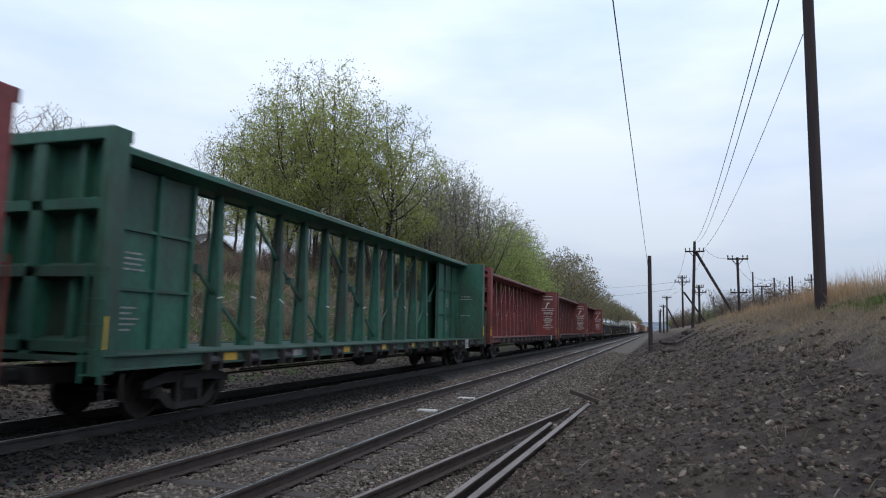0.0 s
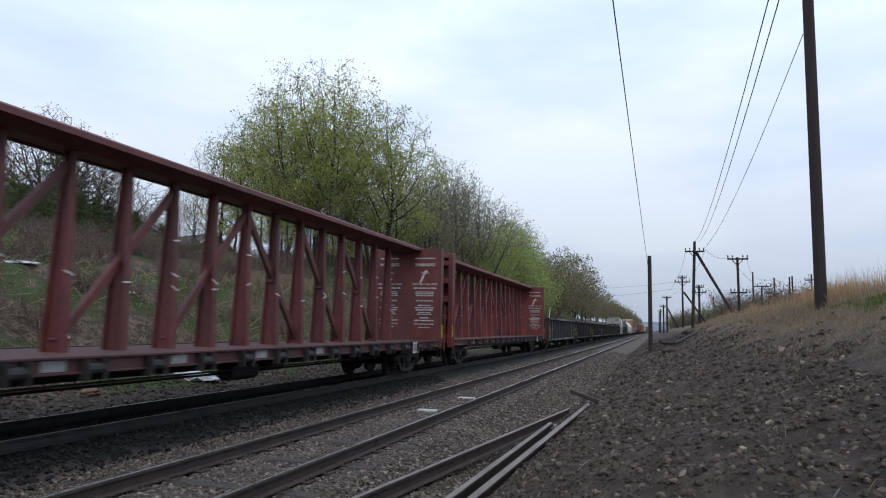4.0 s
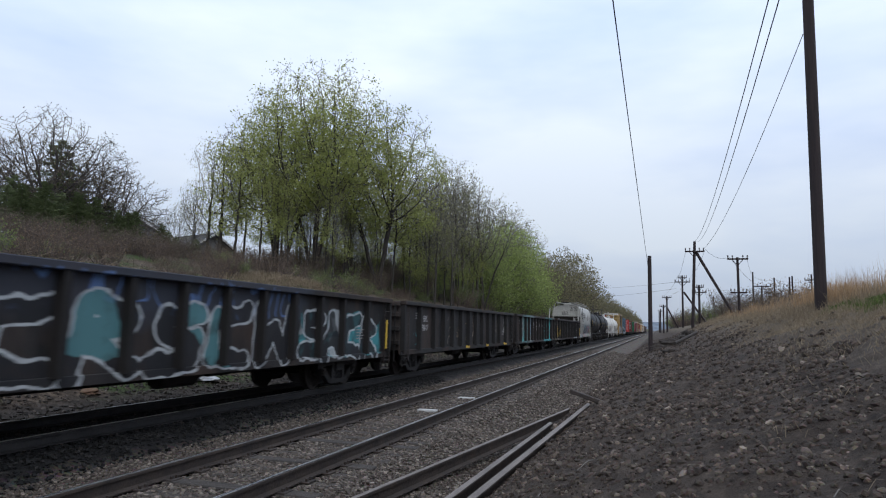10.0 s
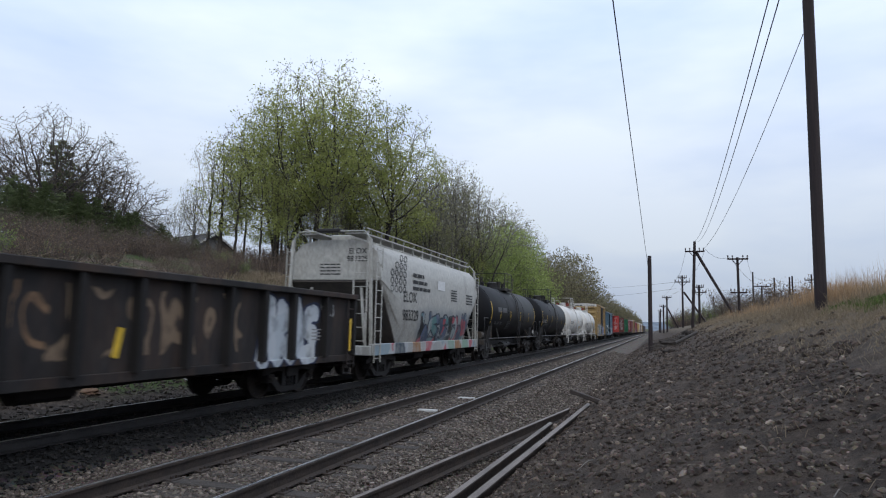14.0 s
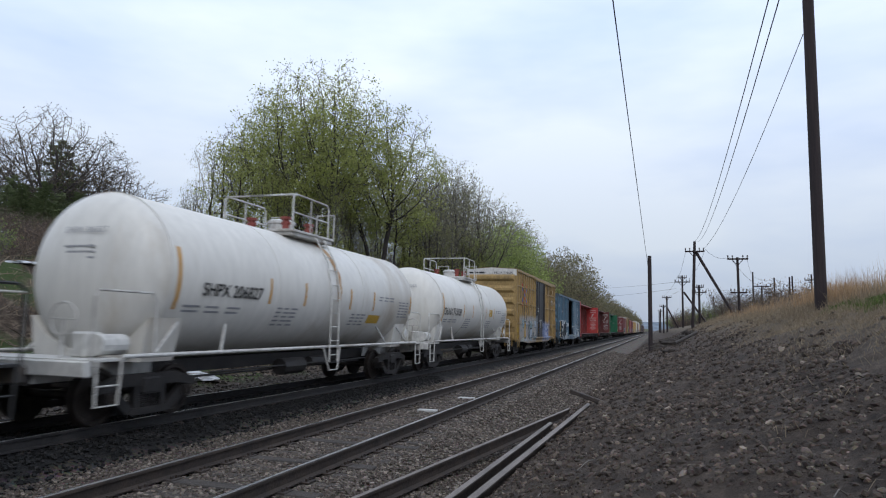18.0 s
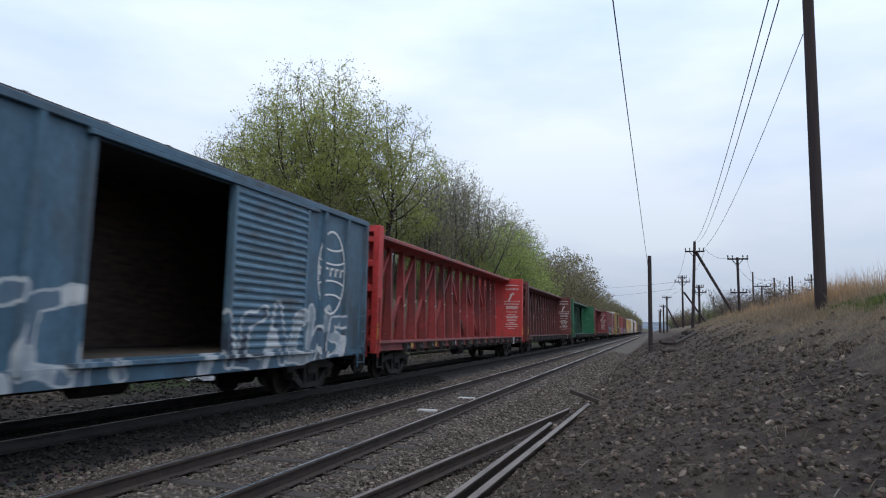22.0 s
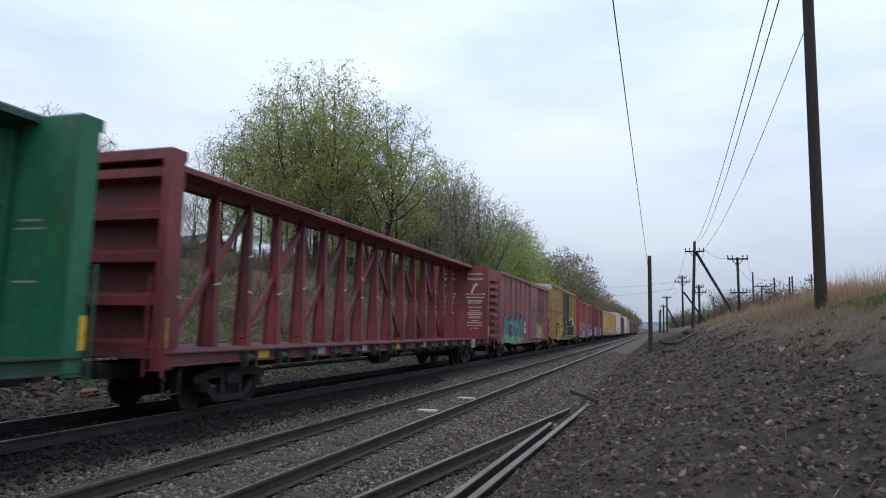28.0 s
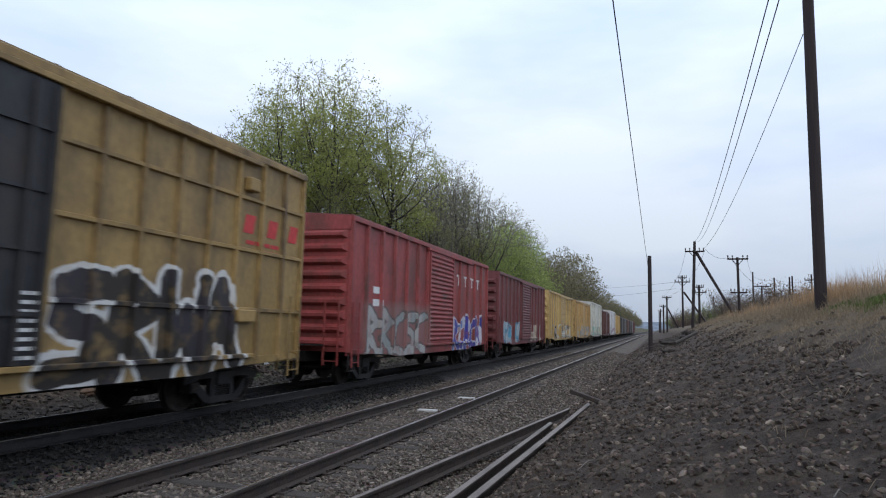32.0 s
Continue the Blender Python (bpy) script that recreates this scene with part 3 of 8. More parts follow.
    broad = make_tree("bare_tree", "broad leafless tree with dark upswept branches", 61,
                      [(0, 0, 6.6, 3.4, 2.9), (3.4, 0, 5.0, 2.6, 2.6), (-3.4, 0, 4.8, 2.6, 2.6), (0, 3.2, 5.0, 2.6, 2.4), (0, -3.2, 4.8, 2.6, 2.4)], [stem(1.8, 0.05, 0.6, 5), stem(1.8, 0.35, 2.5, 5), stem(1.6, 0.4, 5.6, 5)], 2300, M_BUD_DARK, 2.4, 0.055, 0.12, M_BARK_DARK, M_TWIG_DARK, 0.30, 0.32, 2, 0.42, 0.22, 0.10, 0.013, 0.6)
    # the grove on the bank, from the yard's edge on
    for p, places in ((big, ((-25.5, 46, 1.08), (-30.2, 48.5, 0.93), (-22.2, 51, 0.92))),
                      (slim, ((-32.7, 44, 0.89), (-30.0, 42, 0.89), (-27.3, 43, 0.78), (-24.8, 41, 0.62), (-26.5, 40, 0.66), (-22.2, 43, 0.66), (-21.3, 52, 0.86), (-21.3, 55, 0.83), (-20.2, 58, 0.74), (-19.2, 60, 0.71), (-18.9, 64, 0.72), (-18.1, 66, 0.70), (-20.4, 54, 0.58), (-28.6, 45, 0.8))),
                      (slim_bare, ((-34.7, 45, 0.82), (-36.9, 46, 0.74), (-39.3, 47, 0.57), (-43.1, 50, 0.54), (-46.7, 52, 0.58), (-36.2, 52, 0.9), (-31.6, 54, 0.85), (-37.4, 50, 0.87), (-32.3, 40, 0.48), (-21.4, 58, 1.06), (-20.8, 60, 1.16), (-20.6, 63, 1.22), (-19.0, 62, 1.14), (-18.7, 65, 1.15), (-17.9, 67, 1.13), (-21.8, 61, 1.1), (-19.8, 66, 1.16), (-23.7, 66, 0.98), (-22.1, 70, 1.1), (-20.0, 72, 1.04), (-24.2, 62, 0.95), (-18.8, 56, 0.81), (-18.2, 59, 0.82), (-22.6, 66, 1.1), (-26.0, 60, 0.9), (-25.5, 74, 1.1))),
                      (arch, ((-17.9, 70, 1.1), (-23.7, 76, 1.2), (-20.9, 98, 1.05), (-21.7, 92, 1.08), (-20.3, 104, 1.0), (-26.5, 84, 1.1), (-25.0, 100, 1.0))),
                      (leafy, ((-18.7, 76, 1.03), (-18.2, 80, 1.14), (-18.4, 86, 1.16), (-18.2, 92, 1.14), (-18.0, 97, 1.08), (-17.9, 102, 0.95), (-19.2, 72, 0.82), (-17.2, 82, 0.9), (-17.0, 88, 0.8), (-17.8, 74, 0.78), (-22.4, 83, 0.9), (-22.0, 90, 1.0))),
                      (brown, ((-19.8, 126, 1.0), (-19.3, 138, 1.22), (-18.8, 150, 1.36), (-18.4, 160, 1.34), (-18.0, 172, 1.24), (-18.2, 120, 0.85), (-18.0, 130, 0.88), (-17.4, 145, 0.9), (-21.0, 280, 0.9), (-21.0, 330, 1.1), (-21.5, 405, 1.15), (-20.5, 490, 1.25), (-20.5, 600, 1.3), (-20.5, 112, 0.85), (-23.0, 108, 0.9), (-24.0, 116, 0.9), (-18.5, 185, 0.95), (-19.0, 205, 0.85), (-20.0, 235, 0.8)))):
        for i, (x, y, k) in enumerate(places):
            turn = (x * 97 + y * 53) % 360
            put_first(p, x, y, k, turn) if i == 0 else plant(p, x, y, k, turn)
    # the wood behind it, on and on
    y = 62.0
    while y < 330:
        for row in range(2):
            p = rng.choice((slim_bare, slim_bare, slim, arch) if y < 105 else (brown, brown, arch))
            plant(p, -26.5 - row * 4 + rng.uniform(-1.3, 1.3), y + rng.uniform(-2, 2), rng.uniform(0.72, 0.92) * (1.0 if y < 110 else 1.15), rng.uniform(0, 360))
        y += 5.0 + (y > 120) * 4
    while y < 1000:
        plant(brown, -22 - rng.uniform(0, 8), y, rng.uniform(1.0, 1.35), rng.uniform(0, 360))
        y += 22
    # the yard trees behind the bank
    for i, (x, y, k) in enumerate(((-35.0, 30, 0.94), (-34.9, 26.5, 0.68), (-34.2, 33.4, 0.84), (-36.5, 38.0, 0.62), (-36.6, 25, 0.62), (-43.5, 37, 0.78), (-36.7, 22.5, 0.6))):
        put_first(broad, x, y, k, 0) if i == 0 else plant(broad, x, y, k, i * 67)
    ev = conifer(3, 8.4)
    put_first(ev, -37.0, 32.6, 0.95, 20)
    for x, y, s in ((-34.0, 31.0, 0.62), (-33.5, 33.4, 0.5), (-32.0, 25.5, 0.5), (-36.0, 35.0, 0.5), (-31.5, 28.0, 0.45), (-32.6, 30.4, 0.5), (-35.0, 26.0, 0.55), (-31.8, 32.4, 0.42), (-30.5, 35.5, 0.3), (-31.0, 36.8, 0.28), (-30.6, 38.4, 0.3), (-29.5, 22.0, 0.42), (-29.0, 23.6, 0.38), (-29.4, 25.2, 0.44), (-29.2, 27.0, 0.40), (-29.6, 28.6, 0.42), (-29.0, 30.4, 0.34), (-29.8, 31.8, 0.38), (-29.4, 33.6, 0.32), (-28.4, 24.4, 0.3), (-28.6, 29.4, 0.3), (-29.8, 20.6, 0.42), (-31.2, 26.6, 0.45), (-31.0, 24.4, 0.42), (-34.4, 28.2, 0.5), (-30.8, 40.0, 0.24), (-30.4, 41.2, 0.22)):
        plant(ev, x, y, s, 77 * x)
    # young growth between the trunks
    for _ in range(56):
        y = rng.uniform(48, 82)
        p = rng.choice((slim, slim_bare, leafy, slim))
        plant(p, rng.uniform(-29, -20.5), y, rng.uniform(0.24, 0.42), rng.uniform(0, 360))
    for _ in range(20):                        # slender stems all through the grove
        y = rng.uniform(43, 60)
        plant(rng.choice((slim, slim_bare)), -24.5 - 0.33 * (y - 40) + rng.uniform(-4, 4), y, rng.uniform(0.55, 0.78), rng.uniform(0, 360))
    return brown


def shrub(name, label, seed, height, twig_m, leaf_m, leaves, size, stems=38, wide=0.5):
    rng = random.Random(seed)
    s, tips = Shape(), []
    for _ in range(stems):
        a, d = rng.uniform(0, 6.28), rng.random() ** 0.7 * wide * height
        p = Vector((d * math.cos(a) * 0.6, d * math.sin(a) * 0.6, -0.1))
        v = Vector((math.cos(a) * rng.uniform(0.1, 0.7), math.sin(a) * rng.uniform(0.1, 0.7), 1)).normalized()
        q = p + v * height * rng.uniform(0.5, 1.05)
        s.rod(p, q, 0.014, 0.006, 3, False)
        for _ in range(7):
            f = rng.uniform(0.3, 1)
            b = p.lerp(q, f)
            w = b + Vector((rng.gauss(0, 0.3), rng.gauss(0, 0.3), rng.uniform(0.05, 0.4))) * height * 0.35
            s.rod(b, w, 0.009, 0.004, 3, False)
            tips += [(w, v, 1), (b.lerp(w, 0.6), v, 1)]
    t = thing(name, label, "bush", "bushes on the bank")
    part("stem_clump", raw_mesh("stem_clump", s, twig_m), None, t)
    if leaves:
        part("foliage", raw_mesh("foliage", leaf_cloud(rng, tips, leaves, size, 0.12), leaf_m), None, t)
    return t


def bushes():
    rng = random.Random(5)
    brown = shrub("bare_bush", "leafless red-brown bush on the bank", 3, 2.0, M_TWIG_RED, M_BUD_RED, 1, 0.035)
    green = shrub("green_bush", "low bush with fresh green leaves", 8, 1.8, M_TWIG, M_SHRUB, 4, 0.042)
    put_first(brown, -20.6, 33.0, 1.0, 0)
    put_first(green, -20.2, 41.0, 1.1, 0)
    y = 15.0
    while y < 62:
        for _ in range(2):
            x = rng.uniform(-24.5, -19.4)
            p = green if rng.random() < (0.30 if y > 38 else 0.04) else brown
            plant(p, x, y + rng.uniform(-0.8, 0.8), rng.uniform(0.35, 0.75), rng.uniform(0, 360))
        y += 0.8
    while y < 150:
        for _ in range(2):
            p = green if rng.random() < 0.45 else brown
            plant(p, rng.uniform(-22.5, -15.0), y + rng.uniform(-1, 1), rng.uniform(0.9, 1.6), rng.uniform(0, 360))
        plant(green if rng.random() < 0.5 else brown, rng.uniform(-29, -22), y + rng.uniform(-1, 1), rng.uniform(1.3, 2.4), rng.uniform(0, 360))
        y += 3.4
    thicket = shrub("thicket", "dense dark thicket of bare stems under the trees", 12, 2.6, M_TWIG_RED, M_BUD_DARK, 1, 0.05, 105, 1.3)
    put_first(thicket, -25.0, 44.0, 1.0, 0)
    for _ in range(30):                       # tall brush under the grove
        y = rng.uniform(43, 68)
        plant(thicket, rng.uniform(-30, -22.0), y, rng.uniform(0.7, 1.25), rng.uniform(0, 360))
    for _ in range(34):                       # and deeper into the wood
        y = rng.uniform(52, 110)
        plant(thicket, rng.uniform(-32, -22), y, rng.uniform(1.0, 1.7), rng.uniform(0, 360))
    for _ in range(16):                       # along the yard's edge
        y = rng.uniform(16, 33)
        plant(thicket, rng.uniform(-29, -25), y, rng.uniform(0.4, 0.62), rng.uniform(0, 360))
    for _ in range(24):
        y = rng.uniform(14, 36)
        plant(brown, rng.uniform(-30, -23), y, rng.uniform(0.3, 0.6), rng.uniform(0, 360))
    # sparse stems on the lower slope
    for _ in range(26):
        y = rng.uniform(9, 50)
        plant(brown, rng.uniform(-18.5, -14.5), y, rng.uniform(0.3, 0.6), rng.uniform(0, 360))
    # the thicket behind the crest on the other side
    for _ in range(15):                       # hazy brush behind the crest, under the far poles
        y = rng.uniform(72, 120)
        plant(thicket, rng.uniform(0.115, 0.215) * y, y, rng.uniform(1.1, 1.9), rng.uniform(0, 360))
    for _ in range(32):
        y = rng.uniform(70, 170)
        plant(brown, rng.uniform(9, 16) * y / 60, y, rng.uniform(1.6, 2.6), rng.uniform(0, 360))
    for _ in range(16):
        y = rng.uniform(95, 190)
        plant(brown if rng.random() < 0.7 else green, rng.uniform(3.4, 8), y, rng.uniform(1.2, 2.0), rng.uniform(0, 360))


brown_tree = tree_rows()
bushes()
for i, (x, y, k) in enumerate(((24, 120, 0.55), (31, 135, 0.6), (38, 140, 0.7), (20, 150, 0.5), (46, 150, 0.6), (28, 160, 0.6), (15, 170, 0.5), (52, 135, 0.55))):
    plant(brown_tree, x, y, k, i * 47)


# ---- grass, stones and litter underfoot ----
def scatter_shapes(name, label, material, places, base_shapes, seed, squash=0.75):
    """Many small solids in one object. Places: rows of x, y, z, size."""
    rs = np.random.RandomState(seed)
    verts, faces, at = [], [], 0
    shapes = [(np.array(v, float), np.array(f)) for v, f in base_shapes]
    n = len(places)
    pick = rs.randint(0, len(shapes), n)
    ang = rs.uniform(0, 2 * np.pi, (n, 2))
    for k, (bv, bf) in enumerate(shapes):
        idx = np.nonzero(pick == k)[0]
        if not len(idx):
            continue
        ca, sa, cb, sb = np.cos(ang[idx, 0]), np.sin(ang[idx, 0]), np.cos(ang[idx, 1] * 0.2), np.sin(ang[idx, 1] * 0.2)
        v = bv[None] * places[idx, 3][:, None, None]
        v[:, :, 2] *= squash
        x, y, z = v[:, :, 0], v[:, :, 1], v[:, :, 2]
        x, z = x * cb[:, None] + z * sb[:, None], z * cb[:, None] - x * sb[:, None]
        x, y = x * ca[:, None] - y * sa[:, None], x * sa[:, None] + y * ca[:, None]
        v = np.stack([x + places[idx, 0][:, None], y + places[idx, 1][:, None], z + places[idx, 2][:, None]], -1)
        faces.append((bf[None] + (at + np.arange(len(idx)) * len(bv))[:, None, None]).reshape(-1, bf.shape[1]))
        verts.append(v.reshape(-1, 3))
        at += len(idx) * len(bv)
    me = bpy.data.meshes.new(name)
    me.from_pydata(np.concatenate(verts).tolist(), [], np.concatenate(faces).tolist())
    me.materials.append(material)
    return tagged(new(name, me), label, "stones", kind="stuff")


def rough_stone(seed):
    rng = random.Random(seed)
    bm = bmesh.new()
    bmesh.ops.create_cube(bm, size=1.0)
    bmesh.ops.bevel(bm, geom=bm.verts[:], offset=0.36, affect="VERTICES")
    for v in bm.verts:
        v.co = Vector(v.co) * rng.uniform(0.78, 1.12)
        v.co.x *= 1.15
    bmesh.ops.triangulate(bm, faces=bm.faces)
    out = ([tuple(v.co) for v in bm.verts], [tuple(v.index for v in f.verts) for f in bm.faces])
    bm.free()
    return out


def lump(seed):
    """A rounded low clod."""
    rng = random.Random(seed + 50)
    bm = bmesh.new()
    bmesh.ops.create_icosphere(bm, subdivisions=1, radius=0.5)
    for v in bm.verts:
        v.co = Vector(v.co) * rng.uniform(0.7, 1.25)
        v.co.x *= 1.2
    out = ([tuple(v.co) for v in bm.verts], [tuple(v.index for v in f.verts) for f in bm.faces])
    bm.free()
    return out


def chip(seed):
    rng = random.Random(seed)
    v = [(sx * rng.uniform(0.3, 0.6), sy * rng.uniform(0.3, 0.6), sz * rng.uniform(0.28, 0.55)) for sx in (-1, 1) for sy in (-1, 1) for sz in (-1, 1)]
    f = [(0, 1, 3), (0, 3, 2), (4, 6, 7), (4, 7, 5), (0, 4, 5), (0, 5, 1), (2, 3, 7), (2, 7, 6), (0, 2, 6), (0, 6, 4), (1, 5, 7), (1, 7, 3)]
    return v, f


def stone_material(name, c1, c2, c3):
    m = bpy.data.materials.new(name)
    m.use_nodes = True
    t = m.node_tree
    n, l = t.nodes.new, t.links.new
    b = t.nodes["Principled BSDF"]
    geo, ramp, co, no = n("ShaderNodeNewGeometry"), n("ShaderNodeValToRGB"), n("ShaderNodeTexCoord"), n("ShaderNodeTexNoise")
    e = ramp.color_ramp.elements
    e[0].position, e[0].color = 0.0, (*c1, 1)
    e[1].position, e[1].color = 1.0, (*c3, 1)
    k = e.new(0.72)
    k.color = (*c2, 1)
    l(geo.outputs["Random Per Island"], ramp.inputs[0])
    no.inputs["Scale"].default_value, no.inputs["Detail"].default_value = 60, 4
    l(co.outputs["Object"], no.inputs["Vector"])
    mul = n("ShaderNodeMixRGB")
    mul.blend_type, mul.inputs[0].default_value = "MULTIPLY", 0.6
    l(ramp.outputs[0], mul.inputs[1]), l(no.outputs["Color"], mul.inputs[2])
    gain = n("ShaderNodeMixRGB")
    gain.blend_type, gain.inputs[0].default_value, gain.inputs[2].default_value = "MULTIPLY", 1.0, (1.5, 1.5, 1.5, 1)
    l(mul.outputs[0], gain.inputs[1]), l(gain.outputs[0], b.inputs["Base Color"])
    b.inputs["Roughness"].default_value = 0.85
    b.inputs["Specular IOR Level"].default_value = 0.3
    bp = n("ShaderNodeBump")
    bp.inputs["Strength"].default_value, bp.inputs["Distance"].default_value = 0.5, 0.01
    l(no.outputs["Fac"], bp.inputs["Height"]), l(bp.outputs[0], b.inputs["Normal"])
    return m


def places_on_ground(rs, n, x0, x1, y0, y1, sizes, sink=0.15, bias=1.0, keep=None):
    x = rs.uniform(x0, x1, n)
    y = y0 + (y1 - y0) * rs.uniform(0, 1, n) ** bias
    s = sizes[0] + (sizes[1] - sizes[0]) * rs.uniform(0, 1, n) ** sizes[2]
    rows = [(a, b, ground(a, b) + c * sink, c) for a, b, c in zip(x, y, s) if keep is None or keep(a, b)]
    return np.array(rows)


def underfoot():
    rs = np.random.RandomState(4)
    stones = [rough_stone(i) for i in range(6)]
    chips = [chip(i) for i in range(8)]
    lumps = [lump(i) for i in range(8)]
    off_rails = lambda a, b: min(abs(a - NEAR_X - 0.755), abs(a - NEAR_X + 0.755)) > 0.08
    ballast = np.concatenate([places_on_ground(rs, 42000, -7.45, -2.0, 4.5, 13, (0.018, 0.05, 1.4), 0.3, 1.1, off_rails),
                              places_on_ground(rs, 22000, -7.45, -2.0, 12, 26, (0.03, 0.06, 1.3), 0.3, 1.1, off_rails),
                              places_on_ground(rs, 12000, -7.45, -1.9, 24, 60, (0.05, 0.09, 1.3), 0.25, 1.2, off_rails)])
    scatter_shapes("ballast_stones", "grey-brown crushed stone ballast between the tracks", stone_material("ballast_stone", (0.046, 0.037, 0.030), (0.108, 0.088, 0.072), (0.215, 0.18, 0.148)), ballast, chips, 1)
    # these stones' near-black colour is oil plus painted shade from the train
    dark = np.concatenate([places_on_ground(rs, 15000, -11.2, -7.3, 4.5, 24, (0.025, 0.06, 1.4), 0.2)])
    scatter_shapes("oily_ballast_stones", "oil-black ballast darkened for the shade under the train", stone_material("oil_and_shade_stone", (0.003, 0.003, 0.003), (0.009, 0.0085, 0.008), (0.024, 0.0215, 0.0195)), dark, chips, 2)
    verge = places_on_ground(rs, 9000, -14.2, -11.0, 5, 45, (0.03, 0.10, 2.0), 0.15)
    scatter_shapes("verge_stones", "dark brown gravel along the far verge", stone_material("verge_stone", (0.024, 0.02, 0.017), (0.07, 0.058, 0.049), (0.18, 0.15, 0.125)), verge, chips, 8)
    below_straw = lambda a, b: a < 2.0 + 0.9 * noise.noise((a * 0.8, b * 0.5, 4.4)) - 0.03 * (b > 10)
    soil_m = stone_material("soil_clod", (0.026, 0.019, 0.0145), (0.066, 0.049, 0.038), (0.14, 0.108, 0.084))
    clods = np.concatenate([places_on_ground(rs, 30000, -1.9, 3.0, 2.0, 8, (0.006, 0.062, 5.5), 0.0, 1.25, below_straw), places_on_ground(rs, 17000, -1.9, 3.4, 7, 20, (0.012, 0.10, 5.5), 0.0, 1.2, below_straw),
                            places_on_ground(rs, 6000, -1.9, 3.4, 18, 60, (0.03, 0.11, 2.5), 0.1)])
    scatter_shapes("soil_clods", "dark crumbly soil clods on the slope", soil_m, clods, lumps, 3)
    pebbles = np.concatenate([places_on_ground(rs, 700, -1.9, 3.0, 2.0, 8, (0.010, 0.055, 3.4), 0.15, 1.2), places_on_ground(rs, 380, -1.9, 3.0, 7, 22, (0.02, 0.10, 3.6), 0.15)])
    scatter_shapes("slope_stones", "pale rounded stones on the soil slope", stone_material("slope_stone", (0.07, 0.056, 0.045), (0.14, 0.112, 0.088), (0.30, 0.245, 0.195)), pebbles, stones, 5, 0.65)


def brushwood():
    """Fallen sticks and dead canes all over the far bank."""
    rng = random.Random(31)
    s = Shape()
    for _ in range(2600):
        x, y = rng.uniform(-21.5, -13.2), 8 + 46 * rng.random() ** 1.2
        a, up = rng.uniform(0, 6.28), abs(rng.gauss(0, 0.35))
        length = rng.uniform(0.25, 1.1)
        p = Vector((x, y, ground(x, y) + 0.02))
        q = p + Vector((math.cos(a), math.sin(a), up)) * length
        m = p.lerp(q, 0.5) + Vector((0, 0, rng.uniform(-0.03, 0.08)))
        r = rng.uniform(0.006, 0.018)
        s.rod(p, m, r, r * 0.8, 3, False).rod(m, q, r * 0.8, r * 0.4, 3, False)
    m = leaf_material("dead_cane", (0.07, 0.052, 0.04), (0.34, 0.27, 0.20), 0.0)
    tagged(new("brushwood", raw_mesh("brushwood", s, m)), "fallen sticks and dead canes on the far bank", "brushwood", kind="stuff")


def blades(name, label, rows, material, seed, width=0.006):
    """Grass blades, each a bent strip. Rows: x, y, height, lean."""
    rng = random.Random(seed)
    v, f = [], []
    for x, y, h, lean in rows:
        z = ground(x, y) - 0.02
        a = rng.uniform(0, 6.28)
        wx, wy = math.cos(a) * width, math.sin(a) * width
        b = rng.uniform(0, 6.28)
        lx, ly = math.cos(b) * lean * h, math.sin(b) * lean * h
        k = len(v)
        v += [(x - wx, y - wy, z), (x + wx, y + wy, z), (x + lx * 0.35 + wx * 0.8, y + ly * 0.35 + wy * 0.8, z + h * 0.6), (x + lx * 0.35 - wx * 0.8, y + ly * 0.35 - wy * 0.8, z + h * 0.6), (x + lx, y + ly, z + h * (1 - 0.35 * lean))]
        f += [(k, k + 1, k + 2, k + 3), (k + 3, k + 2, k + 4)]
    me = bpy.data.meshes.new(name)
    me.from_pydata(v, [], f)
    me.materials.append(material)
    return tagged(new(name, me), label, "grass", kind="stuff")


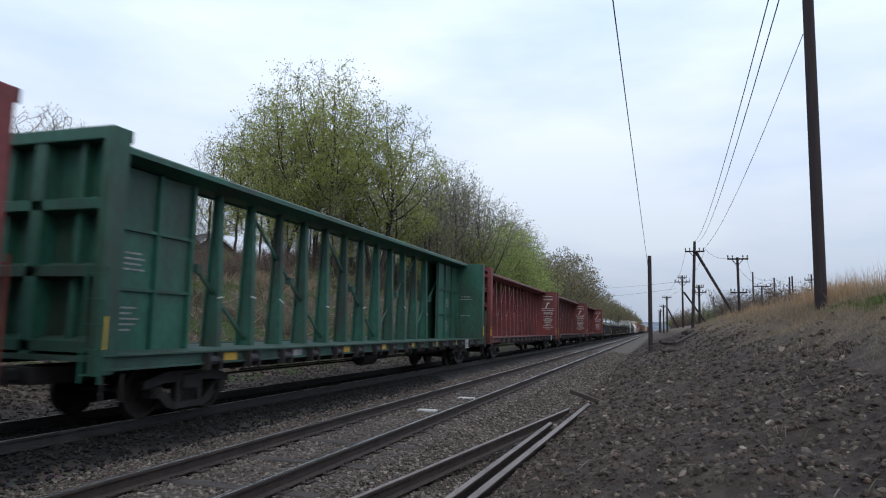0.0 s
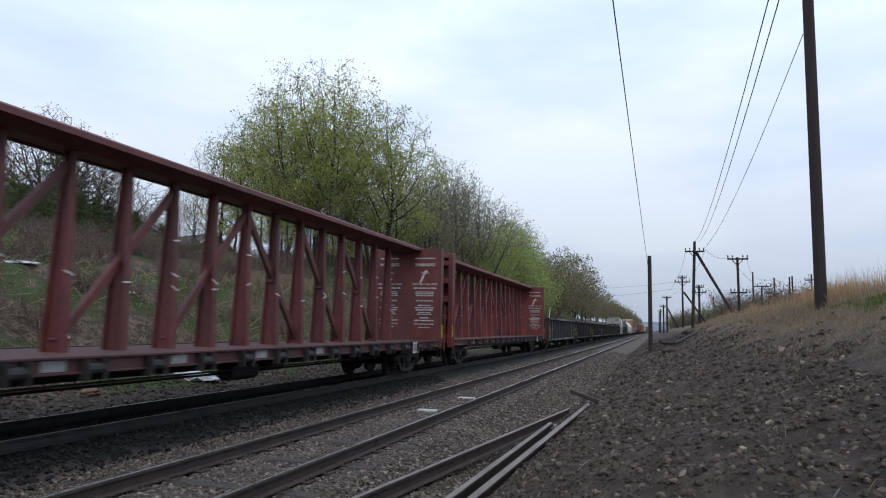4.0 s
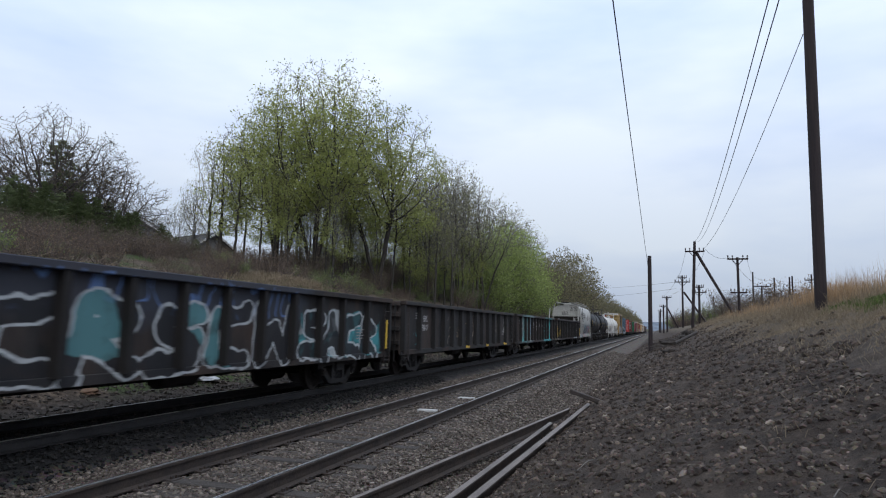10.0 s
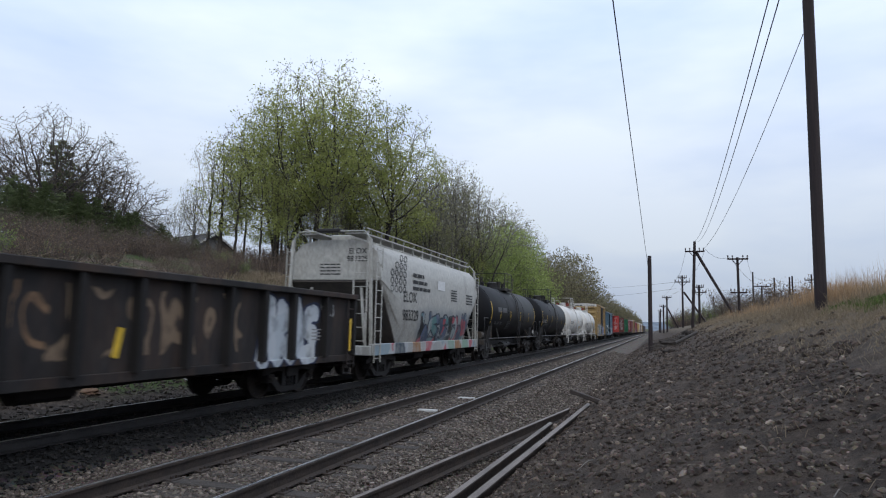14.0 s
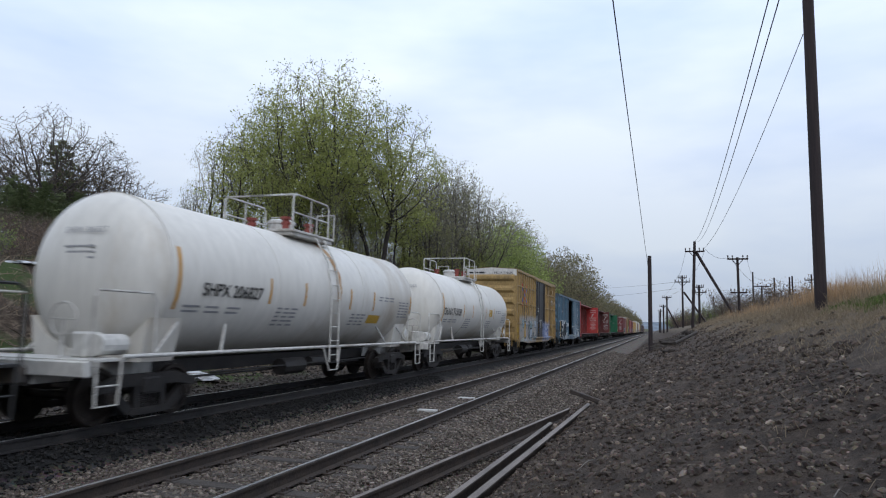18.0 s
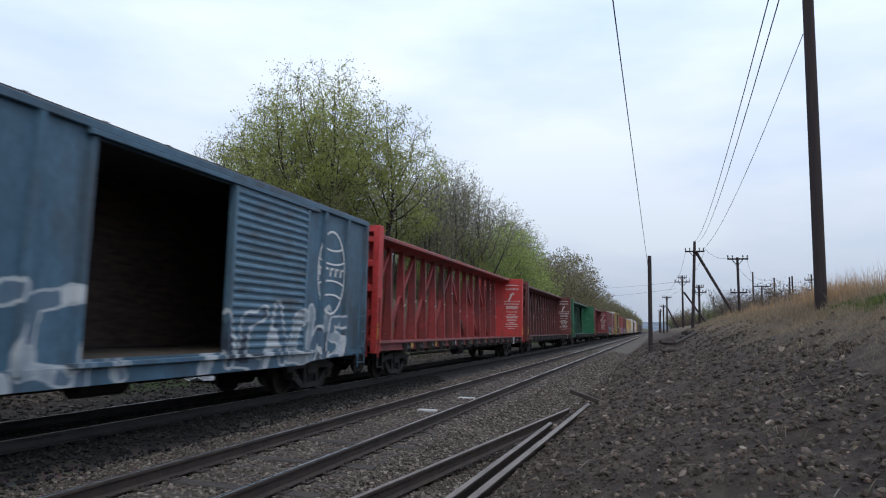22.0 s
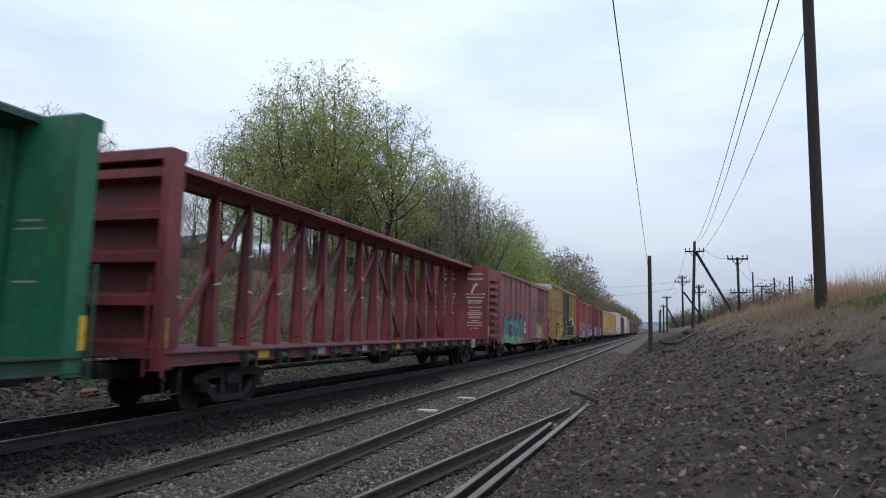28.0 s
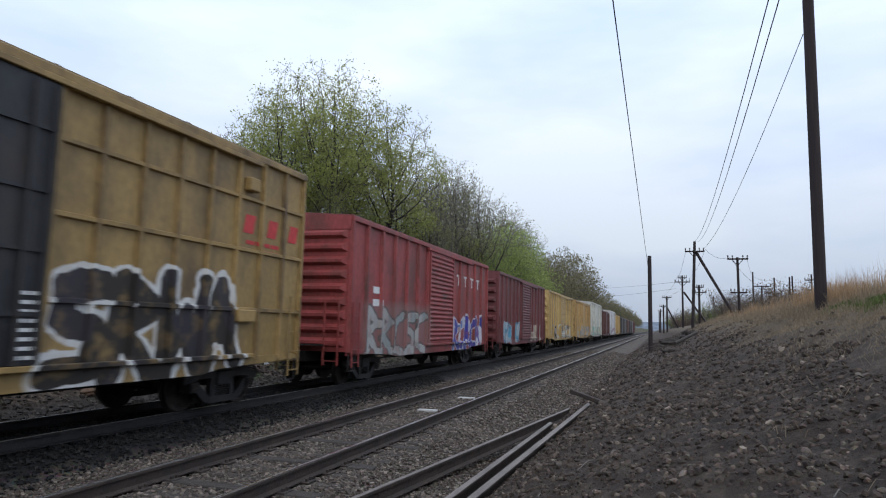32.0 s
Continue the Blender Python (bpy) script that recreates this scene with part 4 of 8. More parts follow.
def grass():
    rng = random.Random(9)
    rows = []
    for _ in range(560):                      # tussocks on the crest
        y = 13.5 + 48 * rng.random() ** 1.4
        x = rng.gauss(4.2, 0.5) if rng.random() < 0.75 else rng.uniform(3.2, 8)
        hh = rng.uniform(0.2, 0.55) * (1.0 if 3.6 < x < 5.2 else 0.6)
        for _ in range(42):
            rows.append((x + rng.gauss(0, 0.16), y + rng.gauss(0, 0.22), hh * rng.uniform(0.4, 1.2), rng.uniform(0.05, 0.8)))
    for _ in range(300):                      # flattened tufts below it
        y = 6 + 50 * rng.random() ** 1.3
        x = 3.5 - abs(rng.gauss(0, 0.55))
        for _ in range(26):
            rows.append((x + rng.gauss(0, 0.18), y + rng.gauss(0, 0.25), rng.uniform(0.1, 0.3), rng.uniform(0.5, 1.6)))
    for _ in range(1000):                     # the straw mat under the crest
        y = 5 + 16 * rng.random() ** 1.2
        x = 3.3 - abs(rng.gauss(0, 0.7))
        for _ in range(16):
            rows.append((x + rng.gauss(0, 0.14), y + rng.gauss(0, 0.2), rng.uniform(0.04, 0.14), rng.uniform(0.8, 2.0)))
    for _ in range(2600):                     # thin straw down the slope
        y = 2.5 + 30 * rng.random() ** 1.4
        x = 3.6 - abs(rng.gauss(0, 0.9))
        rows.append((x, y, rng.uniform(0.06, 0.2), rng.uniform(0.7, 1.8)))
    for _ in range(12):                       # a few straw tufts near the eye
        y, x = 3 + 4 * rng.random(), rng.uniform(0.8, 2.0)
        for _ in range(7):
            rows.append((x + rng.gauss(0, 0.05), y + rng.gauss(0, 0.05), rng.uniform(0.06, 0.16), rng.uniform(0.6, 1.8)))
    blades("dry_grass", "dry straw-coloured grass along the slope's crest", rows, M_STRAW, 1, 0.0028)
    rows = []
    for _ in range(230):                      # tall wisps round the pole and along the crest
        y = rng.gauss(18.0, 1.8) if rng.random() < 0.5 else rng.uniform(15, 50)
        x = 3.5 + abs(rng.gauss(0, 0.9)) + 0.012 * y
        hh = rng.uniform(0.4, 0.95)
        for _ in range(34):
            rows.append((x + rng.gauss(0, 0.13), y + rng.gauss(0, 0.2), hh * rng.uniform(0.35, 1.1), abs(rng.gauss(0.25, 0.25))))
    blades("tall_dry_grass", "tall wispy ochre grass round the pole", rows, M_OCHRE, 4, 0.0035)
    rows = []
    for _ in range(260):
        y, x = rng.uniform(7, 15), rng.uniform(3.2, 4.8)
        for _ in range(24):
            rows.append((x + rng.gauss(0, 0.12), y + rng.gauss(0, 0.15), rng.uniform(0.05, 0.16), rng.uniform(0.1, 0.6)))
    for _ in range(520):                      # green on the far bank
        y, x = rng.uniform(17, 36), rng.uniform(-20.0, -14.5)
        for _ in range(14):
            rows.append((x + rng.gauss(0, 0.25), y + rng.gauss(0, 0.3), rng.uniform(0.1, 0.3), rng.uniform(0.1, 0.6)))
    blades("green_grass", "short fresh green grass in patches", rows, M_GRASS, 2, 0.009)
    rows = []
    for _ in range(110):
        y, x = rng.uniform(27, 34), rng.uniform(-20.5, -17.5)
        for _ in range(26):
            rows.append((x + rng.gauss(0, 0.3), y + rng.gauss(0, 0.4), rng.uniform(0.2, 0.6), rng.uniform(0.3, 1.2)))
    for _ in range(2500):
        rows.append((rng.uniform(-20, -13), rng.uniform(8, 60), rng.uniform(0.08, 0.35), rng.uniform(0.4, 1.4)))
    blades("dead_grass", "matted pale dead grass on the bank", rows, M_STRAW, 3, 0.012)


underfoot()
brushwood()
grass()
# ---- poles, wires, old rails, litter, the house ----
def sagging(points, sag, n=14):
    (x0, y0, z0), (x1, y1, z1) = points
    return [(x0 + (x1 - x0) * i / n, y0 + (y1 - y0) * i / n, z0 + (z1 - z0) * i / n - sag * 4 * (i / n) * (1 - i / n)) for i in range(n + 1)]


def wire(a, b, sag, r=0.008):
    return solo("overhead_wire", Shape().path(sagging((a, b), sag), r, 4), M_CABLE, "thin black overhead wire between poles", "wire", "overhead wires")


def utility_pole(label, x, y, z0, z1, r0, r1, arms=(), lean=(0, 0), brace=None):
    p = thing("utility_pole", label, "utility pole", "line poles beside the track")
    top = (x + lean[0], y + lean[1], z1)
    part("shaft", Shape().rod((x, y, z0), top, r0, r1, 14), M_POLE, p, smooth=True)
    for z, w in arms:
        f = (z - z0) / (z1 - z0)
        cx, cy = x + lean[0] * f, y + lean[1] * f
        arm = part("crossarm", Shape().bevel_box(cx - w, cx + w, cy - r1 - 0.13, cy - r1, z - 0.06, z + 0.06, 0.01), M_POLE, p)
        for k in (-0.93, -0.5, 0.5, 0.93):
            part("insulator", Shape().rod((cx + k * w, cy - r1 - 0.065, z + 0.06), (cx + k * w, cy - r1 - 0.065, z + 0.16), 0.03).rod((cx + k * w, cy - r1 - 0.065, z + 0.16), (cx + k * w, cy - r1 - 0.065, z + 0.30), 0.065, 0.045, 8), M_GLASS_INS, arm)
        part("arm_brace", Shape().bar((cx - w * 0.5, cy - r1 - 0.05, z - 0.06), (cx, cy - r1, z - 0.5), 0.05, 0.02).bar((cx + w * 0.5, cy - r1 - 0.05, z - 0.06), (cx, cy - r1, z - 0.5), 0.05, 0.02), M_POLE, p)
    if brace:
        part("push_brace", Shape().rod(brace[0], brace[1], 0.11, 0.12, 10), M_POLE, p, "slanting brace pole")
    return p


utility_pole("tall dark wooden pole standing in the dry grass", 3.45, 16.4, 2.0, 13.5, 0.128, 0.115, lean=(0.0, 0))
utility_pole("short dark pole without crossarms at the slope's foot", -0.28, 33.6, 0.4, 5.32, 0.105, 0.09)
utility_pole("dark pole with a crossarm and a slanting brace", 2.8, 58.0, 1.5, 9.1, 0.135, 0.11, [(8.25, 0.75)], (0.3, 0), ((6.15, 57.6, 2.6), (3.2, 58, 8.2)))
utility_pole("line pole with two crossarms behind the grass", 6.1, 55.6, 2.3, 7.5, 0.105, 0.09, [(7.35, 0.75), (4.75, 0.6)], (-0.05, 0))
utility_pole("distant line pole with a crossarm", 3.05, 85.0, 1.5, 8.4, 0.125, 0.1, [(7.6, 0.9), (8.1, 0.5)], brace=((6.0, 85, 2.2), (3.2, 85, 6.4)))
utility_pole("distant line pole with a crossarm", 4.75, 82.0, 2.0, 7.05, 0.14, 0.12, [(6.2, 0.8), (6.8, 0.5)])
utility_pole("far line pole with a short crossarm", 1.6, 110.0, 1.0, 7.1, 0.15, 0.12, [(6.9, 0.7)], brace=((3.4, 110, 1.8), (1.7, 110, 5.2)))
utility_pole("far line pole with a short crossarm", 1.27, 130.0, 1.0, 6.5, 0.16, 0.13, [(6.2, 0.7)])
utility_pole("far dark wooden line pole", 1.1, 190.0, 0.5, 7.5, 0.18, 0.15, [(7.0, 0.7)])
utility_pole("far dark wooden line pole", 0.9, 230.0, 0.5, 8.0, 0.2, 0.16)
for x, y, z, a in ((11.5, 90, 9.2, ()), (13.9, 90, 8.5, ()), (15.6, 90, 8.6, ()), (15.9, 90, 8.7, ()), (12.2, 88, 7.4, ((7.3, 1.0),)), (14.6, 96, 7.0, ((6.9, 1.1),)), (18.0, 90, 8.9, ((8.2, 0.8),)), (5.0, 140, 10.3, ()), (10.0, 130, 8.2, ())):
    utility_pole("far line pole over the thicket", x, y, ground(x, y) - 0.2, z, 0.11, 0.09, a)

wire((-0.35, 33.45, 4.75), (-0.50, -8.0, 6.35), 0.10, 0.010)
wire((3.04, 57.8, 9.05), (1.18, -4.0, 6.9), 1.3, 0.010)
wire((3.34, 57.8, 9.05), (1.275, -4.0, 6.9), 1.3, 0.010)
wire((3.7, 57.8, 8.4), (3.30, 16.3, 8.55), 0.75, 0.010)
for a, b in (((3.9, 57.8, 8.4), (5.5, 55.5, 7.5)), ((2.4, 57.8, 8.4), (2.6, 85, 8.3)), ((3.9, 57.8, 8.4), (4.0, 85, 8.3)), ((6.7, 55.5, 7.5), (11.5, 90, 8.8)), ((5.5, 55.5, 7.5), (11.9, 88, 7.4)), ((2.5, 85, 8.2), (1.4, 112, 7.5)), ((4.0, 85, 8.2), (2.5, 112, 7.5)), ((6.1, 82, 6.6), (12.0, 88, 7.3)), ((11.5, 90, 8.7), (13.9, 90, 8.3)), ((13.9, 90, 8.3), (18, 90, 8.2))):
    wire(a, b, 0.35, 0.012)
wire((-22, 178, 12.4), (2.3, 85, 7.6), 0.4, 0.016)
wire((-22, 178, 9.9), (2.3, 85, 6.8), 0.4, 0.016)


def old_rail(a, b, roll, label):
    """A discarded rail lying from a to b, which are points of its top."""
    a, b = Vector(a), Vector(b)
    d = (b - a)
    ob = solo("discarded_rail", Shape().prism([(x, z) for x, z in RAIL_FOOT], 0, d.length), M_RUST, label, "rail", "discarded rails")
    top = part("running_surface", Shape().box(-0.03, 0.03, 0, d.length, -0.003, 0.002), M_RUST_PALE, ob, "pale worn rail top")
    ob.matrix_basis = Matrix.Translation(a) @ d.to_track_quat("Y", "Z").to_matrix().to_4x4() @ pose(0, 0, 0, 0, roll, 0)
    return ob


old_rail((-3.42, 4.9, -0.17), (-1.86, 15.0, -0.03), 0, "rusty discarded rail with a pale top on the gravel")
old_rail((-2.02, 4.2, 0.05), (-1.80, 12.0, 0.06), 8, "rusty discarded rail lying beside another")
old_rail((-1.78, 3.6, 0.10), (-1.20, 12.6, 0.36), 14, "rusty discarded rail lying against the soil slope")
solo("rail_joint_bar", Shape().bevel_box(-0.06, 0.06, -0.45, 0.45, -0.02, 0.05, 0.01), M_RUST, "dark iron bar lying across the old rails", "iron bar").matrix_basis = pose(-1.12, 12.2, ground(-1.12, 12.2) + 0.12, 12, 8, 62)
solo("iron_bar", Shape().bevel_box(-0.4, 0.4, -0.05, 0.05, -0.02, 0.04, 0.01), M_RUST, "dark iron bar lying in the gravel", "iron bar").matrix_basis = pose(-2.45, 13.9, ground(-2.45, 13.9) + 0.02, 0, 0, 5)

M_PLANK = mat("bleached_white_plank", (0.34, 0.33, 0.31), (0.5, 0.49, 0.47), 6, 0.8, 0.3, stretch=(1, 8, 8))
for x, y in ((-4.9, 14.29), (-4.82, 17.2)):
    solo("white_plank", Shape().bevel_box(-0.22, 0.22, -0.10, 0.10, 0, 0.05, 0.01), M_PLANK, "short white plank lying between the rails", "plank", "planks between the rails").matrix_basis = pose(x, y, -0.20, 0, 0, 3)


def crumpled(name, label, x, y, w, d, h, material, seed, lift=0.0):
    bm = bmesh.new()
    bmesh.ops.create_icosphere(bm, subdivisions=3, radius=1.0)
    for v in bm.verts:
        k = 1 + 0.55 * noise.noise(v.co * 1.7 + Vector((seed, 0, 0))) + 0.25 * noise.noise(v.co * 4.3 + Vector((0, seed, 0)))
        v.co = Vector((v.co.x * k * w / 2, v.co.y * k * d / 2, max(-0.2 * h, v.co.z * k * h)))
    me = bpy.data.meshes.new(name)
    bm.to_mesh(me)
    bm.free()
    me.materials.append(material)
    ob = tagged(new(name, me), label, "litter")
    ob.matrix_basis = pose(x, y, ground(x, y) + lift, 0, 0, seed * 40)
    return ob


M_BAG = mat("pale_plastic_bag", (0.42, 0.44, 0.47), (0.62, 0.63, 0.64), 5, 0.35, 0.3)
crumpled("plastic_bag", "crumpled pale plastic bag beside the far track", -13.05, 16.6, 1.3, 0.8, 0.22, M_BAG, 1.0)
solo("white_board", Shape().bevel_box(-0.27, 0.27, -0.24, 0.24, -0.01, 0.02, 0.005), M_PLANK, "dirty white board lying on the bank", "board").matrix_basis = pose(-15.0, 13.6, ground(-15, 13.6) + 0.14, 8, 42, 20)
crumpled("rag", "dull orange rag on the gravel", -12.75, 12.6, 0.5, 0.4, 0.1, mat("dull_orange_cloth", (0.13, 0.075, 0.05), (0.19, 0.12, 0.075), 6, 0.9, 0.2), 3.0)
for i, (x, y, w) in enumerate(((-15.6, 10.6, 0.25), (-14.6, 9.4, 0.3), (-16.8, 18.0, 0.3), (-15.4, 22.5, 0.2), (-17.4, 28.0, 0.35), (-18.2, 15.0, 0.8), (-13.4, 21.0, 0.25), (-14.2, 15.8, 0.2), (-13.6, 11.2, 0.2), (-16.2, 34.0, 0.3))):
    crumpled("paper_litter", "scrap of pale paper litter on the bank", x, y, w, w * 0.7, 0.07, M_BAG, 5.0 + i)
solo("leaning_stick", Shape().rod((0, 0, 0), (0.0, 2.6, 4.3), 0.07, 0.06), M_PLANK, "pale leaning post beside the far track", "post").matrix_basis = pose(-13.1, 83.5, ground(-13.1, 83.5) - 0.05)
M_DARKWOOD = mat("dark_rotten_wood", (0.025, 0.02, 0.017), (0.06, 0.05, 0.042), 6, 0.9, 0.4)
solo("fallen_log", Shape().path([(0, 0, 0), (1.0, 3.2, 0.45)], 0.07, 8), M_DARKWOOD, "dark fallen log lying in the soil", "log").matrix_basis = pose(0.7, 29.0, ground(0.7, 29.0) + 0.12)
M_HEAP = mat("dark_damp_soil", (0.018, 0.014, 0.011), (0.05, 0.039, 0.031), 8, 0.95, 0.9)
for i, (x, y, w, d, h) in enumerate(((0.5, 34.0, 0.5, 1.6, 0.22), (0.9, 36.5, 0.6, 1.8, 0.28), (1.3, 38.5, 0.6, 1.4, 0.3), (1.7, 40.5, 0.5, 1.2, 0.25), (0.5, 25.0, 0.4, 0.7, 0.14), (0.2, 30.5, 0.4, 0.9, 0.14))):
    crumpled("soil_heap", "dark damp heap of turned soil", x, y, w, d, h, M_HEAP, 2.0 + i)
# roots and straw sticks close to the eye
rng_s = random.Random(14)
for i in range(16):
    y = rng_s.uniform(2.6, 11)
    x = rng_s.uniform(-0.9, 2.6)
    a = rng_s.uniform(0, 6.28)
    length = rng_s.uniform(0.12, 0.4)
    q = (length * math.cos(a), length * math.sin(a), rng_s.uniform(-0.02, 0.1))
    solo("twig", Shape().path([(0, 0, 0), (q[0] * 0.55, q[1] * 0.5, q[2] * 0.7 + 0.02), q], 0.004, 4), M_TWIG if i % 3 else M_BARK, "thin dry twig lying on the soil", "twig", "twigs on the slope").matrix_basis = pose(x, y, ground(x, y) + 0.02)


def gable_house(x, y, turn):
    h = thing("house", "grey gabled house half hidden behind bare trees", "house", at=pose(x, y, ground(x, y), 0, 0, turn))
    wall_m = mat("grey_siding", (0.15, 0.155, 0.165), (0.20, 0.205, 0.215), 3, 0.8, 0.1, stretch=(0.2, 0.2, 8))
    roof_m = mat("dark_shingle", (0.05, 0.05, 0.055), (0.085, 0.08, 0.08), 5, 0.9, 0.4)
    trim_m = mat("pale_trim", (0.5, 0.5, 0.5), (0.6, 0.6, 0.6), 5, 0.6, 0.0)
    w = part("wall", Shape().prism([(-3.2, 0), (3.2, 0), (3.2, 2.6), (0, 4.6), (-3.2, 2.6)], 0, 8), wall_m, h)
    for k in (-1, 1):
        part("roof", Shape().prism([(k * -0.05, 4.72), (k * 3.7, 2.38), (k * 3.7, 2.24), (k * -0.05, 4.58)], -0.35, 8.35), roof_m, h)
        part("barge_board", Shape().prism([(0, 4.72), (k * 3.7, 2.40), (k * 3.7, 2.18), (0, 4.50)], -0.42, -0.36), trim_m, h)
    win = part("window", Shape().box(-0.6, 0.6, -0.05, -0.01, 1.2, 2.5).box(-0.5, 0.5, -0.06, -0.05, 1.3, 2.4), trim_m, h)
    part("pane", Shape().box(-0.5, 0.5, -0.075, -0.062, 1.3, 2.4), mat("dark_window_glass", (0.02, 0.025, 0.03), (0.03, 0.035, 0.04), 3, 0.1, 0.0), win)
    return h


gable_house(-40.5, 43.0, 28)
gable_house(-41.0, 54.0, 70)
# a low shed roof
shed = thing("shed", "pale-roofed low shed behind the bank", "shed", at=pose(-28.0, 18.5, ground(-28, 18.5) - 1.25, 0, 0, 10))
part("wall", Shape().box(-1.6, 1.6, -2, 2, 0, 1.4), mat("shed_grey", (0.2, 0.2, 0.2), (0.26, 0.26, 0.26), 3, 0.8, 0.1), shed)
part("roof", Shape().prism([(-1.8, 1.4), (1.8, 1.4), (0, 2.1)], -2.2, 2.2), mat("shed_roof", (0.3, 0.31, 0.33), (0.4, 0.41, 0.42), 3, 0.5, 0.1), shed)

# far hills close the valley
hills = Shape()
hn = 60
for i in range(hn):
    x = -2600 + i * 5200 / (hn - 1)
    z = 16 + 26 * (0.5 + 0.5 * noise.noise((x * 0.0018, 0.3, 0))) + 5 * noise.noise((x * 0.01, 2, 0))
    hills.v += [(x, 2500, -5), (x, 2600, z * 1.1), (x, 3100, z * 1.2), (x, 3500, -5)]
for i in range(hn - 1):
    hills.f += [(i * 4 + k, i * 4 + k + 1, i * 4 + k + 5, i * 4 + k + 4) for k in range(3)]
tagged(new("far_hills", raw_mesh("far_hills", hills, mat("hazy_blue_wood", (0.13, 0.16, 0.20), (0.17, 0.20, 0.235), 0.004, 1.0, 0.0, fine=0.05))), "hazy blue wooded hills on the horizon", "hills", kind="structure")
# ---- the train: shared running gear ----
CARS = []          # every car with its middle's place along the track at the start
WHEEL_R = 0.457


def wheelset_mesh():
    s = Shape().rod((-0.95, 0, 0), (0.95, 0, 0), 0.075, n=10)
    for sx in (-1, 1):
        prof = [(0.675, 0.485), (0.71, 0.485), (0.715, 0.457), (0.815, 0.452), (0.815, 0.385), (0.775, 0.36), (0.77, 0.16), (0.80, 0.13), (0.80, 0.075)]
        s.rings([[(sx * x, r * math.cos(2 * math.pi * i / 24), r * math.sin(2 * math.pi * i / 24)) for i in range(24)] for x, r in prof])
        s.rod((sx * 0.82, 0, 0), (sx * 1.13, 0, 0), 0.10, n=8)
        for a in range(3):
            t = 2 * math.pi * a / 3
            s.rod((sx * 1.13, 0.05 * math.cos(t), 0.05 * math.sin(t)), (sx * 1.15, 0.05 * math.cos(t), 0.05 * math.sin(t)), 0.018, n=6)
    return s.mesh("wheelset", M_WHEEL, True)


def side_frame_mesh():
    """A cast side frame with its two openings, across y, from axle to axle."""
    s = Shape()
    x0, x1 = 0.93, 1.08
    s.prism([(-1.16, 0.52), (-1.16, 0.66), (-0.62, 0.80), (0.62, 0.80), (1.16, 0.66), (1.16, 0.52), (0.66, 0.60), (-0.66, 0.60)], x0, x1, "x")
    for k in (-1, 1):
        s.prism([(k * 1.02, 0.54), (k * 0.76, 0.54), (k * 0.40, 0.26), (k * 0.40, 0.13), (k * 0.52, 0.15)], x0 + 0.01, x1 - 0.01, "x")
        s.prism([(k * 0.24, 0.62), (k * 0.36, 0.62), (k * 0.36, 0.24), (k * 0.24, 0.24)], x0 + 0.015, x1 - 0.005, "x")
        s.box(x0 - 0.02, x1 + 0.03, k * 0.89 - 0.12, k * 0.89 + 0.12, 0.36, 0.55)
    s.box(x0, x1, -0.42, 0.42, 0.12, 0.24)
    for i in (-0.15, 0.0, 0.15):
        for z in range(6):
            s.rod((1.005, i, 0.25 + z * 0.035), (1.005, i, 0.27 + z * 0.035), 0.062, n=8)
    s.box(x0 - 0.05, x1 + 0.03, -0.2, 0.2, 0.46, 0.60)
    return s.mesh("side_frame", M_STEEL)


def mirrored(me):
    m2 = me.copy()
    m2.transform(Matrix.Diagonal((-1, 1, 1, 1)))
    m2.flip_normals()
    return m2


WHEELSET = wheelset_mesh()
SIDE_FRAME = side_frame_mesh()
SIDE_FRAME_B = mirrored(SIDE_FRAME)
BOLSTER = Shape().bevel_box(-1.12, 1.12, -0.22, 0.22, 0.46, 0.74, 0.03).box(-0.25, 0.25, -0.3, 0.3, 0.7, 0.8).rod((-0.7, -0.45, 0.42), (0.7, -0.45, 0.42), 0.06).rod((-0.7, 0.45, 0.42), (0.7, 0.45, 0.42), 0.06).mesh("truck", M_STEEL)
COUPLER = Shape().bevel_box(-0.09, 0.09, -0.55, 0.05, 0.74, 0.92, 0.02).prism([(-0.14, 0.0), (0.14, 0.0), (0.17, 0.16), (0.10, 0.30), (0.02, 0.24), (-0.02, 0.12), (-0.12, 0.30), (-0.18, 0.2)], 0.70, 0.98, "z").rod((0.0, -0.3, 0.72), (0.55, -0.5, 0.62), 0.018).mesh("coupler", M_STEEL)
HOSE = Shape().path([(0.30, -0.35, 0.80), (0.30, -0.1, 0.66), (0.26, 0.12, 0.52), (0.2, 0.3, 0.48)], 0.025).mesh("air_hose", M_STEEL)


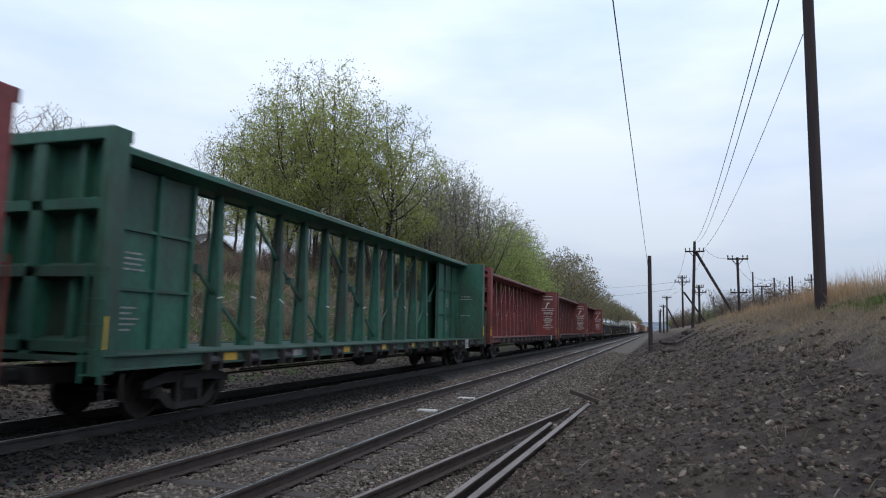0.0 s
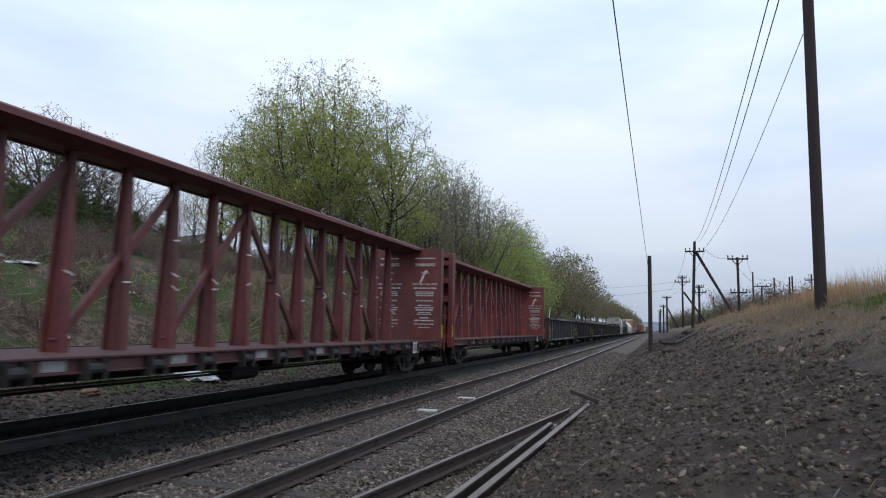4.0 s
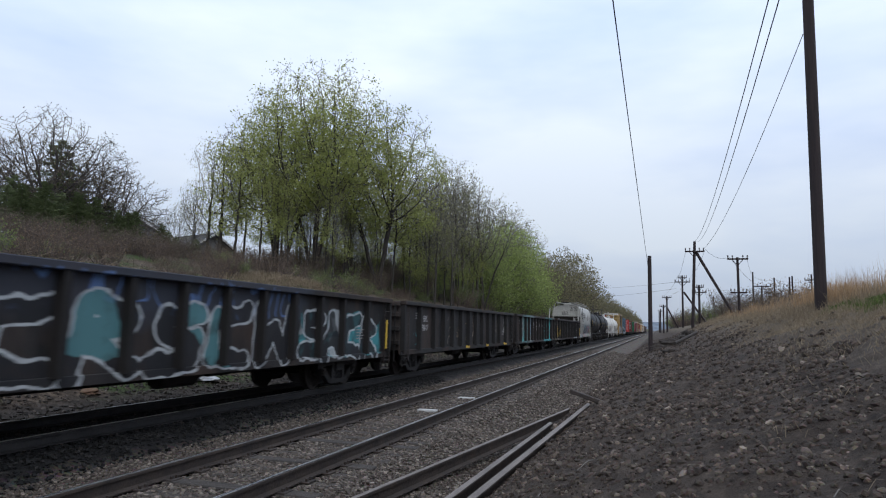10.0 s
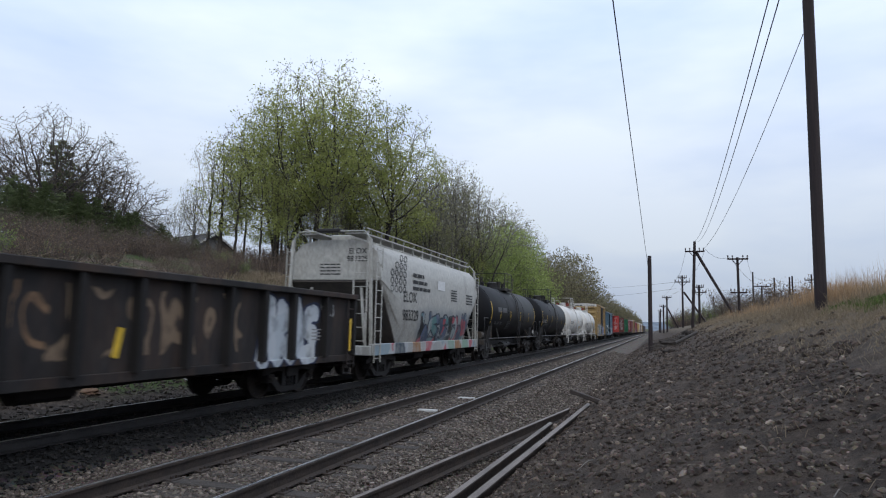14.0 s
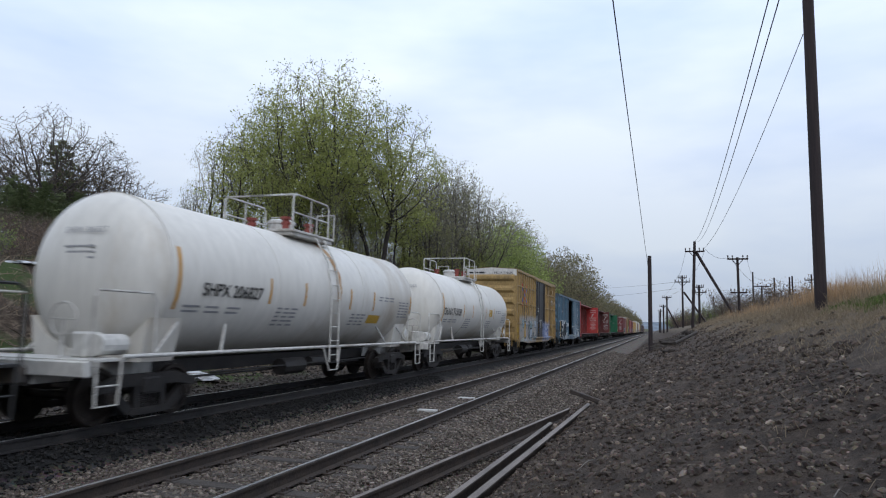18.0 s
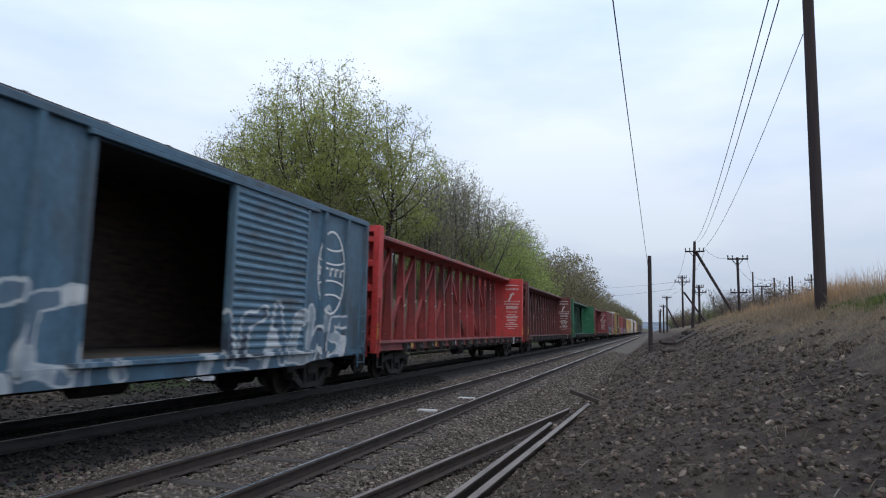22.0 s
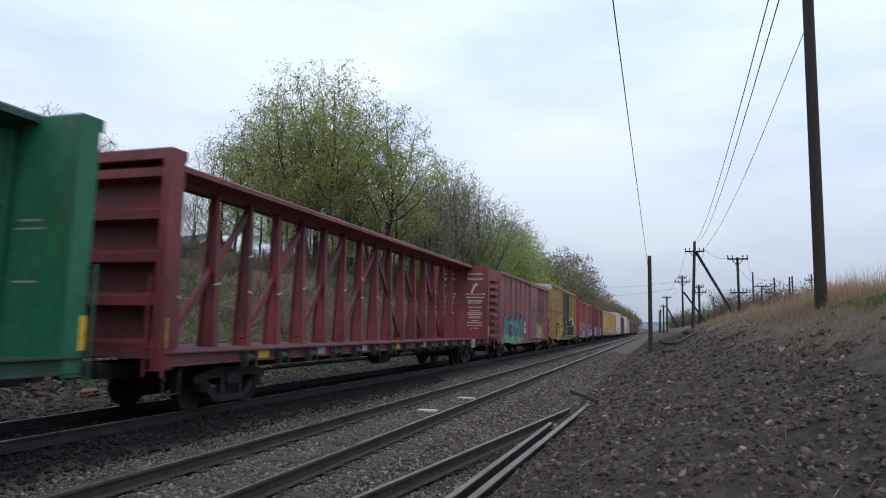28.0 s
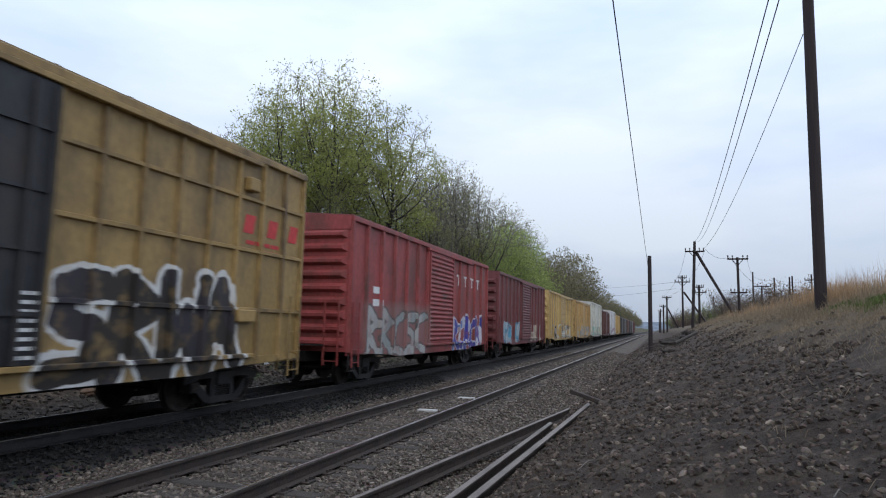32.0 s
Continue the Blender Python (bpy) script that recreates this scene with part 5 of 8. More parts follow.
def running_gear(car, half, centres, floor=0.95):
    """Two trucks with their wheelsets, couplers and hoses, the centre sill and the brake gear."""
    for k in (-1, 1):
        t = part("truck", BOLSTER, None, car, "dark cast-steel truck")
        t.matrix_basis = pose(0, k * centres, 0)
        part("side_frame", SIDE_FRAME, None, t)
        part("side_frame", SIDE_FRAME_B, None, t)
        for a in (-0.89, 0.89):
            w = part("wheelset", WHEELSET, None, t)
            w.matrix_basis = pose(0, a, WHEEL_R)
        c = part("coupler", COUPLER, None, car)
        c.matrix_basis = pose(0, k * (half + 0.35), 0, 0, 0, 0 if k > 0 else 180)
        h = part("air_hose", HOSE, None, car)
        h.matrix_basis = pose(0, k * (half + 0.25), 0, 0, 0, 0 if k > 0 else 180)
    part("centre_sill", Shape().box(-0.32, 0.32, -half - 0.1, half + 0.1, 0.68, floor), M_STEEL, car)
    gear = Shape().rod((0.75, -0.9, 0.66), (0.75, 0.1, 0.66), 0.2, n=10).rod((0.7, 0.6, 0.72), (0.7, 1.3, 0.72), 0.13, n=8)
    gear.path([(0.5, -centres + 1.4, 0.60), (0.5, centres - 1.4, 0.60)], 0.025).path([(0.9, -centres + 1.8, 0.70), (0.9, centres - 1.8, 0.70)], 0.02)
    part("brake_gear", gear, M_STEEL, car)


def enlist(car, s0, s1):
    CARS.append((car, (s0 + s1) / 2))
    return car


LADDERS = {}


def ladder(car, x, y, z0, z1, material, width=0.42, facing="x", step=0.38):
    """Rungs between two stiles, standing off a side (x) or an end (y)."""
    key = (round(z0, 2), round(z1, 2), width, facing, material.name, step)
    if key not in LADDERS:
        s = Shape()
        for k in (-1, 1):
            a = (0, k * width / 2, z0) if facing == "x" else (k * width / 2, 0, z0)
            b = (0, k * width / 2, z1) if facing == "x" else (k * width / 2, 0, z1)
            s.bar(a, b, 0.05, 0.02, (0, 1, 0) if facing == "x" else (1, 0, 0))
        z = z0 + 0.12
        while z < z1:
            a, b = ((0, -width / 2, z), (0, width / 2, z)) if facing == "x" else ((-width / 2, 0, z), (width / 2, 0, z))
            s.rod(a, b, 0.013, n=5)
            z += step
        LADDERS[key] = s.mesh("ladder", material)
    ob = part("ladder", LADDERS[key], None, car)
    ob.matrix_basis = pose(x, y, 0)
    return ob


STROKES = (((0, 0, 0.3, 1), (0.3, 1, 0.9, 0.1), (0.15, 0.4, 0.7, 0.45)), ((0, 0, 0.1, 1), (0.1, 1, 0.8, 0.75), (0.8, 0.75, 0.1, 0.5), (0.1, 0.5, 0.9, 0.05)),
           ((0.8, 0.95, 0.1, 0.8), (0.1, 0.8, 0.05, 0.15), (0.05, 0.15, 0.85, 0.05)), ((0, 1, 0.1, 0), (0.1, 0, 0.5, 0.6), (0.5, 0.6, 0.9, 0), (0.9, 0, 0.95, 1)),
           ((0.9, 0.9, 0.15, 0.85), (0.15, 0.85, 0.2, 0.55), (0.2, 0.55, 0.85, 0.45), (0.85, 0.45, 0.8, 0.1), (0.8, 0.1, 0, 0.05)))


def spray(m, y0, y1, z0, z1, colours, line, scale=1.6, seed=0.0, ground_col=None, scrawl=False, edge_width=0.075, letters=0, stroke=0.13):
    """Sprayed letter shapes over one stretch of a car's near side: angular cells with a line round each, and a soft ground."""
    t = m.node_tree
    n, l = t.nodes.new, t.links.new
    b = t.nodes["Principled BSDF"]
    old = b.inputs["Base Color"].links[0].from_socket
    co = n("ShaderNodeTexCoord")
    sep = n("ShaderNodeSeparateXYZ")
    l(co.outputs["Object"], sep.inputs[0])
    wob = n("ShaderNodeTexNoise")
    wob.inputs["Scale"].default_value, wob.inputs["Detail"].default_value = 1.8, 3
    l(co.outputs["Object"], wob.inputs["Vector"])

    def math_node(op, a, c, d=None):
        q = n("ShaderNodeMath")
        q.operation = op
        for i, v in enumerate((a, c, d)):
            if v is None:
                continue
            if isinstance(v, (int, float)):
                q.inputs[i].default_value = v
            else:
                l(v, q.inputs[i])
        return q.outputs[0]

    def inside(axis, lo, hi, soft, wobble):
        c = math_node("MULTIPLY_ADD", wob.outputs["Fac"], wobble, sep.outputs[axis])
        c = math_node("SUBTRACT", c, wobble * 0.5)
        up = n("ShaderNodeMapRange")
        up.inputs[1].default_value, up.inputs[2].default_value = lo, lo + soft
        dn = n("ShaderNodeMapRange")
        dn.inputs[1].default_value, dn.inputs[2].default_value = hi, hi - soft
        l(c, up.inputs[0]), l(c, dn.inputs[0])
        return math_node("MULTIPLY", up.outputs[0], dn.outputs[0])

    near = n("ShaderNodeMath")
    near.operation, near.inputs[1].default_value = "GREATER_THAN", 1.2
    l(sep.outputs[0], near.inputs[0])
    mask = math_node("MULTIPLY", math_node("MULTIPLY", inside(1, y0, y1, 0.05, 0.7), inside(2, z0, z1, 0.04, 0.45)), near.outputs[0])
    mp = n("ShaderNodeMapping")
    mp.inputs["Scale"].default_value = (0.0, 1.0, 0.6)
    mp.inputs["Rotation"].default_value = (0.22, 0, 0)
    mp.inputs["Location"].default_value = (seed, seed * 3.7, seed * 1.3)
    warp = n("ShaderNodeMixRGB")
    warp.blend_type, warp.inputs[0].default_value = "ADD", 0.35
    l(co.outputs["Object"], warp.inputs[1]), l(wob.outputs["Color"], warp.inputs[2])
    l(warp.outputs[0], mp.inputs[0])
    cell, edge = n("ShaderNodeTexVoronoi"), n("ShaderNodeTexVoronoi")
    edge.feature = "DISTANCE_TO_EDGE"
    for q in (cell, edge):
        q.inputs["Scale"].default_value = scale
        l(mp.outputs[0], q.inputs["Vector"])
    pick = n("ShaderNodeValToRGB")
    pick.color_ramp.interpolation = "CONSTANT"
    e = pick.color_ramp.elements
    e[0].position, e[0].color = 0.0, (*colours[0], 1)
    e[1].position, e[1].color = 1.0 / len(colours), (*colours[1], 1)
    for i in range(2, len(colours)):
        k = e.new(i / len(colours))
        k.color = (*colours[i], 1)
    bw = n("ShaderNodeSeparateColor")
    l(cell.outputs["Color"], bw.inputs[0]), l(bw.outputs[0], pick.inputs[0])
    thin = n("ShaderNodeMapRange")
    thin.inputs[1].default_value, thin.inputs[2].default_value = edge_width, edge_width * 0.65
    l(edge.outputs["Distance"], thin.inputs[0])
    lined = n("ShaderNodeMixRGB")
    lined.inputs[2].default_value = (*line, 1)
    l(thin.outputs[0], lined.inputs[0]), l(pick.outputs[0], lined.inputs[1])
    # some cells stay bare, so that the old paint shows between the letters
    bare = n("ShaderNodeMath")
    bare.operation, bare.inputs[1].default_value = "GREATER_THAN", 0.22
    l(bw.outputs[1], bare.inputs[0])
    worn = n("ShaderNodeTexNoise")
    worn.inputs["Scale"].default_value, worn.inputs["Detail"].default_value = 3.0, 7
    l(co.outputs["Object"], worn.inputs["Vector"])
    wr = n("ShaderNodeMapRange")
    wr.inputs[1].default_value, wr.inputs[2].default_value = 0.32, 0.5
    wr.inputs[3].default_value, wr.inputs[4].default_value = 0.45, 0.95
    l(worn.outputs["Fac"], wr.inputs[0])
    f = math_node("MULTIPLY", math_node("MULTIPLY", mask, bare.outputs[0]), wr.outputs[0])
    if scrawl:
        # looping strokes: the level lines of a soft noise
        loops = n("ShaderNodeTexNoise")
        loops.inputs["Scale"].default_value, loops.inputs["Detail"].default_value = scale * 0.9, 1.0
        l(mp.outputs[0], loops.inputs["Vector"])
        off = math_node("ABSOLUTE", math_node("SUBTRACT", math_node("FRACT", math_node("MULTIPLY", loops.outputs["Fac"], 7.0), 0), 0.5), 0)
        ink = n("ShaderNodeMapRange")
        ink.inputs[1].default_value, ink.inputs[2].default_value = 0.13, 0.07
        l(off, ink.inputs[0])
        f = math_node("MULTIPLY", math_node("MULTIPLY", mask, ink.outputs[0]), wr.outputs[0])
        lined.inputs[0].default_value = 1.0
        for k in list(lined.inputs[0].links):
            t.links.remove(k)
    if letters:
        # letter-like strokes: the distance to a few slanting segments, filled and outlined
        rng = random.Random(int(seed * 10) + letters)
        flat = n("ShaderNodeCombineXYZ")
        bend = n("ShaderNodeSeparateColor")
        l(wob.outputs["Color"], bend.inputs[0])
        l(math_node("MULTIPLY_ADD", bend.outputs[0], 0.35, sep.outputs[1]), flat.inputs[0])
        l(math_node("MULTIPLY_ADD", bend.outputs[1], 0.35, sep.outputs[2]), flat.inputs[1])

        def vec(op, a, c):
            q = n("ShaderNodeVectorMath")
            q.operation = op
            for i, v in enumerate((a, c)):
                if v is None:
                    continue
                if isinstance(v, tuple):
                    q.inputs[i].default_value = v
                else:
                    l(v, q.inputs[i])
            return q

        near_d = None
        pitch = (y1 - y0) / letters
        for k in range(letters):
            w, h = pitch * 0.86, z1 - z0
            ya, za = y0 + k * pitch + 0.17, z0 + 0.17 + rng.uniform(-0.06, 0.06)
            for u0, v0, u1, v1 in rng.choice(STROKES):
                lean = 0.16
                a = (ya + w * (u0 + lean * v0), za + h * v0, 0.0)
                d = (w * (u1 - u0 + lean * (v1 - v0)), h * (v1 - v0), 0.0)
                rel = vec("SUBTRACT", flat.outputs[0], a)
                dot = vec("DOT_PRODUCT", rel.outputs[0], d)
                f = n("ShaderNodeMath")
                f.operation, f.use_clamp = "DIVIDE", True
                f.inputs[1].default_value = d[0] ** 2 + d[1] ** 2
                l(dot.outputs["Value"], f.inputs[0])
                foot = vec("SCALE", d, None)
                l(f.outputs[0], foot.inputs["Scale"])
                gap = vec("LENGTH", vec("SUBTRACT", rel.outputs[0], foot.outputs[0]).outputs[0], None).outputs["Value"]
                near_d = gap if near_d is None else math_node("MINIMUM", near_d, gap)

        def within(r, soft):
            q = n("ShaderNodeMapRange")
            q.inputs[1].default_value, q.inputs[2].default_value = r + soft, r
            l(near_d, q.inputs[0])
            return q.outputs[0]
        lined = n("ShaderNodeMixRGB")
        lined.inputs[1].default_value = (*line, 1)
        l(within(stroke, 0.015), lined.inputs[0]), l(pick.outputs[0], lined.inputs[2])
        f = math_node("MULTIPLY", math_node("MULTIPLY", within(stroke + edge_width, 0.015), near.outputs[0]), wr.outputs[0])
    if ground_col:
        soft = math_node("MULTIPLY", math_node("MULTIPLY", inside(1, y0 - 0.6, y1 + 0.6, 0.5, 0.9), inside(2, z0 - 0.2, z1 + 0.4, 0.3, 0.6)), near.outputs[0])
        soft = math_node("MULTIPLY", soft, 0.75)
        gx = n("ShaderNodeMixRGB")
        gx.inputs[2].default_value = (*ground_col, 1)
        l(soft, gx.inputs[0]), l(old, gx.inputs[1])
        old = gx.outputs[0]
    mx = n("ShaderNodeMixRGB")
    l(f, mx.inputs[0]), l(old, mx.inputs[1]), l(lined.outputs[0], mx.inputs[2])
    l(mx.outputs[0], b.inputs["Base Color"])
    return m


def print_lines(shape, material, parent, label=""):
    return tagged(part("lettering", shape, material, parent, label), kind="stuff")


def bars(rows, x=None, y=None, seed=1):
    """Lines of writing too small to read, as plain bars. Rows: (from, to, height of the line, letter height), on the side x or the end y."""
    s, rng = Shape(), random.Random(seed)
    for a, b, z, h in rows:
        p = a
        while p < b:
            q = min(b, p + rng.uniform(2.0, 5.5) * h)
            if x is not None:
                s.box(x, x + 0.004, p, q, z, z + h)
            else:
                s.box(p, q, y - 0.004, y, z, z + h)
            p = q + 0.6 * h
    return s


# ---- centre-beam flat cars ----
def centerbeam(label, colour, s0, s1, style, marks, bright=None):
    half = (s1 - s0) / 2
    car = enlist(thing("centerbeam_flatcar", label, "freight car", "centre-beam flat cars of the train"), s0, s1)
    m = paint("centre_beam_paint", colour, 1.3, (0.035, 0.024, 0.02), 0.75)
    mb = paint("bulkhead_paint", bright) if bright else m
    top = 4.68
    running_gear(car, half, half - 2.6)
    deck_m = mat("deck_paint", tuple(0.55 * c + 0.012 for c in colour), tuple(0.7 * c + 0.035 for c in colour), 1.2, 0.75, 0.2, dirt=(0.04, 0.03, 0.025), dirt_amount=0.55)
    part("deck", Shape().box(-1.42, 1.42, -half, half, 1.06, 1.15), deck_m, car)
    for k in (-1, 1):
        part("side_sill", Shape().prism([(k * 1.53, 1.17), (k * 1.38, 1.17), (k * 1.38, 0.92), (k * 1.51, 0.92), (k * 1.51, 0.945), (k * 1.465, 0.95), (k * 1.465, 1.135), (k * 1.53, 1.14)], -half, half), deck_m, car)
    step = 1.27
    count = int((2 * half - 2.2) // step)
    first = -step * (count - 1) / 2
    ys = [first + i * step for i in range(count)]
    winch = Shape().rod((1.53, -0.14, 0.98), (1.53, 0.14, 0.98), 0.085, n=10).box(1.45, 1.62, -0.19, -0.14, 0.82, 1.13).box(1.45, 1.62, 0.14, 0.19, 0.82, 1.13).mesh("winch", M_STEEL)
    winch_b = mirrored(winch)
    for y in ys:
        for me in (winch, winch_b):
            part("winch", me, None, car).matrix_basis = pose(0, y + 0.6, 0)
    # the patches of paint between the winches
    for i, c in enumerate(marks):
        y = ys[0] + 0.6 + step * (2 * i + 0.5)
        if c in "yw" and y < half - 1:
            part("sill_marking", Shape().box(1.466, 1.47, y - 0.2, y + 0.2, 0.965, 1.12), {"y": M_OLD_YELLOW, "w": M_DULL_LET}[c], car)
    # posts, broad at the foot
    def post_shape(hb, ht, wb, wt):
        """An I-section that narrows upwards."""
        def ring(h, w, z):
            return [(-h, -w, z), (-h + 0.04, -w, z), (-h + 0.04, -0.02, z), (h - 0.04, -0.02, z), (h - 0.04, -w, z), (h, -w, z),
                    (h, w, z), (h - 0.04, w, z), (h - 0.04, 0.02, z), (-h + 0.04, 0.02, z), (-h + 0.04, w, z), (-h, w, z)]
        return Shape().rings([ring(hb, wb, 1.15), ring(ht, wt, top - 0.16)])
    post = post_shape(0.22, 0.095, 0.085, 0.060).mesh("post", m)
    rng = random.Random(int(s0))
    for y in (ys if style == "red" else [y for y in ys if abs(y) < half - 3.6]):
        part("post", post, None, car).matrix_basis = pose(0, y, 0)
        for zz in ((2.35, 2.6, 3.3) if style == "red" else (2.3,)):
            if rng.random() < 0.42:
                z = zz + rng.uniform(-0.12, 0.12)
                xo = 0.22 - 0.125 * (z - 1.15) / (top - 1.3)
                part("paint_mark", Shape().bar((xo + 0.008, y - 0.1, z), (xo + 0.008, y + 0.1, z + rng.uniform(-0.1, 0.1)), 0.006, 0.032, (1, 0, 0)), M_FADED, car)
    # diagonals, leaning towards the middle
    mid = count // 2
    lean = 2 if style == "red" else 3
    for i in range(0, count - lean, lean):
        a, b = ys[i], ys[i + lean]
        rising = (i < mid - 1) == (style == "red")
        z0, z1 = (1.3, top - 0.35) if rising else (top - 0.35, 1.3)
        w, d = (0.15, 0.10) if style == "red" else (0.07, 0.05)
        part("diagonal_brace", Shape().bar((0.0, a, z0), (0.0, b, z1), d, w).box(-0.1, 0.1, (a + b) / 2 - 0.09, (a + b) / 2 + 0.09, (z0 + z1) / 2 - 0.09, (z0 + z1) / 2 + 0.09), m, car)
    part("top_chord", Shape().prism([(-0.70, top - 0.10), (-0.70, top), (-0.62, top + 0.05), (0.62, top + 0.05), (0.70, top), (0.70, top - 0.10), (0.65, top - 0.10), (0.60, top - 0.03), (0.22, top - 0.17), (-0.22, top - 0.17), (-0.60, top - 0.03), (-0.65, top - 0.10)], -half + 0.2, half - 0.2), m, car)
    # bulkheads: a plate with deep ribs on its outer face
    for k in (-1, 1):
        bh = part("bulkhead", Shape().box(-1.45, 1.45, k * (half - 0.32) - 0.03, k * (half - 0.32) + 0.03, 1.15, top - 0.03), mb, car)
        yo, yi = k * half, k * (half - 0.29)
        a, b = min(yo, yi), max(yo, yi)
        for sx in (-1, 1):
            part("corner_post", Shape().bevel_box(min(sx * 1.30, sx * 1.50), max(sx * 1.30, sx * 1.50), a - 0.05, b, 0.86, top, 0.015), mb, bh)
        ribs = (1.15, 1.95, 2.7, 3.45, 4.2) if style == "red" else (1.2, 2.35, 3.4)
        for z in ribs:
            part("rib", Shape().prism([(a, z), (a, z + 0.16), (b, z + 0.24), (b, z - 0.06)], -1.30, 1.30, "x"), mb, bh)
        part("rib", Shape().box(-1.46, 1.46, a - 0.03, b + 0.09, top - 0.18, top + 0.012), mb, bh)
        if style == "green":
            part("rib", Shape().box(-0.12, 0.12, a, b, 1.15, top - 0.18), mb, bh)
            for sx in (-0.75, 0.75):
                part("rib", Shape().box(sx - 0.05, sx + 0.05, a + 0.12 * (k < 0), b - 0.12 * (k > 0), 1.15, top - 0.18), mb, bh)
            # a solid web for the first two metres
            y0, y1 = sorted((k * (half - 0.36), k * (half - 3.5)))
            web = part("web_plate", Shape().box(0.20, 0.235, y0, y1, 1.15, top - 0.2).box(-0.235, -0.2, y0, y1, 1.15, top - 0.2), mb, car)
            for i in range(4):
                y = y0 + 0.1 + i * (y1 - y0 - 0.2) / 3
                part("rib", Shape().box(0.235, 0.31, y - 0.04, y + 0.04, 1.15, top - 0.2), mb, web)
            for z in (2.25, 3.35):
                part("rib", Shape().box(0.235, 0.29, y0, y1, z - 0.03, z + 0.03), mb, web)
            print_lines(bars([(y0 + 1.3, y0 + 1.55 + 0.1 * (q % 3), 1.5 + 0.1 * q, 0.035) for q in range(5)] + [(y0 + 1.3, y0 + 1.8 - 0.1 * (q % 2), 2.6 + 0.1 * q, 0.035) for q in range(4)], x=0.24, seed=int(s0)), M_DULL_LET, web)
        lad = ladder(car, 1.38, k * (half + 0.04), 0.75, 2.5, m, 0.38, "y")
        ladder(car, -1.38 + 0.25, k * (half + 0.04), 0.75, 2.5, m, 0.38, "y")
        part("sill_step", Shape().path([(1.48, k * (half - 0.1), 0.88), (1.48, k * (half - 0.1), 0.45), (1.48, k * (half - 0.5), 0.45), (1.48, k * (half - 0.5), 0.88)], 0.02), M_STEEL, car)
        part("reflector", Shape().box(1.501, 1.506, k * half - 0.10 * (k > 0), k * half + 0.10 * (k < 0), 1.25, 1.75), M_YELLOW, bh, "yellow reflective stripe")
    # warnings on the inner face of the far bulkhead
    rows = []
    yb = half - 0.353
    for centre in (0.86, -0.62):
        for z, w, h in ((4.28, 0.40, 0.05), (3.72, 0.16, 0.03), (3.12, 0.46, 0.05), (2.98, 0.36, 0.034), (2.91, 0.38, 0.034), (2.84, 0.36, 0.034), (2.46, 0.26, 0.04), (2.37, 0.40, 0.034), (2.28, 0.34, 0.05), (2.19, 0.26, 0.034), (2.12, 0.30, 0.034), (1.98, 0.18, 0.045), (1.88, 0.38, 0.045), (1.75, 0.40, 0.03), (1.62, 0.22, 0.03)):
            rows.append((centre - w, centre + w, z, h))
    if style == "red":
        tagged(print_lines(bars(rows, y=yb, seed=int(s0)), M_FADED, car, "faded white warning text"), kind="stuff")
        face = Euler((radians(90), 0, 0)).to_matrix().to_4x4()
        for cx in (0.86, -0.62):
            writing("WARNING", 0.17, M_FADED, car, Matrix.Translation((cx, yb - 0.006, 4.05)) @ face, bold=0.004)
            writing("LOAD MAY FALL OVER", 0.10, M_FADED, car, Matrix.Translation((cx, yb - 0.006, 3.3)) @ face, bold=0.002)
            writing("OF TIE DOWNS", 0.10, M_FADED, car, Matrix.Translation((cx, yb - 0.006, 2.65)) @ face, bold=0.002)
        part("warning_sign", Shape().prism([(0.62, 3.35), (0.72, 3.35), (0.90, 3.75), (0.98, 3.78), (0.94, 3.86), (0.82, 3.8)], yb - 0.006, yb - 0.001), M_FADED, car)
    else:
        print_lines(bars([(0.45, 0.9, 3.1, 0.035), (0.4, 1.0, 2.98, 0.03), (0.45, 0.9, 2.2, 0.035)], y=yb, seed=3), M_DULL_LET, car, "faded white lettering")
    part("placard", Shape().box(1.532, 1.54, half - 3.3, half - 2.75, 0.78, 1.14).box(1.50, 1.532, half - 3.1, half - 2.95, 0.95, 1.1), M_FADED, car)
    part("placard_text", Shape().box(1.541, 1.543, half - 3.24, half - 3.04, 0.83, 1.09).box(1.541, 1.543, half - 3.0, half - 2.81, 0.83, 1.09), M_GREY_CARD, car)
    return car


RED = (0.135, 0.025, 0.023)
DULL_RED = (0.105, 0.024, 0.022)
BRIGHT_RED = (0.36, 0.026, 0.024)
GREEN = (0.013, 0.078, 0.05)
centerbeam("dull red centre-beam flat car with empty deck", RED, -17.0, 6.2, "red", "yy")
centerbeam("weathered green centre-beam flat car, empty, with plated ends", GREEN, 7.9, 31.0, "green", "ywyyyyy")
marked = centerbeam("dull red empty centre-beam flat car with white warnings", RED, 32.4, 55.2, "red", "--ywy")
for letters, y in (("LRS", -9.15), ("3743", -8.15)):
    writing(letters, 0.2, M_FADED, marked, Matrix.Translation((1.475, y, 1.045)) @ Euler((radians(90), 0, radians(90))).to_matrix().to_4x4())
centerbeam("dark red empty centre-beam flat car with white strap marks", DULL_RED, 56.5, 79.7, "red", "ywwww")
centerbeam("faded red empty centre-beam flat car with text on its bulkhead", RED, 81.0, 104.2, "red", "ywwyw")
centerbeam("bright red empty centre-beam flat car with yellow sill patches", (0.22, 0.026, 0.024), 321.8, 344.4, "red", "yywyyyy", BRIGHT_RED)
centerbeam("dull red empty centre-beam flat car with white sill patches", DULL_RED, 346.1, 368.7, "red", "ywwww")
centerbeam("green empty centre-beam flat car with plated ends", GREEN, 370.6, 394.0, "green", "ywyyyyy", (0.012, 0.105, 0.05))
centerbeam("maroon empty centre-beam flat car with a yellow sill end", (0.15, 0.026, 0.03), 395.6, 418.4, "red", "ywwywww")


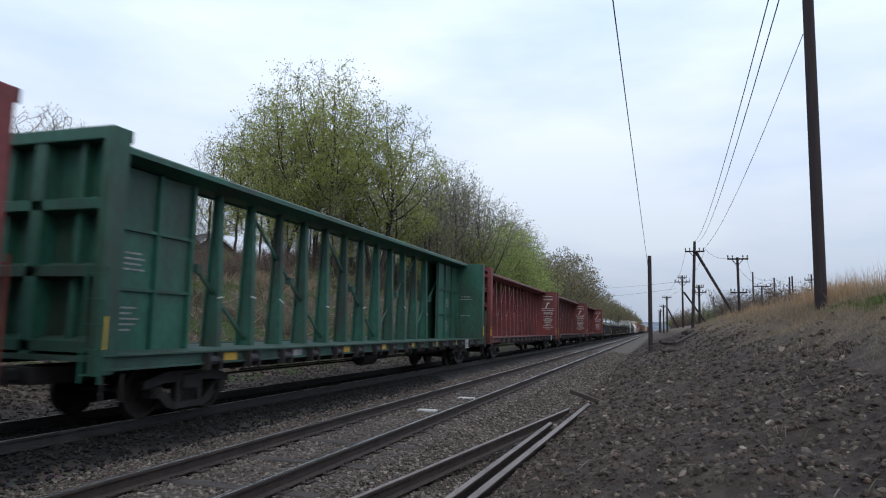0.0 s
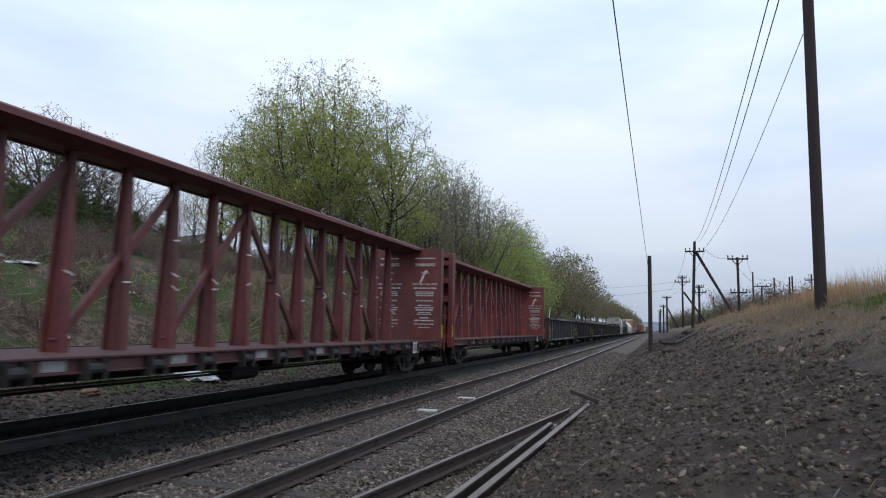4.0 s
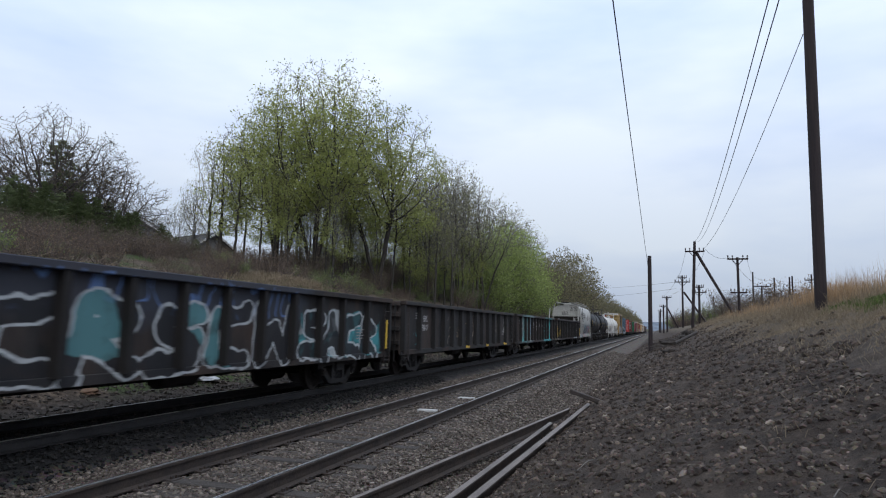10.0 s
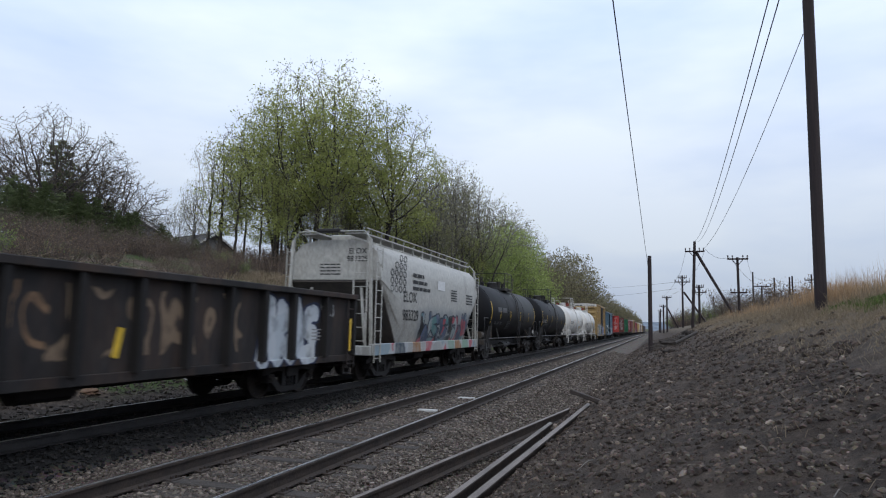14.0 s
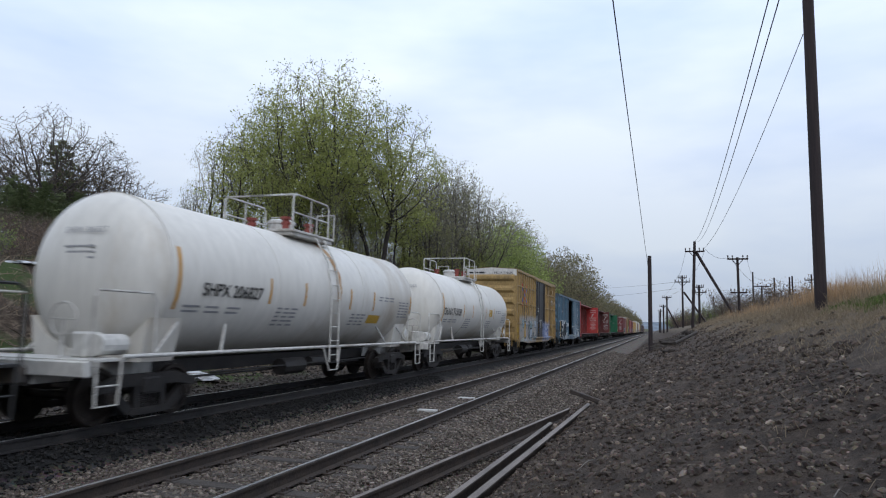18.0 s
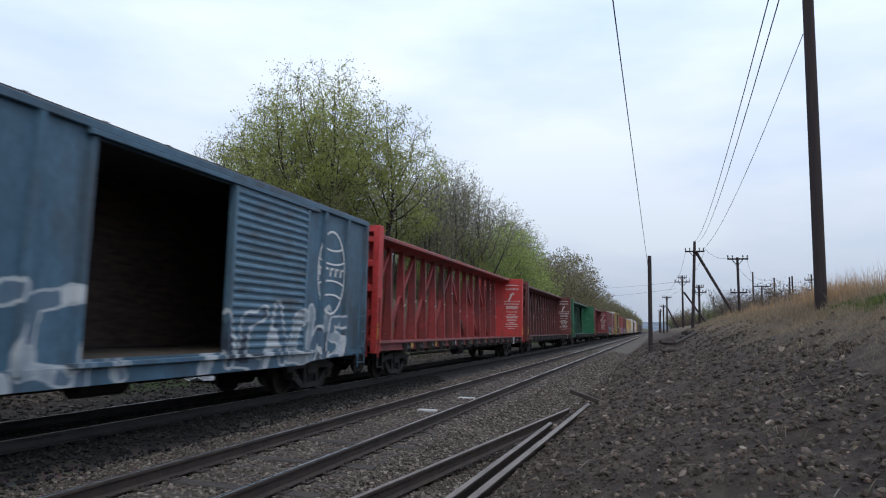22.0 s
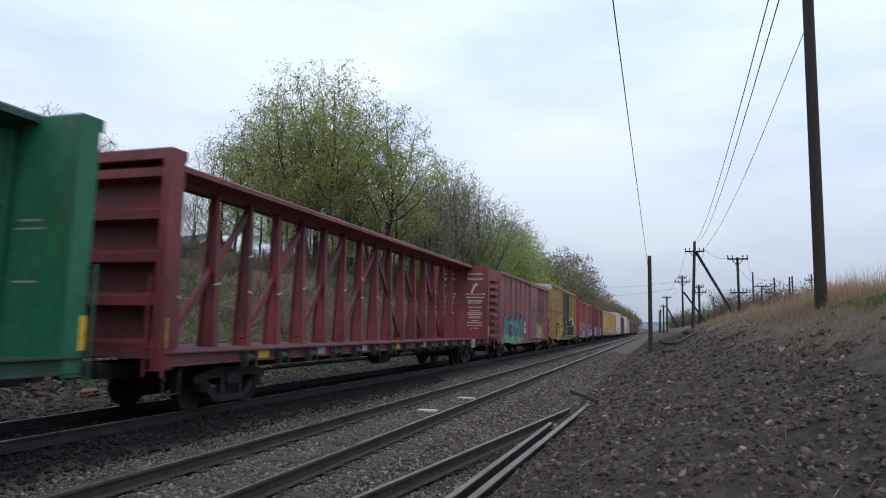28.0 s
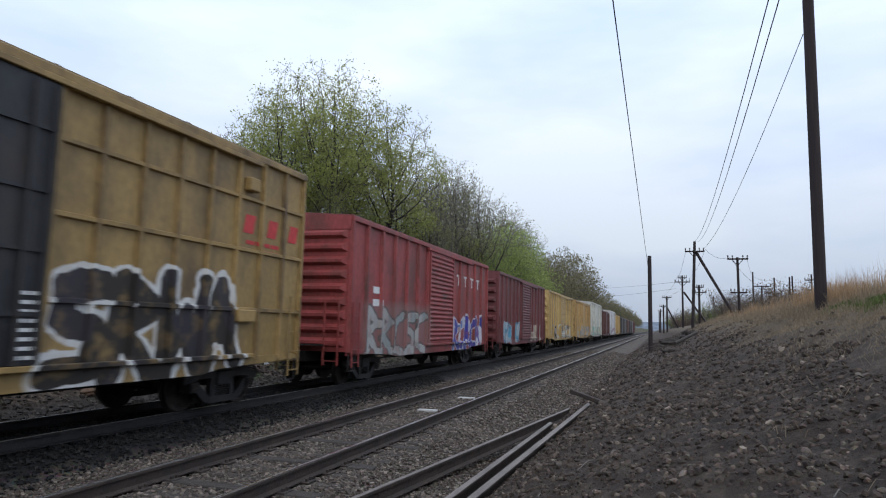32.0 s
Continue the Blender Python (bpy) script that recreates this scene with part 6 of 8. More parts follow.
# ---- gondolas ----
def gondola(label, colour, s0, s1, tags=(), letters="", letters_at=2.42, stripes=(), long_stripes=True):
    half = (s1 - s0) / 2
    car = enlist(thing("gondola_car", label, "freight car", "gondolas of the train"), s0, s1)
    m = mat("gondola_paint", tuple(c * 0.6 for c in colour), tuple(c * 1.7 + 0.004 for c in colour), 0.9, 0.75, 0.25, 0.0, (0.060, 0.034, 0.022), 0.6, 9.0, (1, 1.6, 0.45), 0.16)
    mr = mat("gondola_rib_paint", tuple(c * 0.5 for c in colour), tuple(c * 1.0 for c in colour), 1.3, 0.75, 0.25)
    for tg in tags:
        spray(m, *tg)
    running_gear(car, half, half - 2.4)
    top = 2.50
    part("floor", Shape().box(-1.45, 1.45, -half, half, 0.98, 1.06), m, car)
    for k in (-1, 1):
        wall = part("side_wall", Shape().box(min(k * 1.44, k * 1.48), max(k * 1.44, k * 1.48), -half, half, 0.78, top), m, car)
        part("top_chord", Shape().bevel_box(min(k * 1.40, k * 1.66), max(k * 1.40, k * 1.66), -half, half, top - 0.13, top, 0.015), m, wall)
        part("bottom_sill", Shape().bevel_box(min(k * 1.47, k * 1.54), max(k * 1.47, k * 1.54), -half, half, 0.74, 0.90, 0.01), m, wall)
        bays = round((2 * half - 6.4) / 1.2)    # wider bays at both ends
        for y in [q * (half - e) for q in (-1, 1) for e in (0.1, 1.65)] + [-half + 3.2 + i * (2 * half - 6.4) / bays for i in range(bays + 1)]:
            part("rib", Shape().prism([(k * 1.48, y - 0.09), (k * 1.63, y - 0.06), (k * 1.63, y + 0.06), (k * 1.48, y + 0.09)], 0.88, top - 0.12, "z"), mr, wall)
        end = part("end_wall", Shape().box(-1.46, 1.46, k * half - 0.03, k * half + 0.03, 0.9, top - 0.02), m, car)
        for z in (1.15, 1.6, 2.05, 2.40):
            a, b = sorted((k * (half + 0.03), k * (half + 0.15)))
            part("rib", Shape().bevel_box(-1.5, 1.5, a, b, z - 0.08, z + 0.08, 0.02), m, end)
        ladder(car, 1.60, k * (half - 0.28), 0.55, top - 0.15, m, 0.4, "x", 0.36)
        ladder(car, 1.15, k * (half + 0.18), 0.55, top - 0.1, m, 0.42, "y", 0.36)
        part("sill_step", Shape().path([(1.5, k * (half - 0.1), 0.78), (1.5, k * (half - 0.1), 0.42), (1.5, k * (half - 0.48), 0.42), (1.5, k * (half - 0.48), 0.78)], 0.02), M_STEEL, car)
        if long_stripes:
            part("safety_stripe", Shape().bar((1.637, k * (half - 0.42), 1.0), (1.637, k * (half - 0.40), 1.85), 0.008, 0.10), M_YELLOW, car, "yellow reflective stripe")
    for y in stripes:
        part("safety_stripe", Shape().bar((1.49, y - 0.05, 1.12), (1.49, y + 0.05, 1.58), 0.012, 0.13), M_YELLOW, car, "yellow reflective stripe")
    if letters:
        w = writing(letters, 0.32, M_FADED, car, Matrix.Translation((1.486, -half + letters_at, 1.78)) @ Euler((radians(90), 0, radians(90))).to_matrix().to_4x4())
    tagged(print_lines(bars([(-half + 1.4, -half + 1.75 + 0.12 * (q % 2), 2.1 - 0.08 * q, 0.04) for q in range(3)] + [(half - 2.2, half - 1.8 + 0.1 * (q % 2), 1.3 + 0.08 * q, 0.035) for q in range(4)], x=1.482, seed=int(s0)), M_DULL_LET, car), kind="stuff")
    return car


WHITEISH, PALE_BLUE, TEAL = (0.55, 0.56, 0.55), (0.32, 0.45, 0.56), (0.10, 0.42, 0.42)
DARK, INK = (0.02, 0.02, 0.022), (0.012, 0.012, 0.014)
OLD_BROWN = (0.014, 0.0115, 0.0105)
PLASTER, BONE, ROSE = (0.42, 0.41, 0.39), (0.50, 0.49, 0.47), (0.34, 0.25, 0.23)
gondola("grey gondola covered in worn pastel graffiti", (0.032, 0.034, 0.037), 105.7, 122.9,
        [(-4.2, -1.3, 0.95, 2.15, (BONE, (0.20, 0.34, 0.44), (0.45, 0.5, 0.5), (0.07, 0.32, 0.33), PLASTER), INK, 1.6, 2.0, (0.27, 0.31, 0.33), False, 0.09, 3, 0.14),
         (-1.2, 2.5, 0.92, 2.25, (BONE, ROSE, BONE, PLASTER), (0.02, 0.02, 0.022), 1.3, 5.0, (0.33, 0.32, 0.305), False, 0.10, 4, 0.15),
         (2.7, 7.7, 0.92, 2.1, ((0.32, 0.31, 0.29), (0.26, 0.22, 0.19), (0.36, 0.30, 0.17), (0.30, 0.31, 0.31), (0.30, 0.22, 0.20)), (0.10, 0.055, 0.04), 1.4, 8.0, (0.20, 0.19, 0.18), False, 0.07, 4, 0.16)], "BM\n9093", 2.6)
gondola("dark brown gondola with yellow stripes and scrawled graffiti", OLD_BROWN, 123.8, 139.6,
        [(-7.7, -6.4, 1.0, 2.2, ((0.5, 0.42, 0.2), WHITEISH, (0.3, 0.2, 0.1)), INK, 2.4, 1.0), (3.7, 4.8, 1.25, 2.25, (WHITEISH, WHITEISH), (0.40, 0.36, 0.29), 2.2, 3.0, None, True), (3.6, 4.8, 0.82, 1.2, (WHITEISH, WHITEISH), (0.42, 0.27, 0.12), 2.2, 5.0, None, True),
         (-3.4, -1.2, 1.0, 2.2, (INK, INK), (0.26, 0.13, 0.06), 1.4, 6.0, None, True), (0.4, 3.6, 1.0, 2.1, (INK, INK), (0.13, 0.085, 0.06), 1.0, 4.0, None, True), (5.2, 6.4, 1.4, 2.2, (INK, INK), (0.16, 0.15, 0.14), 1.8, 2.0, None, True), (6.6, 7.7, 0.85, 1.3, ((0.4, 0.34, 0.2), OLD_BROWN, (0.3, 0.2, 0.1)), INK, 2.4, 9.0)], "BM\n9083", 2.42, (1.45, 4.95))
part("lettering_panel", Shape().box(1.4815, 1.484, -0.95, 0.22, 0.92, 2.34), mat("blue_black_panel", (0.012, 0.02, 0.026), (0.02, 0.03, 0.036), 2, 0.7, 0.1), CARS[-1][0], "blue-black painted panel")
for zz, w in ((2.02, 0.48), (1.62, 0.15), (1.22, 0.42)):
    n_let = 6 if w > 0.45 else (5 if w > 0.2 else 3)
    for i in range(n_let):
        part("lettering", Shape().box(1.4845, 1.487, -0.36 - w + i * 2 * w / n_let, -0.36 - w + (i + 0.8) * 2 * w / n_let, zz, zz + 0.20), M_FADED, CARS[-1][0])
gondola("dark brown gondola with bold white-edged and teal graffiti", OLD_BROWN, 140.7, 157.0,
        [(-4.8, 2.7, 1.75, 2.4, (INK, INK), (0.10, 0.17, 0.34), 1.3, 9.0, (0.035, 0.04, 0.055), True), (-5.0, 2.55, 0.92, 1.95, (INK, (0.018, 0.018, 0.02), INK, (0.08, 0.20, 0.21)), (0.44, 0.455, 0.455), 1.35, 6.0, None, False, 0.05, 5, 0.17),
         (2.8, 7.6, 0.85, 2.05, ((0.06, 0.30, 0.31), (0.05, 0.26, 0.28), (0.03, 0.03, 0.03), (0.36, 0.39, 0.39)), (0.04, 0.16, 0.17), 1.6, 21.0), (2.95, 7.4, 0.92, 1.9, (INK, INK, (0.02, 0.02, 0.025)), (0.46, 0.48, 0.48), 1.9, 12.0, None, False, 0.055, 4, 0.15)])
gondola("dark gondola with faint numbers and low yellow patches", (0.017, 0.0155, 0.015), 158.1, 175.2,
        [(-7.4, -6.8, 1.1, 1.4, (INK, INK), (0.06, 0.24, 0.25), 2.0, 2.0, None, True), (-3.4, -2.4, 1.0, 2.1, (INK, INK), (0.14, 0.12, 0.10), 1.5, 12.0, None, True), (-2.1, -1.3, 1.2, 1.7, (INK, INK), (0.20, 0.15, 0.10), 2.0, 7.0, None, True), (-0.9, -0.1, 1.1, 1.9, ((0.24, 0.19, 0.14), INK), (0.30, 0.22, 0.14), 2.0, 7.0, None, True),
         (0.3, 1.15, 1.1, 2.2, (INK, INK), (0.42, 0.33, 0.26), 2.0, 2.0, None, True), (4.7, 5.5, 1.3, 2.1, (INK, INK), (0.20, 0.17, 0.14), 2.0, 4.0, None, True), (6.5, 7.4, 1.8, 2.2, (INK, INK), (0.30, 0.29, 0.28), 2.0, 14.0, None, True)], "BM\n9847", 2.42, (), False)
for yy, w in ((-0.6, 0.28), (2.95, 0.24), (6.9, 0.36)):
    part("safety_stripe", Shape().box(1.545, 1.549, yy - w, yy + w, 0.78, 0.90), M_YELLOW, CARS[-1][0], "yellow reflective patch")
part("placard", Shape().box(1.484, 1.488, 6.75, 7.15, 1.42, 1.74).box(1.488, 1.490, 6.81, 7.09, 1.48, 1.68), M_FADED, CARS[-1][0], "small white placard")
gondola("dark brown gondola with turquoise and pale graffiti panels", (0.018, 0.014, 0.0125), 176.2, 191.6,
        [(-5.5, -3.25, 0.85, 2.3, ((0.10, 0.27, 0.25), (0.28, 0.32, 0.22), (0.08, 0.34, 0.34), (0.22, 0.33, 0.32)), (0.26, 0.34, 0.32), 1.3, 3.0, (0.13, 0.23, 0.22)),
         (-3.1, -2.0, 0.85, 2.3, (PALE_BLUE, (0.36, 0.33, 0.26), (0.36, 0.38, 0.38)), (0.2, 0.33, 0.36), 1.5, 4.0, (0.22, 0.28, 0.29)),
         (-1.9, 2.4, 0.9, 1.6, (INK, INK), (0.13, 0.06, 0.035), 1.0, 9.0, None, True),
         (3.0, 5.9, 0.88, 2.15, ((0.05, 0.42, 0.44), (0.06, 0.36, 0.40), (0.10, 0.50, 0.48), (0.06, 0.30, 0.32)), (0.02, 0.10, 0.11), 1.6, 6.0, (0.05, 0.26, 0.27), False, 0.04, 4, 0.2)], "MEC\n1119", 2.42, (), False)
for ch, yy in (("W", -1.35), ("E", -0.15), ("K", 1.0), ("N", 2.15)):
    writing(ch, 0.8, M_FADED, CARS[-1][0], Matrix.Translation((1.49, yy, 1.8)) @ Euler((radians(90), 0, radians(90))).to_matrix().to_4x4(), "graffiti")
gondola("dark brown gondola with pale scrawls and a white tag", OLD_BROWN, 192.7, 209.7,
        [(-8.2, -7.0, 0.85, 1.1, ((0.40, 0.34, 0.22), (0.34, 0.32, 0.26)), INK, 2.0, 5.0, (0.28, 0.25, 0.19)), (-7.6, -6.8, 1.5, 2.3, (INK, INK), (0.32, 0.30, 0.28), 1.8, 5.0, None, True), (-6.4, -5.3, 1.9, 2.3, (INK, INK), (0.36, 0.35, 0.34), 1.8, 8.0, None, True),
         (-4.6, -1.0, 1.2, 2.2, (INK, INK), (0.22, 0.13, 0.07), 0.9, 2.0, None, True), (-1.0, 3.4, 1.1, 2.2, (INK, INK), (0.20, 0.14, 0.09), 0.9, 6.0, None, True),
         (4.2, 6.5, 0.95, 2.1, ((0.50, 0.53, 0.55), (0.44, 0.48, 0.51), (0.52, 0.54, 0.54)), (0.02, 0.03, 0.07), 2.0, 11.0, None, False, 0.06, 4, 0.19), (6.7, 7.5, 1.9, 2.2, (INK, INK), (0.38, 0.38, 0.37), 1.8, 3.0, None, True)], "BM\n9065", 2.4, (-5.65, -3.3, 0.25))
# ---- covered hopper ----
def covered_hopper(label, s0, s1):
    half = (s1 - s0) / 2
    car = enlist(thing("covered_hopper_car", label, "freight car"), s0, s1)
    grey = paint("hopper_grey_paint", (0.37, 0.36, 0.325), 1.06, (0.2, 0.185, 0.16), 0.25, 0.5)
    spray(grey, -1.9, 5.4, 1.05, 2.05, ((0.05, 0.08, 0.13), (0.10, 0.22, 0.22), INK, (0.35, 0.06, 0.08), (0.30, 0.36, 0.36), (0.10, 0.13, 0.2)), (0.02, 0.03, 0.05), 2.3, 4.0, (0.24, 0.26, 0.26), False, 0.06, 7, 0.14)
    sill = paint("hopper_sill_paint", (0.42, 0.43, 0.42), 1.15, (0.2, 0.18, 0.16), 0.4)
    spray(sill, -5.9, 5.8, 0.7, 1.2, ((0.30, 0.15, 0.06), (0.22, 0.34, 0.26), (0.42, 0.08, 0.10), (0.03, 0.05, 0.07), (0.24, 0.32, 0.36)), (0.4, 0.42, 0.42), 1.0, 7.0, (0.3, 0.3, 0.28))
    # dirty brown, with the shade below the body put into the colour
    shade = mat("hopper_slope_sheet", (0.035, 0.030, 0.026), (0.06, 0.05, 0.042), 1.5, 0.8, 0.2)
    running_gear(car, half, half - 1.7)
    ye = half - 0.35

    def section(y, zb):
        side = [(1.36, zb), (1.52, max(zb, 1.6)), (1.55, max(zb, 2.4)), (1.53, 3.3), (1.42, 3.85), (1.15, 4.15), (0.6, 4.28)]
        return [(x, y, z) for x, z in side] + [(-x, y, z) for x, z in side[::-1]]
    ring = [section(-ye, 3.05), section(-ye + 0.02, 3.05), section(-ye + 1.75, 1.1), section(ye - 1.75, 1.1), section(ye - 0.02, 3.05), section(ye, 3.05)]
    body = part("body", Shape().rings(ring), grey, car, smooth=True)
    # slope sheets under both ends
    for k in (-1, 1):
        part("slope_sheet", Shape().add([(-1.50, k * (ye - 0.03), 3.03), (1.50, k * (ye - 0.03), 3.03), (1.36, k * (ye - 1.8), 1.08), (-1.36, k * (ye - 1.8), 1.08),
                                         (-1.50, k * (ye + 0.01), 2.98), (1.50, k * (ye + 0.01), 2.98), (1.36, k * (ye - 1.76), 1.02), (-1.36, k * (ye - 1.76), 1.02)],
                                        [(0, 1, 2, 3), (4, 5, 6, 7), (0, 1, 5, 4), (1, 2, 6, 5), (2, 3, 7, 6), (3, 0, 4, 7)]), shade, car, "dirty slope sheet darkened for the shade under the body")
        part("end_platform", Shape().bevel_box(-1.45, 1.45, k * half - 0.08, k * half + 0.08, 0.8, 1.08, 0.02).box(-1.4, 1.4, min(k * half, k * (ye - 1.3)), max(k * half, k * (ye - 1.3)), 0.98, 1.03), sill, car)
        for sx in (-1, 1):
            part("end_post", Shape().bar((sx * 1.42, k * (half - 0.05), 1.05), (sx * 1.30, k * (half - 0.05), 4.25), 0.09, 0.07), grey, car)
            part("diagonal_brace", Shape().bar((sx * 1.2, k * (half - 0.12), 1.05), (sx * 0.8, k * (ye - 0.2), 3.0), 0.08, 0.05), grey, car)
            ladder(car, sx * 1.52, k * (half - 0.3), 0.6, 4.0, grey, 0.44, "x", 0.4)
        ladder(car, 1.05, k * (half + 0.03), 1.1, 3.9, grey, 0.44, "y", 0.4)
        part("handrail", Shape().path([(-1.3, k * (half - 0.05), 4.25), (-1.1, k * (half - 0.05), 4.5), (1.1, k * (half - 0.05), 4.5), (1.3, k * (half - 0.05), 4.25)], 0.022), grey, car)
    for sx in (-1, 1):
        a, b = sorted((sx * 1.36, sx * 1.50))
        part("side_sill", Shape().bevel_box(a, b, -half, half, 0.80, 1.14, 0.015), sill, car)
    for y in (-2.9, 0.0, 2.9):
        h = Shape().add([(-1.2, y - 1.3, 1.1), (1.2, y - 1.3, 1.1), (1.2, y + 1.3, 1.1), (-1.2, y + 1.3, 1.1), (-0.3, y - 0.3, 0.35), (0.3, y - 0.3, 0.35), (0.3, y + 0.3, 0.35), (-0.3, y + 0.3, 0.35)],
                        [(0, 1, 2, 3), (4, 5, 6, 7), (0, 1, 5, 4), (1, 2, 6, 5), (2, 3, 7, 6), (3, 0, 4, 7)])
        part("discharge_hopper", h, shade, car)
    # the running boards and hatches
    for sx in (-1, 1):
        rb = part("running_board", Shape().box(sx * 0.75 - 0.3, sx * 0.75 + 0.3, -half + 0.1, half - 0.1, 4.42, 4.46), grey, car)
        for i in range(12):
            y = -half + 0.5 + i * (2 * half - 1) / 11
            part("bracket", Shape().bar((sx * 1.0, y, 4.1), (sx * 1.0, y, 4.44), 0.04, 0.04).bar((sx * 1.0, y, 4.44), (sx * 1.05, y, 4.62), 0.03, 0.03), grey, rb)
        part("handrail", Shape().rod((sx * 1.05, -half + 0.3, 4.62), (sx * 1.05, half - 0.3, 4.62), 0.018), grey, rb)
    for i in range(5):
        y = -half + 1.6 + i * (2 * half - 3.2) / 4
        part("hatch", Shape().bevel_box(-0.36, 0.36, y - 0.9, y + 0.9, 4.26, 4.48, 0.03), grey, car)
    part("end_lamp_bracket", Shape().bevel_box(-0.5, 0.3, -half - 0.02, -half + 0.3, 4.48, 4.58, 0.02), M_STEEL, car)
    # lettering and the ring emblem on the near side
    side = Euler((radians(90), 0, radians(90))).to_matrix().to_4x4()
    writing("ELOX", 0.5, M_BLACK_LET, car, Matrix.Translation((1.556, -half + 2.85, 2.62)) @ side, bold=0.008)
    writing("983329", 0.5, M_BLACK_LET, car, Matrix.Translation((1.552, -half + 2.95, 2.02)) @ side, bold=0.008)
    face = Euler((radians(90), 0, 0)).to_matrix().to_4x4()
    writing("ELOX", 0.24, M_BLACK_LET, car, Matrix.Translation((0.75, -ye - 0.006, 3.92)) @ face, bold=0.004)
    writing("983329", 0.24, M_BLACK_LET, car, Matrix.Translation((0.75, -ye - 0.006, 3.68)) @ face, bold=0.004)
    print_lines(bars([(-0.5, 0.2, 3.5 - 0.1 * q, 0.04) for q in range(4)], y=-ye - 0.002), M_BLACK_LET, car)
    em = Shape()
    for row in range(5):
        for col in range(4):
            if row + col < 2:
                continue
            y, z = -half + 1.25 + col * 0.36, 3.85 - row * 0.25
            xx = 1.545
            for i in range(12):
                t0, t1 = 2 * math.pi * i / 12, 2 * math.pi * (i + 1) / 12
                em.bar((xx, y + 0.12 * math.cos(t0), z + 0.10 * math.sin(t0)), (xx, y + 0.12 * math.cos(t1), z + 0.10 * math.sin(t1)), 0.01, 0.035)
    part("emblem", em, M_BLACK_LET, car, "plain emblem of dark rings")
    print_lines(bars([(-half + 3.1, -half + 4.2, 3.35, 0.12), (-half + 3.1, -half + 4.6, 3.12, 0.12), (-half + 3.1, -half + 4.9, 2.9, 0.12)], x=1.55, seed=3), M_BLACK_LET, car)
    print_lines(bars([(half - 2.2, half - 1.2, 3.0 - 0.12 * q, 0.06) for q in range(4)] + [(half - 4.4, half - 3.6, 3.1 - 0.1 * q, 0.05) for q in range(5)], x=1.555, seed=5), M_BLACK_LET, car)
    part("patch", Shape().box(1.553, 1.556, -0.2, 0.7, 3.05, 3.4), M_WHITE, car)
    return car


covered_hopper("light grey covered hopper with graffiti along its sill", 211.1, 223.0)


